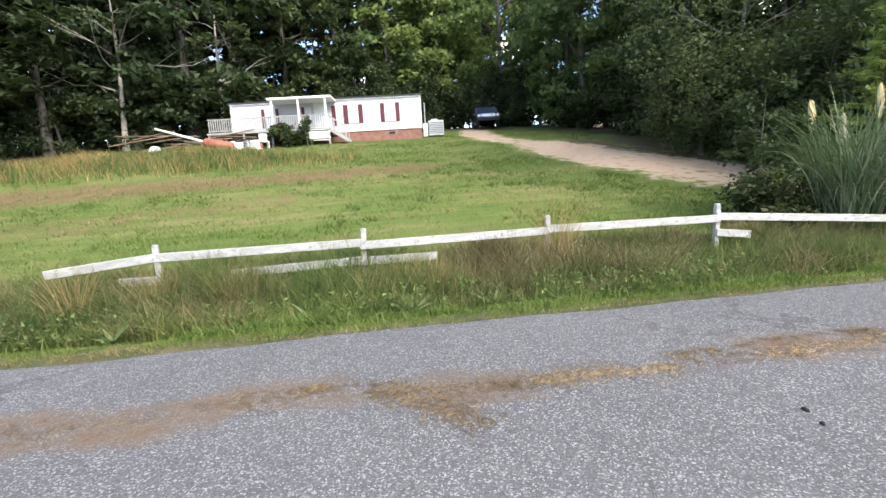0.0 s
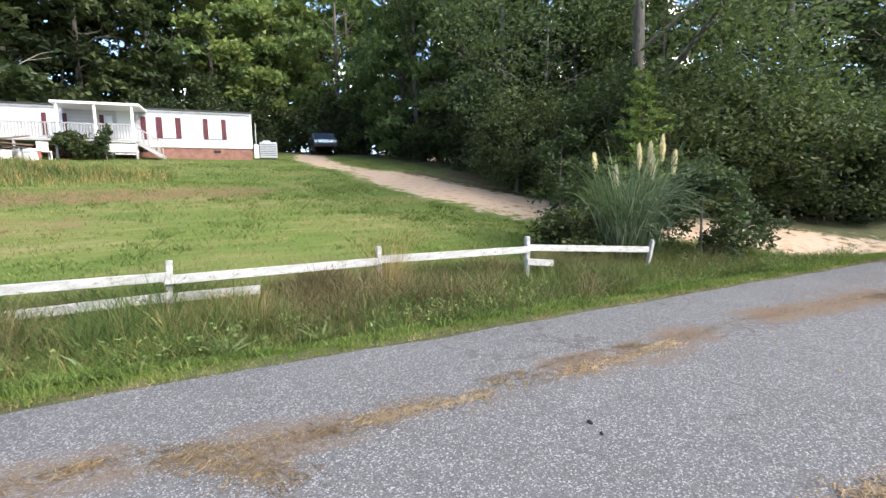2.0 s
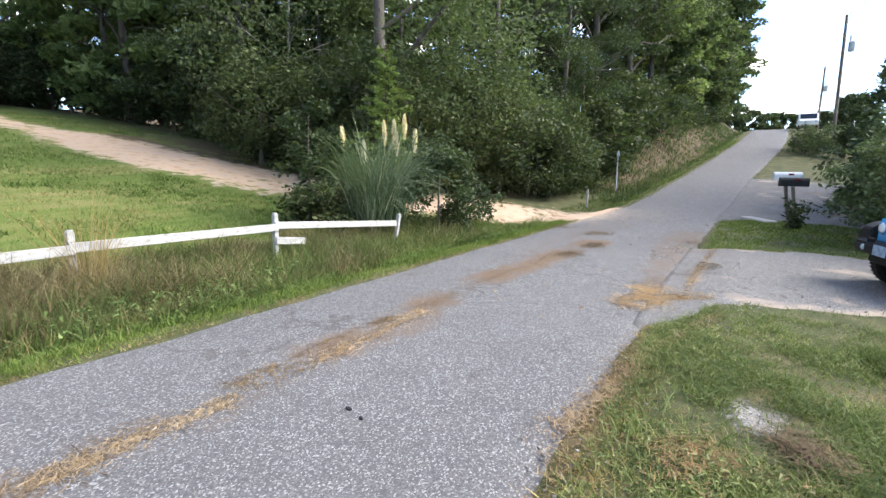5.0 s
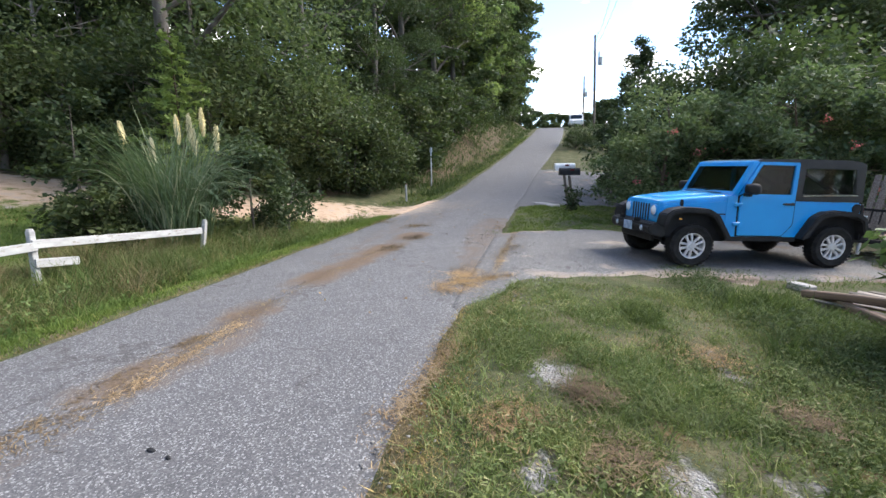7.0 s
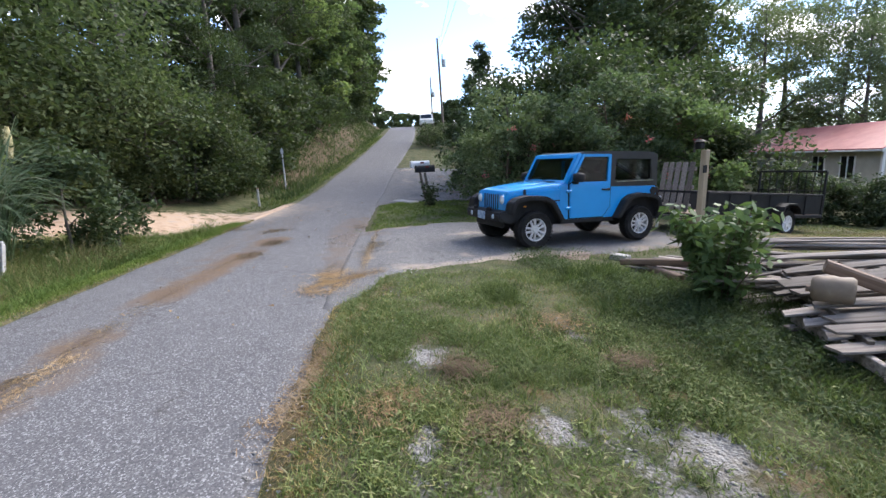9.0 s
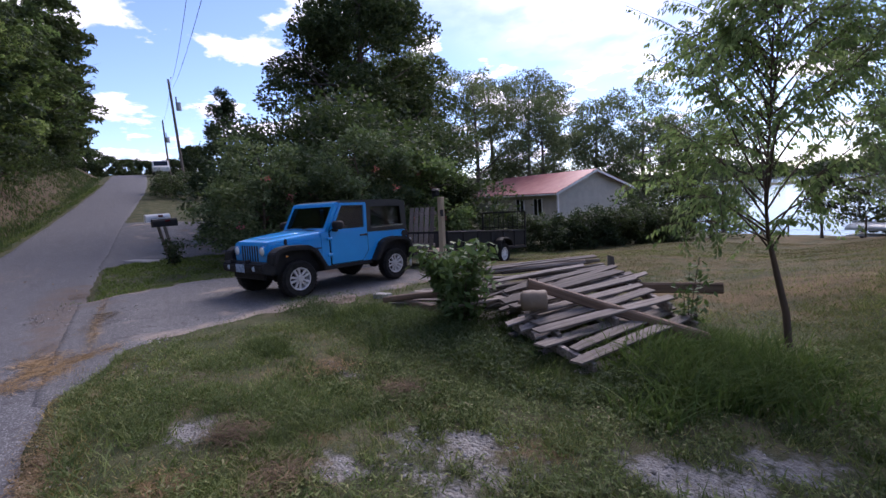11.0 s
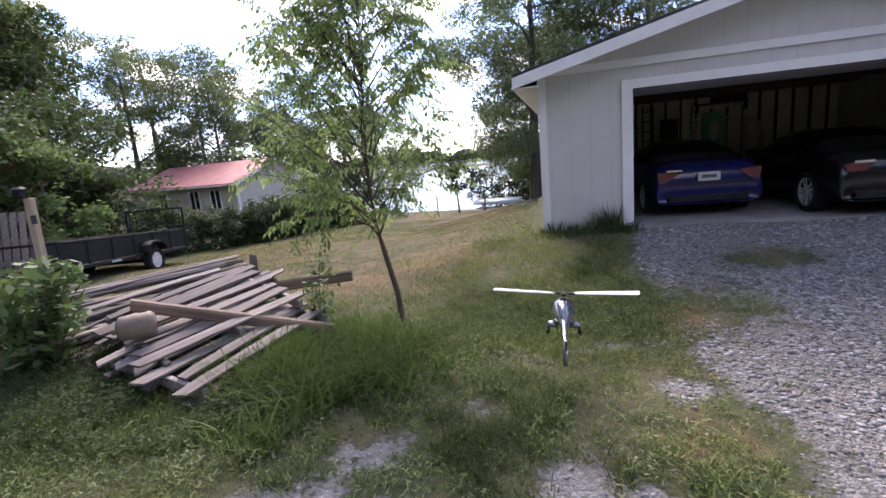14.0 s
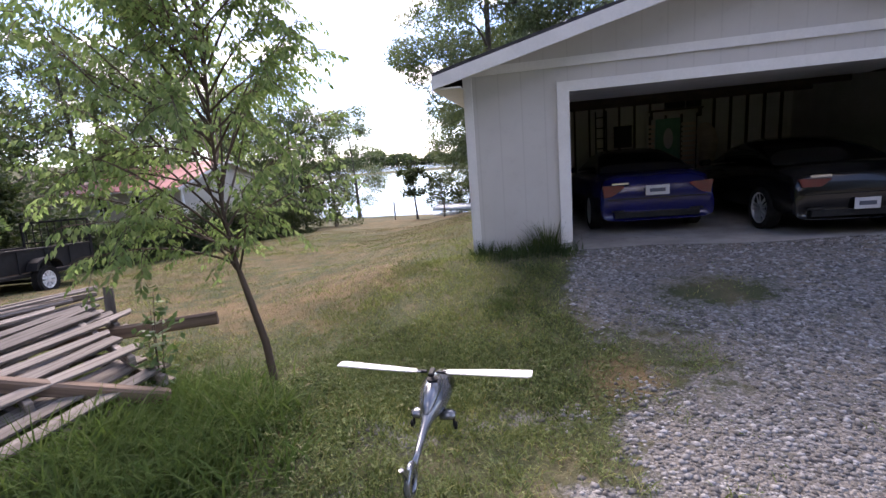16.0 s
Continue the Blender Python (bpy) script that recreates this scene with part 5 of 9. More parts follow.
def yard_keep(x, y):
    m = masks(x, y)
    g = np.clip(1.3 - 1.45 * m["gravel"] * (1 + 0.4 * rough(x, y, 7.0, 41)) - 0.9 * np.clip(m["dry"] - 0.45, 0, 1), 0, 1) * patchy(x, y)
    return np.where(yard_open(x, y), g, 0.0)


def yard_dry_keep(x, y):
    m = masks(x, y)
    g = np.clip(1.1 - 1.5 * m["gravel"], 0, 1) * np.clip(0.2 + 0.9 * m["dry"] + 0.7 * (0.45 - patchy(x, y)), 0.06, 1)
    return np.where(yard_open(x, y), g, 0.0)


def all_keep(x, y):
    return np.where(masks(x, y)["sand"] < 0.4, 1.0, 0.0)


def hill_part(x, y):
    m = masks(x, y)
    return np.clip(1.9 * (m["dry"] + 0.22 * rough(x * 0.45, y * 1.5, 1.1, 12) + 0.15 * rough(x, y, 2.2, 13)) - 0.35, 0, 1), (m["sand"] < 0.35) & (m["litter"] < 0.5)


def hill_keep(x, y):
    dry, ok = hill_part(x, y)
    return np.where(ok, 1.0 - 0.85 * dry, 0.0)


def hill_dry_keep(x, y):
    dry, ok = hill_part(x, y)
    return np.where(ok, 0.08 + 0.9 * dry, 0.0)


def mound(x, y):
    return np.clip(1.3 - np.hypot((x + 8.0) / 8.6, (y - 22.3) / 3.0), 0, 1)


meadow("lawn_grass", 170000, (-2.6, 7.2, -6.2, 1.2), yard_keep, 0.08, 0.011, 1.15, BLADE_YARD, "short patchy green lawn grass beside the road", 71, 1, 9, spread=0.06)
meadow("lawn_grass", 150000, (-3, 13, -18, -5.5), yard_keep, 0.065, 0.013, 1.1, BLADE_YARD, "short lawn grass of the yard", 72, 1, 4)
meadow("dry_lawn_grass", 80000, (-3.0, 7.2, -6.5, 1.2), yard_dry_keep, 0.06, 0.007, 1.4, BLADE_DRY, "dead brown grass in bare places of the lawn", 171, 1, 5)
meadow("dry_lawn_grass", 190000, (-1, 13, -20, -5.0), yard_dry_keep, 0.055, 0.012, 1.2, BLADE_DRY, "browning lawn grass sloping to the lake", 73, 1, 3)
meadow("lawn_tuft_grass", 90000, (-2.0, 7.0, -5.8, 0.8), lambda x, y: yard_keep(x, y) * (rough(x, y, 1.6, 21) + 0.4 * rough(x, y, 4.4, 20) > 0.1), 0.15, 0.009, 1.5, BLADE_YARD, "longer dark tufts standing out of the lawn", 172, 2, 12, spread=0.05)
def clump_keep(seed, level):
    return lambda x, y: yard_keep(x, y) * (rough(x, y, 1.3, seed) + 0.5 * rough(x, y, 4.0, seed + 1) > level)


meadow("lawn_clump_grass", 90000, (-1.6, 7.0, -5.6, -1.3), clump_keep(401, -0.1), 0.15, 0.009, 1.2, BLADE_DARK, "dark green crabgrass clumps in the lawn", 402, 2, 50, spread=0.05)
meadow("lawn_clump_grass", 150000, (-1.6, 7.0, -5.6, 0.9), clump_keep(411, -0.2), 0.12, 0.01, 1.3, BLADE_YARD, "fresh green clumps in the lawn", 412, 2, 50, spread=0.05)
meadow("lawn_clump_grass", 50000, (-1.6, 7.0, -5.6, 0.9), clump_keep(421, 0.15), 0.06, 0.006, 1.6, STRAW, "matted brown thatch between the grass clumps", 422, 1, 50, spread=0.07)
meadow("lawn_grass", 130000, (1.2, 7.2, 0.15, 2.2), lambda x, y: yard_keep(x, y) * (0.55 + 0.45 * rough(x, y, 2.1, 51)), 0.085, 0.009, 1.2, BLADE, "lighter yellow-green lawn grass near the road", 271, 1, 7, -1, 0.06)
meadow("verge_grass", 90000, (-9, 17, 0.03, 1.1), all_keep, 0.12, 0.01, 0.9, BLADE, "bright green grass along the road edge", 74, 1, 5, 1)
meadow("verge_grass", 9000, (-1.5, 7.0, 0.0, 0.35), lambda x, y: 0.75 + 0.25 * rough(x, y, 3, 2), 0.07, 0.008, 1.2, BLADE_DRY, "brown grass along the lawn's edge at the asphalt", 174, 1, 5, -1)
meadow("verge_grass", 16000, (-9, 17, -0.02, 0.14), lambda x, y: 0.8 + 0.2 * rough(x, y, 3, 2), 0.045, 0.007, 1.5, BLADE_DRY, "brown dead grass lining the asphalt", 274, 1, 5, 1)
meadow("ditch_grass", 75000, (-10, 16, 0.75, 3.2), all_keep, 0.5, 0.016, 0.9, BLADE_TALL, "tall uncut grass in the roadside ditch", 75, 2, 9, 1, 0.07)
meadow("fence_grass", 40000, (-10, 12, 1.3, 2.9), lambda x, y: 0.3 + 0.7 * (rough(x, y, 1.4, 5) > -0.1), 0.85, 0.014, 0.7, BLADE_TALL, "tall uncut grass growing against the fence", 175, 3, 12, 1, 0.09)
meadow("ditch_dry_grass", 42000, (-10, 13, 0.9, 3.2), lambda x, y: 0.25 + 0.75 * (rough(x, y, 0.9, 15) > 0.0), 0.68, 0.011, 1.0, BLADE_DRY, "dry straw-coloured grass in the ditch", 76, 3, 16, 1, 0.06)
meadow("fence_tussock_grass", 22000, (-10, 12, 1.5, 2.75), lambda x, y: 0.9 * (rough(x, y, 1.0, 141) > 0.1), 0.85, 0.014, 0.9, BLADE_DRY, "tussocks of tall dead grass along the fence", 142, 3, 70, 1, 0.11)
meadow("fence_tussock_grass", 40000, (-10, 12, 1.0, 2.6), lambda x, y: 0.9 * (rough(x, y, 1.2, 143) > -0.3), 0.7, 0.018, 1.1, BLADE_TALL, "arching green grass tussocks along the ditch", 144, 3, 60, 1, 0.12)
meadow("verge_grass", 50000, (-9, 17, 0.3, 1.3), lambda x, y: all_keep(x, y) * (rough(x, y, 1.6, 145) > -0.2), 0.22, 0.017, 1.2, BLADE, "lush bright green grass along the road edge", 146, 2, 30, 1, 0.09)
meadow("hill_grass", 190000, (-20, 17, 3.0, 16), lambda x, y: hill_keep(x, y) * np.clip(0.6 + 0.5 * rough(x, y, 1.9, 22) + 0.35 * rough(x, y, 4.3, 23), 0.12, 1), 0.13, 0.018, 0.9, BLADE, "mown bright green grass of the sloping lawn", 77, 1, 6, 1, 0.1)
meadow("hill_dry_grass", 60000, (-20, 17, 3.2, 16), hill_dry_keep, 0.11, 0.018, 1.0, BLADE_DRY, "tan dry grass streaking the sloping lawn", 177, 1, 6, 1, 0.1)
meadow("hill_tuft_grass", 70000, (-18, 15, 3.6, 16), lambda x, y: hill_keep(x, y) * (rough(x, y, 1.4, 24) + 0.5 * rough(x, y, 3.6, 25) > 0.12), 0.19, 0.026, 1.1, BLADE, "longer bright green tufts of the sloping lawn", 277, 1, 14, 1, 0.09)
meadow("hill_dry_grass", 40000, (-18, 15, 3.6, 16), lambda x, y: np.where(hill_part(x, y)[1], 1.0, 0.0) * (rough(x * 0.6, y * 1.7, 1.2, 26) + 0.5 * rough(x, y, 3.0, 27) > 0.28), 0.1, 0.024, 1.3, BLADE_DRY, "cut dry grass lying on the sloping lawn", 278, 1, 14, 1, 0.1)
meadow("hill_grass", 50000, (-22, 18, 20, 34), hill_keep, 0.12, 0.035, 0.8, BLADE, "mown grass on the rise before the mobile home", 78, 1, 4, spread=0.1)
meadow("hill_dry_grass", 30000, (-22, 18, 20, 34), hill_dry_keep, 0.11, 0.03, 0.8, BLADE_DRY, "dry grass on the rise before the mobile home", 178, 1, 4, spread=0.1)
meadow("rough_grass", 52000, (-20, 2, 18.5, 27), mound, 0.72, 0.03, 0.6, BLADE_TALL, "unmown rough grass along the crest of the lawn", 79, 2, 9, spread=0.12)
meadow("rough_dry_grass", 36000, (-20, 2, 18.5, 27), mound, 0.6, 0.02, 0.7, BLADE_DRY, "dead brown grass stalks on the crest of the lawn", 179, 2, 14, spread=0.12)
meadow("pile_grass", 16000, (0.9, 3.6, -5.4, -2.5), lambda x, y: np.clip(1.9 * (1.12 - 0.3 * rough(x, y, 4, 3) - np.hypot((x - 2.2) / 1.0, (y + 4.05) / 1.1)), 0, 1), 0.35, 0.02, 1.1, BLADE, "lush long bright green grass round the board pile", 80, 3, 8, spread=0.05)
meadow("pile_grass", 17000, (2.4, 7.5, -4.4, -2.0), lambda x, y: np.clip(1.9 * (1.12 - 0.4 * rough(x, y, 3, 5) - np.hypot((x - 4.6) / 2.5, (y + 3.2) / 0.75)), 0, 1), 0.26, 0.015, 1.0, BLADE_DARK, "long dark grass along the board pile", 81, 3, 8, spread=0.05)
meadow("drive_edge_grass", 90000, (-1.5, 2.2, -8.1, -4.3), lambda x, y: np.clip(0.9 * smooth(-1.25, -0.5, x + 0.3 * rough(x, y, 2.5, 71)) * smooth(2.2, 0.6, x + 0.4 * rough(x, y, 2.0, 72)) * (0.5 + 0.9 * rough(x, y, 3.0, 73)), 0, 1), 0.1, 0.009, 1.2, BLADE_YARD, "weedy green grass between lawn and gravel drive", 182, 1, 8, spread=0.06)
meadow("drive_edge_grass", 40000, (-1.5, 1.6, -8.1, -4.3), lambda x, y: np.clip(smooth(-1.2, -0.4, x) * smooth(1.5, 0.2, x) * (0.2 + 1.2 * rough(x, y, 2.2, 75)), 0, 1), 0.13, 0.009, 1.2, BLADE_DARK, "darker weeds between lawn and gravel drive", 183, 2, 30, spread=0.06)
meadow("wall_grass", 1800, (-1.3, 0.5, -8.15, -7.7), lambda x, y: 0.4 + 0.5 * rough(x, y, 5, 3), 0.22, 0.009, 0.5, BLADE_DARK, "long grass along the garage wall", 82, 3, 9)
meadow("island_grass", 40000, (12, 20, -7, 0.2), yard_keep, 0.1, 0.02, 0.8, BLADE, "grass round the mailbox", 83, 1, 4)
meadow("roadside_grass", 20000, (17, 60, 0.1, 2.4), all_keep, 0.2, 0.03, 0.8, BLADE_TALL, "roadside grass below the wood", 84, 2, 5, 1)
meadow("bank_weeds", 9000, (26, 75, 0.9, 4.5), all_keep, 0.55, 0.05, 0.7, BLADE_DARK, "tall green weeds on the roadside bank", 85, 2, 5, 1, 0.2)


def road_top(x, y):
    """Height of the asphalt or of the ground beside it."""
    g = (y - road_y(x)) / 2.0
    paved = road_z(x) + 0.03 * (1 - g ** 2) + 0.012 * wave(x, y, 0.9, 5)
    return np.where(np.abs(g) < 0.97, paved, height(x, y) + 0.012)


def ground_leaves(name, n, box4, keep, size, material, label, seed, lift=0.03):
    rng = np.random.default_rng(seed)
    x, y = rng.uniform(box4[0], box4[1], n), rng.uniform(box4[2], box4[3], n)
    ok = keep(x, y) > rng.uniform(0, 1, n)
    x, y = x[ok], y[ok]
    c = np.stack([x, y, (road_top(x, y) if name == "road_litter" else height(x, y)) + lift * rng.uniform(0.3, 2.2, len(x))], 1)
    v, f = leaf_tris(c, size * 1.2, size * (0.38 if name == "lawn_weeds" else 0.6), rng, 0.0, 1.4)
    tagged(new(name, np_mesh(name, v, f, material)), label, "weeds", kind="stuff")


meadow("driveway_edge_grass", 26000, (5.6, 13.5, -7.0, 0.2), lambda x, y: np.clip(1 - np.abs(drive_margin(x, y) + 0.12) / 0.3, 0, 1) * (rough(x, y, 2.4, 65) > -0.5), 0.1, 0.011, 1.1, BLADE, "uneven grass growing over the driveway's broken edge", 181, 1, 6, spread=0.07)
ground_leaves("lawn_weeds", 120000, (-2.6, 7.2, -6.2, 1.2), lambda x, y: yard_keep(x, y) * (0.3 + 0.7 * (rough(x, y, 3.2, 31) > 0)), 0.03, BLADE_YARD, "low broad-leaved weeds among the lawn grass", 86, 0.04)
ground_leaves("lawn_weeds", 60000, (-1.2, 7.2, -5.6, 0.6), lambda x, y: yard_keep(x, y) * (rough(x, y, 2.6, 131) + 0.5 * rough(x, y, 7.0, 132) > 0.15), 0.038, BLADE_YARD, "bright crabgrass tussocks in the lawn", 186, 0.05)
ground_leaves("lawn_weeds", 75000, (2.2, 8.0, -4.9, -1.7), lambda x, y: np.clip(1.3 - np.abs(y + 3.35 + 0.3 * rough(x, y, 1.1, 133)) / 0.72, 0, 1) * (rough(x, y, 2.4, 134) > -0.2), 0.042, BLADE_DARK, "dark weeds in front of the board pile", 187, 0.085)
ground_leaves("lawn_weeds", 45000, (-1.2, 2.4, -8.0, -3.6), lambda x, y: np.clip(smooth(-1.2, -0.6, x + 0.3 * rough(x, y, 2.5, 71)) * smooth(2.3, 0.8, x) * (0.15 + 1.2 * rough(x, y, 3.0, 135)), 0, 1) * (1 - np.clip(1.5 * masks(x, y)["gravel"], 0, 1)), 0.036, BLADE_DARK, "low dark weeds between lawn and gravel drive", 188, 0.06)
ground_leaves("ditch_weeds", 60000, (-10, 15, 3.5, 10.0), lambda x, y: np.where((y - road_y(x) > 2.2) & (y - road_y(x) < 5.0), np.clip(0.35 + 0.6 * rough(x, y, 1.2, 17) + 0.4 * rough(x, y, 3.7, 18), 0.03, 1), 0.0), 0.05, LEAF_WEED, "leafy weeds in the roadside ditch", 87, 0.2)
ground_leaves("road_litter", 160, (5.5, 22, -1.2, 4.5), lambda x, y: np.where(np.abs(y - road_y(x)) < 1.9, (0.3 + 0.7 * rough(x, y, 1.2, 3)).clip(0, 1), 0.0), 0.06, STRAW, "dead leaves and twigs scattered on the road", 88, 0.006)


def straw_heap(name, line, width, n, seed, label, material=None, bulk=0.001):
    rng = np.random.default_rng(seed)
    seg = rng.integers(0, len(line) - 1, n)
    t = rng.uniform(0, 1, n)
    a, b = np.array(line)[seg], np.array(line)[seg + 1]
    c = a + (b - a) * t[:, None] + rng.normal(size=(n, 2)) * width * 0.6
    keep = (0.6 + 0.3 * rough(c[:, 0], c[:, 1], 3.6, seed) + 0.5 * rough(c[:, 0], c[:, 1], 9.0, seed + 1)) > rng.uniform(0, 1, n)
    c = c[keep]
    n = len(c)
    ang = rng.uniform(0, np.pi, n)
    ln = rng.uniform(0.012, 0.045, n)
    z = np.maximum(road_top(c[:, 0], c[:, 1]), height(c[:, 0], c[:, 1]) + 0.016) + rng.uniform(0.002, 0.006 + bulk, n)
    dx, dy = np.cos(ang) * ln, np.sin(ang) * ln
    wx, wy = -np.sin(ang) * 0.0022, np.cos(ang) * 0.0022
    v = np.stack([np.stack([c[:, 0] - dx - wx, c[:, 1] - dy - wy, z], 1), np.stack([c[:, 0] - dx + wx, c[:, 1] - dy + wy, z + 0.0005], 1),
                  np.stack([c[:, 0] + dx + wx, c[:, 1] + dy + wy, z + rng.uniform(-0.002, 0.004, n)], 1), np.stack([c[:, 0] + dx - wx, c[:, 1] + dy - wy, z], 1)], 1).reshape(-1, 3)
    ob = new(name, np_mesh(name, v, np.arange(4 * n).reshape(-1, 4), material or STRAW))
    tagged(ob, label, "straw", kind="stuff")


straw_heap("road_straw", WASH, 0.16, 5200, 91, "brown pine straw washed into a line on the road")
straw_heap("road_straw", [(1.8, 3.18), (2.35, 3.08), (2.95, 3.03)], 0.09, 1500, 92, "golden pine straw on the road", STRAW_GOLD)
straw_heap("road_straw", [(3.75, 2.93), (4.45, 2.85), (5.45, 2.81)], 0.11, 1500, 201, "golden pine straw washed into a line on the road", STRAW_GOLD)
straw_heap("road_straw", [(3.1, 3.2), (4.3, 3.14), (5.05, 3.0)], 0.08, 1500, 202, "thin brown straw beside the wash line")
straw_heap("road_straw", [(0.62, 3.42), (1.0, 3.14), (1.22, 2.72)], 0.16, 1200, 95, "matted brown straw on the asphalt")
straw_heap("road_straw", [(0.1, 3.64), (0.26, 3.63)], 0.05, 260, 97, "small knot of dark straw on the asphalt")
straw_heap("road_straw", [(1.52, 3.2), (1.66, 3.14)], 0.05, 320, 198, "small knot of dark straw on the asphalt")
straw_heap("road_straw", [(7.0, 0.66), (7.4, 0.52), (7.95, 0.48)], 0.26, 9000, 93, "patch of golden pine straw on the asphalt", STRAW_GOLD, 0.003)
straw_heap("road_straw", [(7.9, 0.06), (9.2, -0.1), (10.6, -0.3), (12.2, -0.5)], 0.07, 2600, 204, "thin straw and grit along the seam of road and driveway", STRAW_GOLD, 0.003)
straw_heap("road_straw", [(7.5, 0.2), (7.7, -0.15)], 0.15, 2600, 193, "golden pine straw trailing off a larger patch", STRAW_GOLD, 0.003)
for spot_x, spot_y, spread_w, seed in ((3.59, -0.04, 0.16, 300), (3.22, -0.53, 0.12, 301), (4.75, -1.70, 0.16, 302), (4.04, -0.54, 0.10, 303), (3.82, -1.89, 0.10, 304)):
    straw_heap("lawn_straw", [(spot_x - 0.08, spot_y), (spot_x + 0.1, spot_y + 0.03)], spread_w * 1.7, 1200, seed, "matted brown dead grass in the lawn", STRAW, 0.05)
for spot_x, spot_y, spread_w, count, seed in ((10.14, 2.11, 0.2, 900, 194), (11.46, 1.85, 0.26, 1300, 195), (13.4, 2.1, 0.3, 1300, 196), (14.6, 3.3, 0.35, 1300, 197), (13.2, -0.15, 0.25, 800, 199), (10.0, -0.27, 0.2, 700, 200)):
    straw_heap("road_straw", [(spot_x - 0.25, spot_y), (spot_x + 0.3, spot_y - 0.05)], spread_w, count, seed, "small clump of dead brown straw on the asphalt", None, 0.01)
straw_heap("road_straw", [(3.7, 0.8), (4.28, 0.66), (5.36, 0.38), (6.18, 0.08), (6.7, -0.15)], 0.07, 1800, 203, "bleached dry straw along the lawn's edge", STRAW_GOLD, 0.012)
straw_heap("road_straw", [(8.2, 0.6), (9.6, -0.2)], 0.22, 900, 94, "thin scatter of pine straw on the asphalt")
straw_heap("road_straw", [(3.4, 0.95), (4.6, 0.62), (5.8, 0.2), (6.9, -0.3)], 0.1, 1200, 96, "dry straw along the lawn edge")
straw_heap("road_straw", [(0.9, 1.02), (2.5, 0.84), (4.2, 0.64), (5.6, 0.5)], 0.12, 1500, 98, "dead straw along the lawn's edge on the asphalt")


def pampas(x, y):
    rng = np.random.default_rng(101)
    ob = thing("pampas_grass", at(x, y, 0, 0.86, 0, 1.16), "big clump of arching pampas grass with cream plumes", "grass")
    pieces = []
    for tuft in range(13):
        ta, td = tuft * 2.4, 0.75 * math.sqrt(tuft / 13)
        k = 85
        a = ta + rng.normal(size=k) * (0.8 if tuft > 2 else 2.5)
        s = np.linspace(0, 1, 10)[None]
        ang = np.radians(rng.uniform(66, 89, k)[:, None] - rng.uniform(25, 150, k)[:, None] * s ** 1.6)
        ln = rng.uniform(1.3, 2.95, k) * (1.0 - 0.16 * td)
        step = (ln / 9)[:, None]
        r = np.cumsum(np.cos(ang) * step, 1) - np.cos(ang) * step
        z = np.maximum(np.cumsum(np.sin(ang) * step, 1) - np.sin(ang) * step, 0.02)
        bx, by = td * math.cos(ta) + rng.normal(size=k) * 0.1, td * math.sin(ta) + rng.normal(size=k) * 0.1
        sway = rng.normal(size=k)[:, None] * 0.12 * s ** 2
        x, y = bx[:, None] + r * np.cos(a)[:, None] - sway * np.sin(a)[:, None], by[:, None] + r * np.sin(a)[:, None] + sway * np.cos(a)[:, None]
        w = (rng.uniform(0.012, 0.021, k)[:, None] * np.sqrt(1.02 - s)) * 1.0
        fa = a + np.pi / 2 + rng.normal(size=k) * 0.5
        left = np.stack([x - w * np.cos(fa)[:, None], y - w * np.sin(fa)[:, None], z], -1)
        right = np.stack([x + w * np.cos(fa)[:, None], y + w * np.sin(fa)[:, None], z + 0.006], -1)
        v = np.stack([left, right], 2).reshape(-1, 3)
        base = (np.arange(k) * 20)[:, None, None] + (np.arange(9) * 2)[None, :, None]
        pieces.append((v, (base + np.array([0, 1, 3, 2])).reshape(-1, 4)))
    v, f = gather(pieces)
    part("foliage", np_mesh("foliage", v, f, PAMPAS), None, ob, "arching grey-green leaf blades")
    for i, (px, py, h, tilt) in enumerate([(0.45, -0.3, 2.55, 4), (0.25, -0.1, 2.5, -3), (0.62, -0.55, 2.7, 3), (0.5, -0.35, 2.2, 6), (0.85, -0.75, 2.3, 14), (-0.55, 0.75, 2.3, -12), (-0.1, 0.4, 1.95, 5)]):
        q = np.linspace(0, 1, 6)
        stem = tube_np(np.stack([px + 0.1 * q, py + 0 * q, h * 0.8 * q], 1), 0.007 * (1 - 0.3 * q), 5)
        st = part("plume_stem", np_mesh("plume_stem", *stem, PAMPAS), None, ob)
        core = lathe([(0.0, 0.0), (0.03, 0.04), (0.058, 0.16), (0.062, 0.26), (0.045, 0.4), (0.018, 0.5), (0.0, 0.54)], 9)
        plume = part("plume", core, PLUME, ob, "fluffy cream seed plume", m=pose(px + 0.1, py, h * 0.76, 0, tilt), smooth=True)
        n = 420
        t = rng.uniform(0, 1, n)
        r = 0.075 * np.sin(np.pi * np.clip(t * 0.92 + 0.06, 0, 1)) ** 0.7 * np.sqrt(rng.uniform(0.2, 1, n))
        aa = rng.uniform(0, 6.28, n)
        c = np.stack([px + 0.1 + r * np.cos(aa) + 0.1 * math.sin(radians(tilt)) * t * 4 * 0.45, py + r * np.sin(aa), h * 0.76 + t * 0.5], 1)
        lv, lf = leaf_quads(c, 0.09, 0.02, rng, -1.2, 0.1)
        part("fluff", np_mesh("fluff", lv, lf, PLUME), None, ob)
    return ob


pampas(10.45, 7.0)
tree("shrub", 102, 2.9, 0.95, 0.1, 0.04, 2600, 0.13, LEAF_WOOD, "leafy green shrub beside the pampas grass", lobe_n=16, limbs=6, category="bush", group="shrubs by the pampas grass", place=at(9.4, 8.1))
tree("shrub", 103, 2.7, 1.15, 0.1, 0.04, 3400, 0.14, LEAF_DARK, "dark leafy shrub beside the pampas grass", lobe_n=16, limbs=6, category="bush", group="shrubs by the pampas grass", place=at(12.0, 6.0))
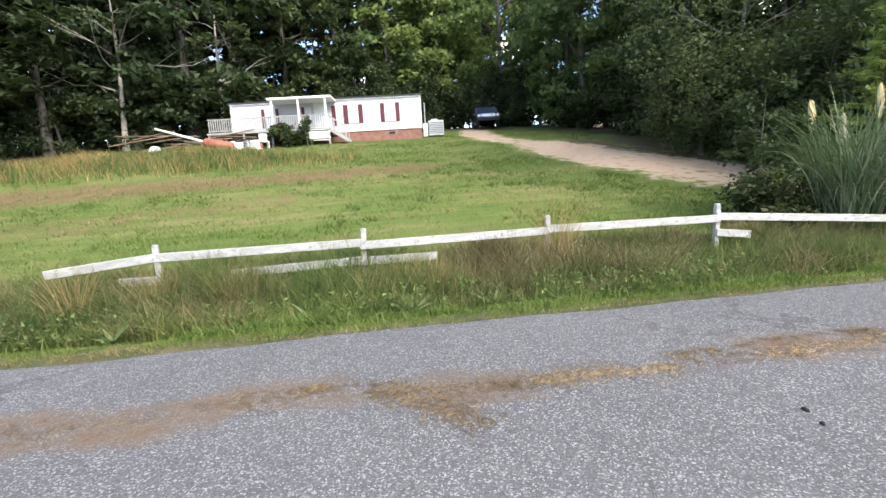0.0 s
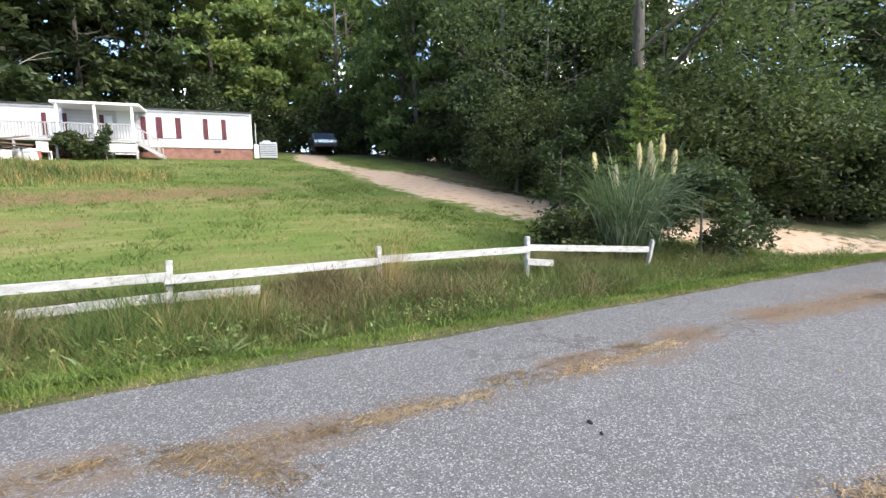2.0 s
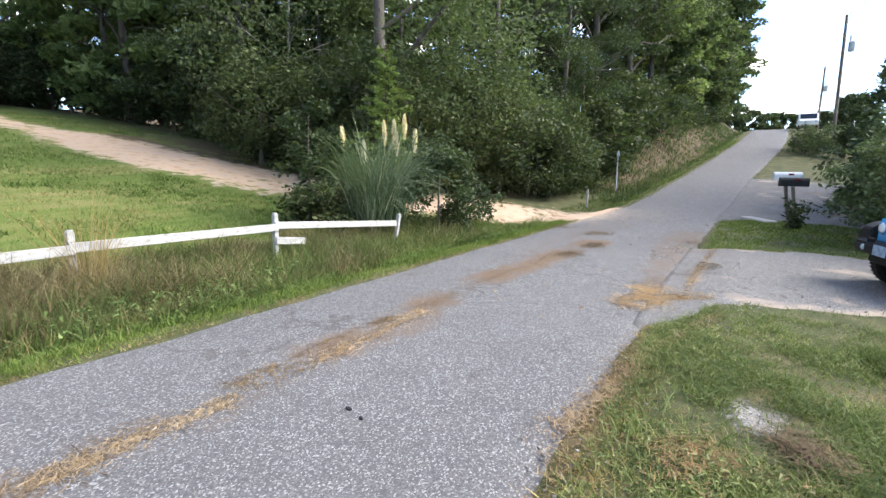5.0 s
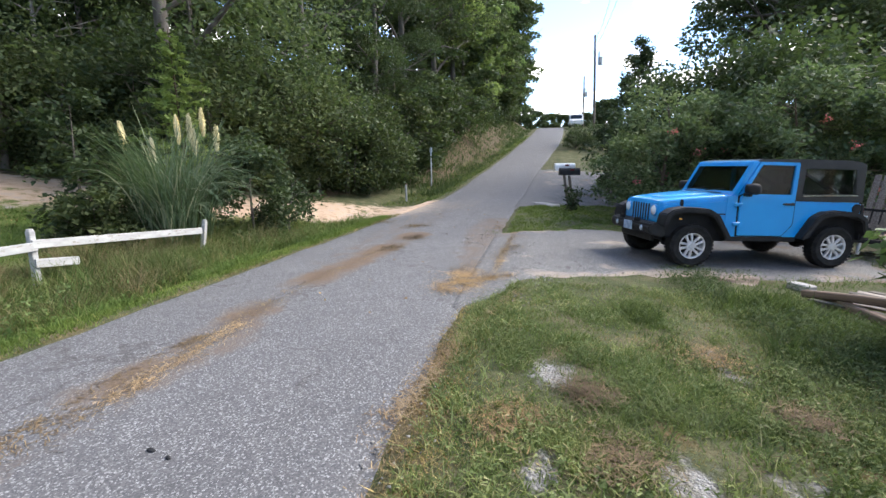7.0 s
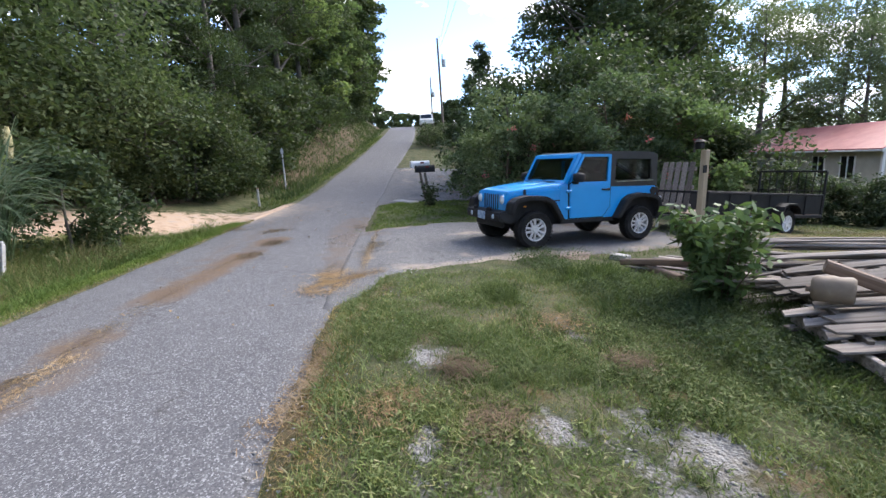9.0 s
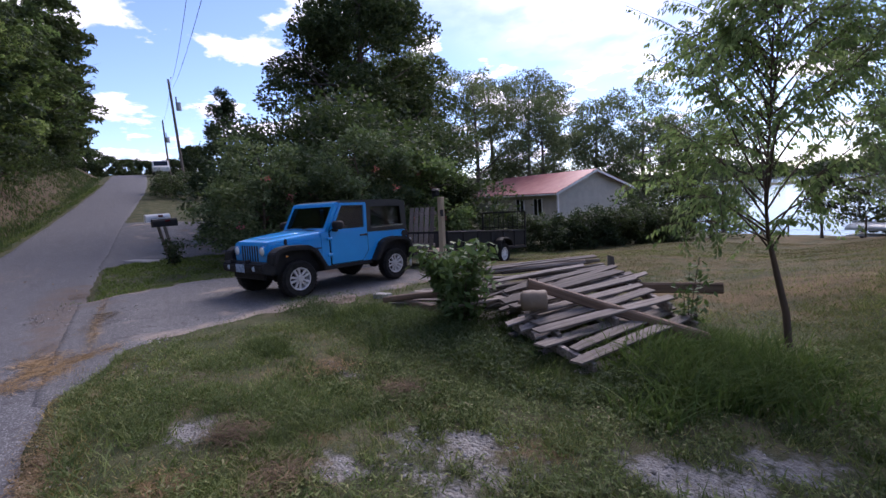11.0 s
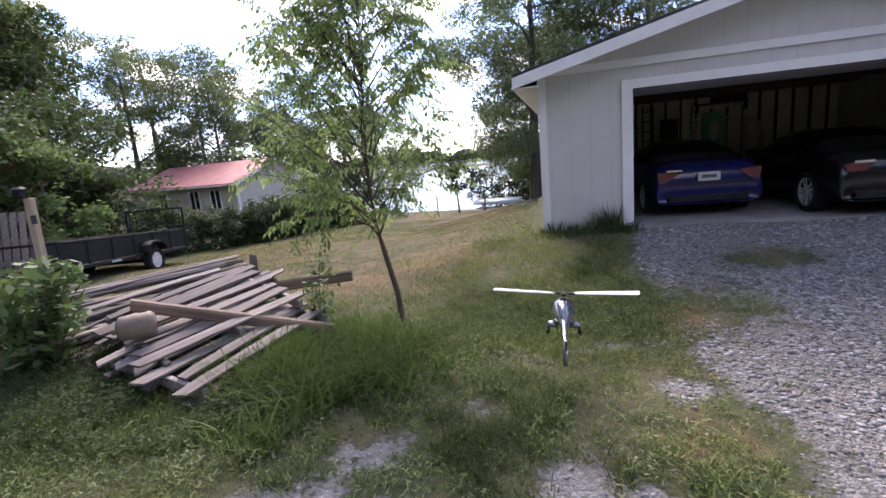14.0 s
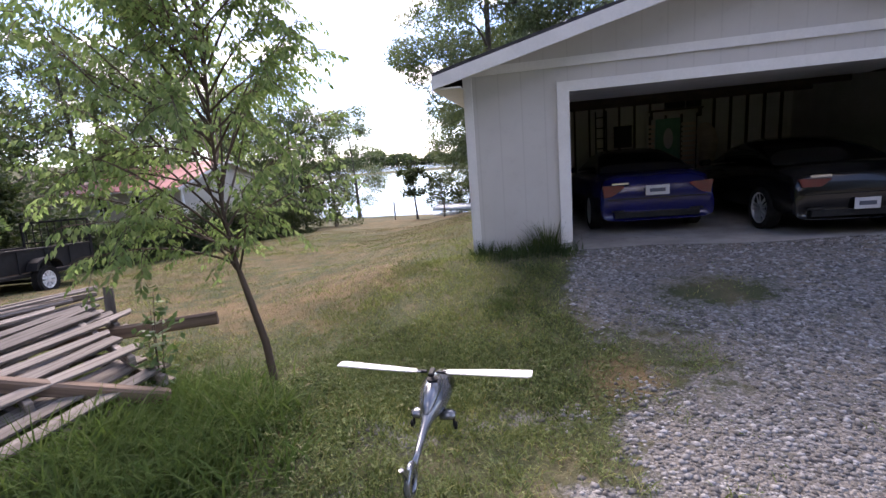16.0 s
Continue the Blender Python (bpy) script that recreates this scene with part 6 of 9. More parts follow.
tree("shrub", 104, 1.7, 1.0, 0.05, 0.04, 2600, 0.13, LEAF_DARK, "low dark shrub beside the sandy entrance", lobe_n=14, limbs=6, category="bush", group="shrubs by the pampas grass", place=at(13.2, 5.6))
tree("shrub", 105, 1.1, 0.9, 0.05, 0.03, 2200, 0.13, LEAF_WOOD, "low green shrub under the pampas grass", lobe_n=14, limbs=6, category="bush", group="shrubs by the pampas grass", place=at(9.0, 7.6))


def young_cedar(x, y):
    rng = np.random.default_rng(106)
    ob = thing("young_cedar", at(x, y), "young yellow-green cedar with spreading feathery branches", "tree")
    q = np.linspace(0, 1, 7)
    pieces, c = [tube_np(np.stack([0.05 * np.sin(q * 4), 0 * q, 4.9 * q], 1), 0.05 * (1 - 0.85 * q), 7)], []
    for i in range(54):
        s = 0.1 + 0.88 * i / 54
        a, ln = i * 2.4 + rng.uniform(-0.5, 0.5), (1.5 - 1.2 * s) * rng.uniform(0.45, 1.3)
        p = np.stack([np.cos(a) * ln * q, np.sin(a) * ln * q, 4.9 * s + ln * (0.35 * q - 0.25 * q * q)], 1)
        pieces.append(tube_np(p, 0.011 * (1 - 0.8 * q), 4))
        n = int(105 * ln)
        t = rng.uniform(0.15, 1.05, n)
        side = rng.normal(size=n) * 0.16 * (1.15 - t)
        c.append(np.stack([np.cos(a) * ln * t - np.sin(a) * side, np.sin(a) * ln * t + np.cos(a) * side, 4.9 * s + ln * (0.35 * t - 0.25 * t * t) - np.abs(side) * 0.4 + rng.normal(size=n) * 0.03], 1))
    part("trunk", np_mesh("trunk", *gather(pieces), BARK_YOUNG, True), None, ob)
    part("crown", np_mesh("crown", *leaf_tris(np.concatenate(c), 0.17, 0.09, rng, 0.1, 1.2), LEAF_LIGHT), None, ob)


young_cedar(12.6, 8.1)


def dry_tuft(x, y, seed, h, n=190):
    rng = np.random.default_rng(seed)
    ob = thing("dry_grass_tuft", at(x, y), "upright tuft of dry straw-coloured grass by the fence", "grass", "dry grass tufts")
    a, d = rng.uniform(0, 6.28, n), rng.uniform(0, 0.2, n)
    v, f = blades(d * np.cos(a), d * np.sin(a), np.zeros(n), (1 - 0.65 * rng.uniform(0, 1, n) ** 1.5) * h, rng.uniform(0.006, 0.01, n), rng.uniform(0.05, 0.6, n), rng, 4, a + rng.normal(size=n) * 0.8)
    part("foliage", np_mesh("foliage", v, f, BLADE_DRY), None, ob)


for i, (x, y, h) in enumerate([(4.0, 7.0, 1.75), (-2.1, 7.3, 1.1), (-1.1, 7.1, 0.95), (-4.4, 7.4, 1.15), (0.9, 6.7, 0.85), (1.8, 6.5, 0.95), (-3.1, 7.2, 1.2), (1.4, 6.9, 0.9)]):
    dry_tuft(x, y, 110 + i, h)


def green_tuft(x, y, seed, h, n, spread):
    rng = np.random.default_rng(seed)
    ob = thing("weed_tuft", at(x, y), "tall thin weeds growing at the foot of the garage wall", "weed", "wall weeds")
    a, d = rng.uniform(0, 6.28, n), rng.uniform(0, spread, n)
    v, f = blades(d * np.cos(a), np.abs(d * np.sin(a)) * 0.6, np.zeros(n), (1 - 0.7 * rng.uniform(0, 1, n)) * h, rng.uniform(0.007, 0.013, n), rng.uniform(0.05, 0.7, n), rng, 3, a)
    part("foliage", np_mesh("foliage", v, f, BLADE_DARK), None, ob)


for i, (x, h, n, w) in enumerate([(-0.86, 0.55, 190, 0.2), (-0.68, 0.38, 150, 0.22), (-0.3, 0.24, 110, 0.22), (0.06, 0.27, 110, 0.18), (-1.12, 0.2, 80, 0.15)]):
    green_tuft(x, -8.1, 330 + i, h, n, w)


def verge_weed(x, y, seed, size):
    """A rosette of broad arching leaves."""
    rng = np.random.default_rng(seed)
    ob = thing("broadleaf_verge_weed", at(x, y), "pale green broad-leaved weed in the roadside verge", "weed", "verge weeds")
    n = 15
    a = np.arange(n) * 2.4
    v, f = blades(0.02 * np.cos(a), 0.02 * np.sin(a), np.zeros(n), size * rng.uniform(0.6, 1.1, n), np.full(n, size * 0.3), rng.uniform(0.5, 1.3, n), rng, 4, a)
    part("foliage", np_mesh("foliage", v, f, BLADE_LEAF), None, ob)


BLADE_LEAF = leaf_mat("broad_weed_leaves", [(0.0, (0.12, 0.17, 0.07)), (1.0, (0.25, 0.31, 0.14))], 0.35)
wr_ = random.Random(44)
for i in range(16):
    x = wr_.uniform(-3.5, 7.5)
    verge_weed(x, float(road_y(x)) + 2.0 + wr_.uniform(0.7, 1.9), 300 + i, wr_.uniform(0.25, 0.45))


def far_woods():
    rng = np.random.default_rng(120)
    k = 26000
    x = rng.uniform(-420, 560, k)
    y = -430 - 60 * np.sin(x * 0.008) - rng.uniform(0, 50, k)
    z = LAKE_Z + rng.uniform(0, 1, k) ** 0.8 * (11 + 4 * np.sin(x * 0.05) + 3 * np.sin(x * 0.17))
    v, f = leaf_quads(np.stack([x, y, z], 1), 4.5, 3.2, rng)
    ob = new("far_woods", np_mesh("far_woods", v, f, LEAF_DARK))
    tagged(ob, "distant wooded far shore of the lake", "woods", kind="stuff")


far_woods()
bank, _ = sheet("far_bank", np.linspace(-300, 420, 40), np.linspace(-232, -215, 6), lambda x, y: LAKE_Z - 0.4 + 1.3 * np.exp(-((y + 223) / 6) ** 2), GROUND)
tagged(bank, "narrow grassy spit across the lake", "bank", kind="structure")

# ---- fence along the lawn ----
def fence():
    posts = [(9.94, 6.16), (6.95, 6.78), (3.9, 7.15), (0.84, 7.5), (-2.2, 7.85), (-3.75, 8.05)]
    top = [0.56, 0.76, 0.76, 0.76, 0.74, 0.66]
    ob = thing("fence", pose(posts[0][0], posts[0][1], 0), "weathered white two-rail wooden fence leaning along the ditch", "fence")
    ox, oy = posts[0]
    r = random.Random(3)
    for (x, y), z in zip(posts[:5], top):
        g = height1(x, y)
        h = z - g + 0.15
        bm = box(0.085, 0.085, h, 0.008, (0, 0, h / 2))
        cyl(0.05, 0.03, 8, 0.04, bm, Matrix.Translation((0, 0, h + 0.01)))
        part("post", bm, WHITE_FENCE, ob, m=pose(x - ox, y - oy, g - 0.15, r.uniform(-2, 2), r.uniform(-3, 3) + (16 if x > 9 else 0), r.uniform(-8, 8)))
    for i in range(5):
        for level, drop in ((0, 0.2), (1, 0.5)):
            a, b = Vector((*posts[i], top[i] - drop)), Vector((*posts[i + 1], top[i + 1] - drop))
            if level and i == 1:
                continue
            if level and i in (0, 2):
                a = a.lerp(b, 0.82 if i == 0 else 0.62)
            if level and i in (3, 4):
                b = a.lerp(b, 0.66 if i == 3 else 0.35)
            a.z += r.uniform(-0.03, 0.03)
            b.z += r.uniform(-0.03, 0.03)
            d = b - a
            yaw, tip = math.degrees(math.atan2(d.y, d.x)), -math.degrees(math.atan2(d.z, math.hypot(d.x, d.y)))
            bm = box(d.length + 0.06, 0.04, 0.13, 0.006)
            for v in bm.verts:
                v.co.z += 0.012 * math.sin(v.co.x * 2.3 + i)
            c = (a + b) / 2
            part("rail", bm, WHITE_FENCE, ob, m=pose(c.x - ox, c.y - oy - 0.06, c.z, r.uniform(-6, 6), tip, yaw))


fence()


# ---- garage ----
GX0, GX1, GY0, GY1, GZ, GTOP = 0.15, -7.45, -8.17, -15.9, 0.12, 2.66
OX0, OX1, OTOP = -1.2, -6.1, 2.33
PEAK_X = (GX0 + GX1) / 2
PITCH = 0.245


def wall_piece(name, x0, x1, y0, y1, z0, z1, material, parent, label=""):
    bm = box(abs(x1 - x0), abs(y1 - y0), abs(z1 - z0), 0.0, ((x0 + x1) / 2, (y0 + y1) / 2, (z0 + z1) / 2))
    return part(name, bm, material, parent, label)


GARAGE_AT = pose(GX0, GY0, 0, 0, 0, -2.6) @ pose(-GX0, -GY0, 0)


def garage():
    ob = thing("garage", GARAGE_AT, "grey panel-sided double garage with white trim and an open front", "garage")
    t = 0.14
    for name, x0, x1 in (("front_wall", GX0, OX0), ("front_wall", OX1, GX1)):
        wall_piece(name, x0, x1, GY0, GY0 - t, GZ - 0.5, GTOP, GARAGE_WALL, ob)
    wall_piece("front_wall", OX0, OX1, GY0, GY0 - t, OTOP, GTOP, GARAGE_WALL, ob)
    wall_piece("side_wall", GX0, GX0 - t, GY0 - t, GY1, GZ - 1.3, GTOP, GARAGE_WALL, ob)
    wall_piece("lining", GX0 - t - 0.004, GX0 - t - 0.016, GY0 - t, GY1 + t, GZ, GTOP, PANEL, ob)
    wall_piece("lining", GX1 + t + 0.004, GX1 + t + 0.016, GY0 - t, GY1 + t, GZ, GTOP, PANEL, ob)
    wall_piece("side_wall", GX1 + t, GX1, GY0 - t, GY1, GZ - 0.5, GTOP, GARAGE_WALL, ob)
    wall_piece("back_wall", GX0 - t, GX1 + t, GY1, GY1 + t, GZ - 1.3, GTOP, PANEL, ob)
    peak = GTOP + PITCH * (GX0 - PEAK_X)
    for y in (GY0, GY1 + t):
        gable = prism([(GX0, GTOP), (GX1, GTOP), (PEAK_X, peak)], y, y - t)
        part("gable", gable, GARAGE_WALL, ob)
    # roof slabs with an overhang
    for s in (1, -1):
        x_e = PEAK_X + s * (GX0 - PEAK_X + 0.36)
        ze = peak - PITCH * abs(x_e - PEAK_X)
        slab = prism([(PEAK_X, peak + 0.02), (x_e, ze + 0.02), (x_e, ze + 0.11), (PEAK_X, peak + 0.11)], GY0 + 0.42, GY1 - 0.3)
        part("roof", slab, DARK_ROOF, ob, "dark shingle roof")
        rake = prism([(PEAK_X, peak - 0.1), (x_e, ze - 0.1), (x_e, ze + 0.06), (PEAK_X, peak + 0.06)], GY0 + 0.455, GY0 + 0.42)
        part("rake_board", rake, WHITE, ob, "white rake board")
        soffit = prism([(PEAK_X, peak - 0.0), (x_e, ze - 0.0), (x_e, ze + 0.015), (PEAK_X, peak + 0.015)], GY0 + 0.42, GY0 + 0.003)
        part("soffit", soffit, WHITE, ob)
        under = box(0.34, GY0 - GY1 + 0.7, 0.02, 0.0, (x_e - s * 0.185, (GY0 + GY1) / 2 + 0.06, ze - 0.09))
        part("soffit", under, WHITE, ob)
        fascia = box(0.03, GY0 - GY1 + 0.7, 0.16, 0.0, (x_e, (GY0 + GY1) / 2 + 0.06, ze - 0.02))
        part("fascia", fascia, WHITE, ob, "white eave board")
    wall_piece("gable_band", GX0 + 0.01, GX1 - 0.01, GY0 + 0.003, GY0 + 0.03, GTOP - 0.02, GTOP + 0.09, WHITE, ob, "white horizontal trim board")
    wall_piece("corner_board", GX0 + 0.012, GX0 - 0.09, GY0 + 0.003, GY0 + 0.03, GZ - 0.3, GTOP - 0.022, WHITE, ob, "white corner board")
    wall_piece("corner_board", GX0 + 0.003, GX0 + 0.03, GY0 + 0.03, GY0 - 0.09, GZ - 0.3, GTOP - 0.022, WHITE, ob, "white corner board")
    for x in (OX0, OX1):
        s = 1 if x == OX0 else -1
        wall_piece("door_casing", x - 0.005 * s, x + 0.15 * s, GY0 + 0.004, GY0 + 0.035, GZ - 0.05, OTOP + 0.125, WHITE, ob, "white door casing")
        wall_piece("door_jamb", x, x + 0.02 * s, GY0 + 0.002, GY0 - t - 0.02, GZ, OTOP, WHITE, ob)
    wall_piece("header_trim", OX0, OX1, GY0 + 0.004, GY0 + 0.035, OTOP - 0.005, OTOP + 0.125, WHITE, ob, "white header board")
    wall_piece("slab", GX0 - t - 0.01, GX1 + t + 0.01, GY0 + 0.12, GY1 + t + 0.01, GZ - 0.35, GZ, CONCRETE, ob, "bare concrete floor slab")
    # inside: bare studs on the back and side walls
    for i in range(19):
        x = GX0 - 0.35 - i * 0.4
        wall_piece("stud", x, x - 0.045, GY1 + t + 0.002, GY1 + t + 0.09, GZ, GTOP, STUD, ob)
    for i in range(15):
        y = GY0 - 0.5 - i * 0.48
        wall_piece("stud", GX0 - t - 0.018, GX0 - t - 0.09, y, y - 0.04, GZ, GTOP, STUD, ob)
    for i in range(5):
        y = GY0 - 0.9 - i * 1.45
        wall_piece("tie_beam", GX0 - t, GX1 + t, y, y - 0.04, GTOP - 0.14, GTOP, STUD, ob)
    bm = box(4.9, 2.2, 0.05, 0.01)
    part("overhead_door", bm, PANEL, ob, "raised overhead door panels under the ceiling", m=pose(-3.65, GY0 - 1.6, OTOP + 0.12))
    return ob


garage()
YB = GY1 + 0.14


def back_wall_things():
    """A green door in a pale frame with slatted side panels, shelves and odds and ends on the back wall."""
    y = YB + 0.16
    striped = surface("pale_stripe_board", (0.74, 0.6, 0.52), (0.84, 0.72, 0.64), 3, 0.7)
    ob = thing("stored_door", GARAGE_AT @ pose(0.345 - 4.6, y, GZ + 0.75), "green door leaf with an oval pane in a pale frame stored against the back wall", "door")
    part("leaf", box(0.62, 0.05, 1.32, 0.01, (0, 0, 0.62)), surface("dark_green_door", (0.13, 0.36, 0.29), (0.17, 0.43, 0.35), 3, 0.6), ob)
    oval = cyl(0.12, 0.02, 24, None, None, Matrix.Translation((0, 0.04, 0.75)) @ pose(0, 0, 0, 90) @ Matrix.Diagonal((1, 2.3, 1, 1)))
    part("oval_pane", oval, PALE_GLASS, ob, "pale oval pane")
    part("head_frame", box(1.34, 0.07, 0.1, 0.01, (-0.12, 0, 1.42)), PANEL, ob, "pale head of the frame")
    for dx in (-0.76, 0.52):
        part("side_frame", box(0.05, 0.07, 1.42, 0.006, (dx, 0, 0.68)), PANEL, ob)
    for dx, w in ((0.42, 0.16), (-0.52, 0.36)):
        rack = thing("slatted_panel", GARAGE_AT @ pose(0.345 - 4.6 + dx, y, GZ + 0.75), "panel of pale horizontal slats leaning on the back wall", "panel", "slatted panels")
        for k in range(9):
            part("slat", box(w, 0.04, 0.085, 0.008, (0, 0, 0.06 + 0.13 * k)), striped, rack)
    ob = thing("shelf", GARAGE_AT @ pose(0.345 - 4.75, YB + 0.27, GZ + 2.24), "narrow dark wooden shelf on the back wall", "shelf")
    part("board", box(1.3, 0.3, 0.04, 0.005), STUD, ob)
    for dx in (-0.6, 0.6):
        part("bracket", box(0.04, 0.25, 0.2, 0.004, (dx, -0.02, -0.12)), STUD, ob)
    for x, z, w, h in ((-3.42, 1.35, 0.42, 0.56), (-4.74, 2.27, 0.45, 0.4), (-5.2, 2.27, 0.3, 0.2)):
        bx = thing("storage_box", GARAGE_AT @ pose(0.345 + x, YB + 0.26, GZ + z), "dark storage box on the garage wall", "box", "storage boxes")
        part("body", box(w, 0.28, h, 0.01, (0, 0, h / 2)), BLACK_PLASTIC, bx)
        part("lid", box(w + 0.03, 0.3, 0.04, 0.008, (0, 0, h)), BLACK_PLASTIC, bx)
    lad = thing("step_ladder", GARAGE_AT @ pose(0.345 - 2.86, YB + 0.2, GZ), "dark metal ladder hung on the garage wall", "ladder")
    for dx in (-0.14, 0.14):
        part("rail", box(0.03, 0.06, 2.35, 0.005, (dx, 0, 1.2)), BLACK_STEEL, lad)
    for k in range(8):
        part("rung", box(0.26, 0.04, 0.025, 0.005, (0, 0, 0.25 + 0.28 * k)), BLACK_STEEL, lad)
    bag = thing("sack", GARAGE_AT @ pose(0.345 - 5.46, YB + 0.42, GZ), "pale bulging sack standing against the back wall", "sack")
    prof = [(0.0, 0), (0.16, 0.02), (0.2, 0.5), (0.19, 1.0), (0.24, 1.35), (0.22, 1.65), (0.1, 1.82), (0.0, 1.84)]
    bm = lathe(prof, 18)
    for v in bm.verts:
        v.co.x += 0.05 * math.sin(4 * v.co.z) - 0.02
        v.co.y += 0.03 * math.sin(7 * v.co.z + 3 * v.co.x)
    part("body", bm, surface("sack_cloth", (0.6, 0.53, 0.48), (0.74, 0.67, 0.6), 5, 0.9), bag, smooth=True)


back_wall_things()


# ---- mobile home on the rise ----
HA, HYAW = (7.17, 32.62), math.degrees(math.atan2(2.53, -12.71)) - 180.0
HZ = 4.3


def home():
    """Local x runs from the far end (-12.95) to the near corner (0); y is depth; front at y = 0."""
    ob = thing("mobile_home", pose(HA[0], HA[1], HZ, 0, 0, HYAW), "long white mobile home with maroon shutters, porch and brick skirting", "house")
    L, D = 12.95, 4.3
    part("skirting", box(L - 0.06, D - 0.06, 1.0, 0, (-L / 2, D / 2, 0.12)), BRICK, ob, "red brick skirting")
    part("wall", box(L, D, 2.2, 0, (-L / 2, D / 2, 1.72)), HOME_WALL, ob)
    roof = prism([(-0.15, 2.82), (D + 0.15, 2.82), (D + 0.15, 2.9), (D / 2, 3.12), (-0.15, 2.9)], -0.12, L + 0.12)
    bmesh.ops.rotate(roof, verts=roof.verts, matrix=Matrix.Rotation(radians(90), 3, "Z"))
    part("roof", roof, DARK_ROOF, ob, "dark low-pitched roof")
    part("eave_trim", box(L + 0.1, 0.04, 0.12, 0, (-L / 2, -0.05, 2.78)), WHITE, ob)
    for x in (-0.03, -L + 0.03):
        part("corner_trim", box(0.1, 0.04, 2.2, 0, (x, -0.022, 1.72)), WHITE, ob)
    part("base_trim", box(L, 0.03, 0.06, 0, (-L / 2, -0.018, 0.64)), WHITE, ob)
    for x in (-2.2, -6.2):
        part("vent", box(0.4, 0.03, 0.14, 0, (x + 0.1, 0.012, 0.38)), BLACK_PLASTIC, ob, "small dark crawl-space vent")

    def win(x0, x1, z0, z1):
        w, h, c, z = x1 - x0, z1 - z0, (x0 + x1) / 2, (z0 + z1) / 2
        wd = part("window", box(w, 0.03, h, 0, (c, -0.012, z)), PALE_GLASS, ob, "window with closed white blinds")
        for dx in (-w / 2, w / 2):
            part("frame_side", box(0.05, 0.06, h + 0.1, 0.005, (c + dx, -0.03, z)), WHITE, wd)
        for dz in (-h / 2, 0, h / 2):
            part("frame_bar", box(w, 0.055, 0.045, 0.005, (c, -0.03, z + dz)), WHITE, wd)

    def shutter(x0, x1, z0, z1):
        bm = box(x1 - x0, 0.05, z1 - z0, 0.005, ((x0 + x1) / 2, -0.03, (z0 + z1) / 2))
        for k in range(7):
            box((x1 - x0) * 0.75, 0.02, 0.04, 0, ((x0 + x1) / 2, -0.06, z0 + 0.12 + k * (z1 - z0 - 0.2) / 6.5), bm)
        part("shutter", bm, MAROON, ob, "maroon louvred shutter")

    for a, b, c, d in ((1.5, 1.8, 2.5, 2.8), (4.03, 4.36, 5.0, 5.35), (9.75, 9.98, 10.66, 10.92)):
        win(-c, -b, 1.2, 2.38)
        shutter(-b, -a, 1.15, 2.4)
        shutter(-d, -c, 1.15, 2.4)
    shutter(-6.15, -5.88, 1.05, 2.4)
    win(-7.95, -7.6, 1.5, 2.35)
    shutter(-8.2, -7.98, 1.4, 2.4)
    door = part("door", box(0.9, 0.05, 2.0, 0.01, (-6.9, -0.03, 1.66)), WHITE, ob, "white entrance door")
    part("handle", cyl(0.03, 0.08, 10, None, None, pose(-6.55, -0.08, 1.6, 90)), CHROME, door)

    # porch and deck
    part("porch_roof", box(4.1, 2.0, 0.14, 0.01, (-7.85, -0.98, 2.72)), WHITE, ob, "flat white porch roof")
    for x in (-6.2, -7.95, -9.65):
        part("porch_post", box(0.12, 0.12, 1.9, 0.01, (x, -1.85, 1.7)), WHITE, ob)
    part("deck", box(7.9, 1.9, 0.12, 0.01, (-9.95, -1.0, 0.72)), WHITE_FENCE, ob)
    for x in (-6.1, -8.0, -9.8, -11.6, -13.8):
        part("deck_leg", box(0.1, 0.1, 0.95, 0, (x, -1.85, 0.2)), WHITE_FENCE, ob)
    lat = box(1.75, 0.03, 0.05, 0, (-7.0, -1.93, 0.66))
    box(1.75, 0.03, 0.05, 0, (-7.0, -1.93, 0.0), lat)
    for k in range(22):
        for s in (45, -45):
            box(0.045, 0.012, 0.85, 0, (0, 0, 0), lat, pose(-7.8 + k * 0.075, -1.93 + 0.004 * s / 45, 0.33, 0, s, 0) @ Matrix.Diagonal((1, 1, 0.75, 1)))
    part("lattice", lat, WHITE, ob, "white lattice skirting")
    for x0, x1 in ((-6.2, -7.9), (-8.0, -9.7), (-9.7, -11.7), (-11.7, -13.8)):
        part("handrail", box(abs(x1 - x0), 0.07, 0.06, 0.005, ((x0 + x1) / 2, -1.88, 1.62)), WHITE_FENCE, ob)
        part("bottom_rail", box(abs(x1 - x0), 0.05, 0.05, 0.005, ((x0 + x1) / 2, -1.88, 0.88)), WHITE_FENCE, ob)
        n = int(abs(x1 - x0) / 0.14)
        for k in range(n):
            part("baluster", box(0.05, 0.05, 0.7, 0, (x0 + (x1 - x0) * (k + 0.5) / n, -1.88, 1.25)), WHITE_FENCE, ob)
    for k in range(4):
        part("step", box(0.3, 1.1, 0.06, 0.005, (-5.95 + 0.28 * k, -1.2, 0.62 - 0.19 * k)), WHITE_FENCE, ob)
    for y in (-1.75, -0.65):
        part("stair_rail", box(1.5, 0.06, 0.07, 0.005, (0, 0, 0), None), WHITE_FENCE, ob, m=pose(-5.5, y, 1.15, 0, 34, 0))
        part("stringer", box(1.5, 0.05, 0.2, 0.005), WHITE_FENCE, ob, m=pose(-5.5, y, 0.3, 0, 34, 0))
        for k in range(5):
            part("baluster", box(0.045, 0.045, 0.8, 0, (-6.0 + 0.25 * k, y, 1.1 - 0.17 * k)), WHITE_FENCE, ob)
    part("chimney", box(0.08, 0.08, 0.5, 0, (-10.9, 1.6, 3.1)), RUST, ob, "rusty vent pipe")
    return ob


home()


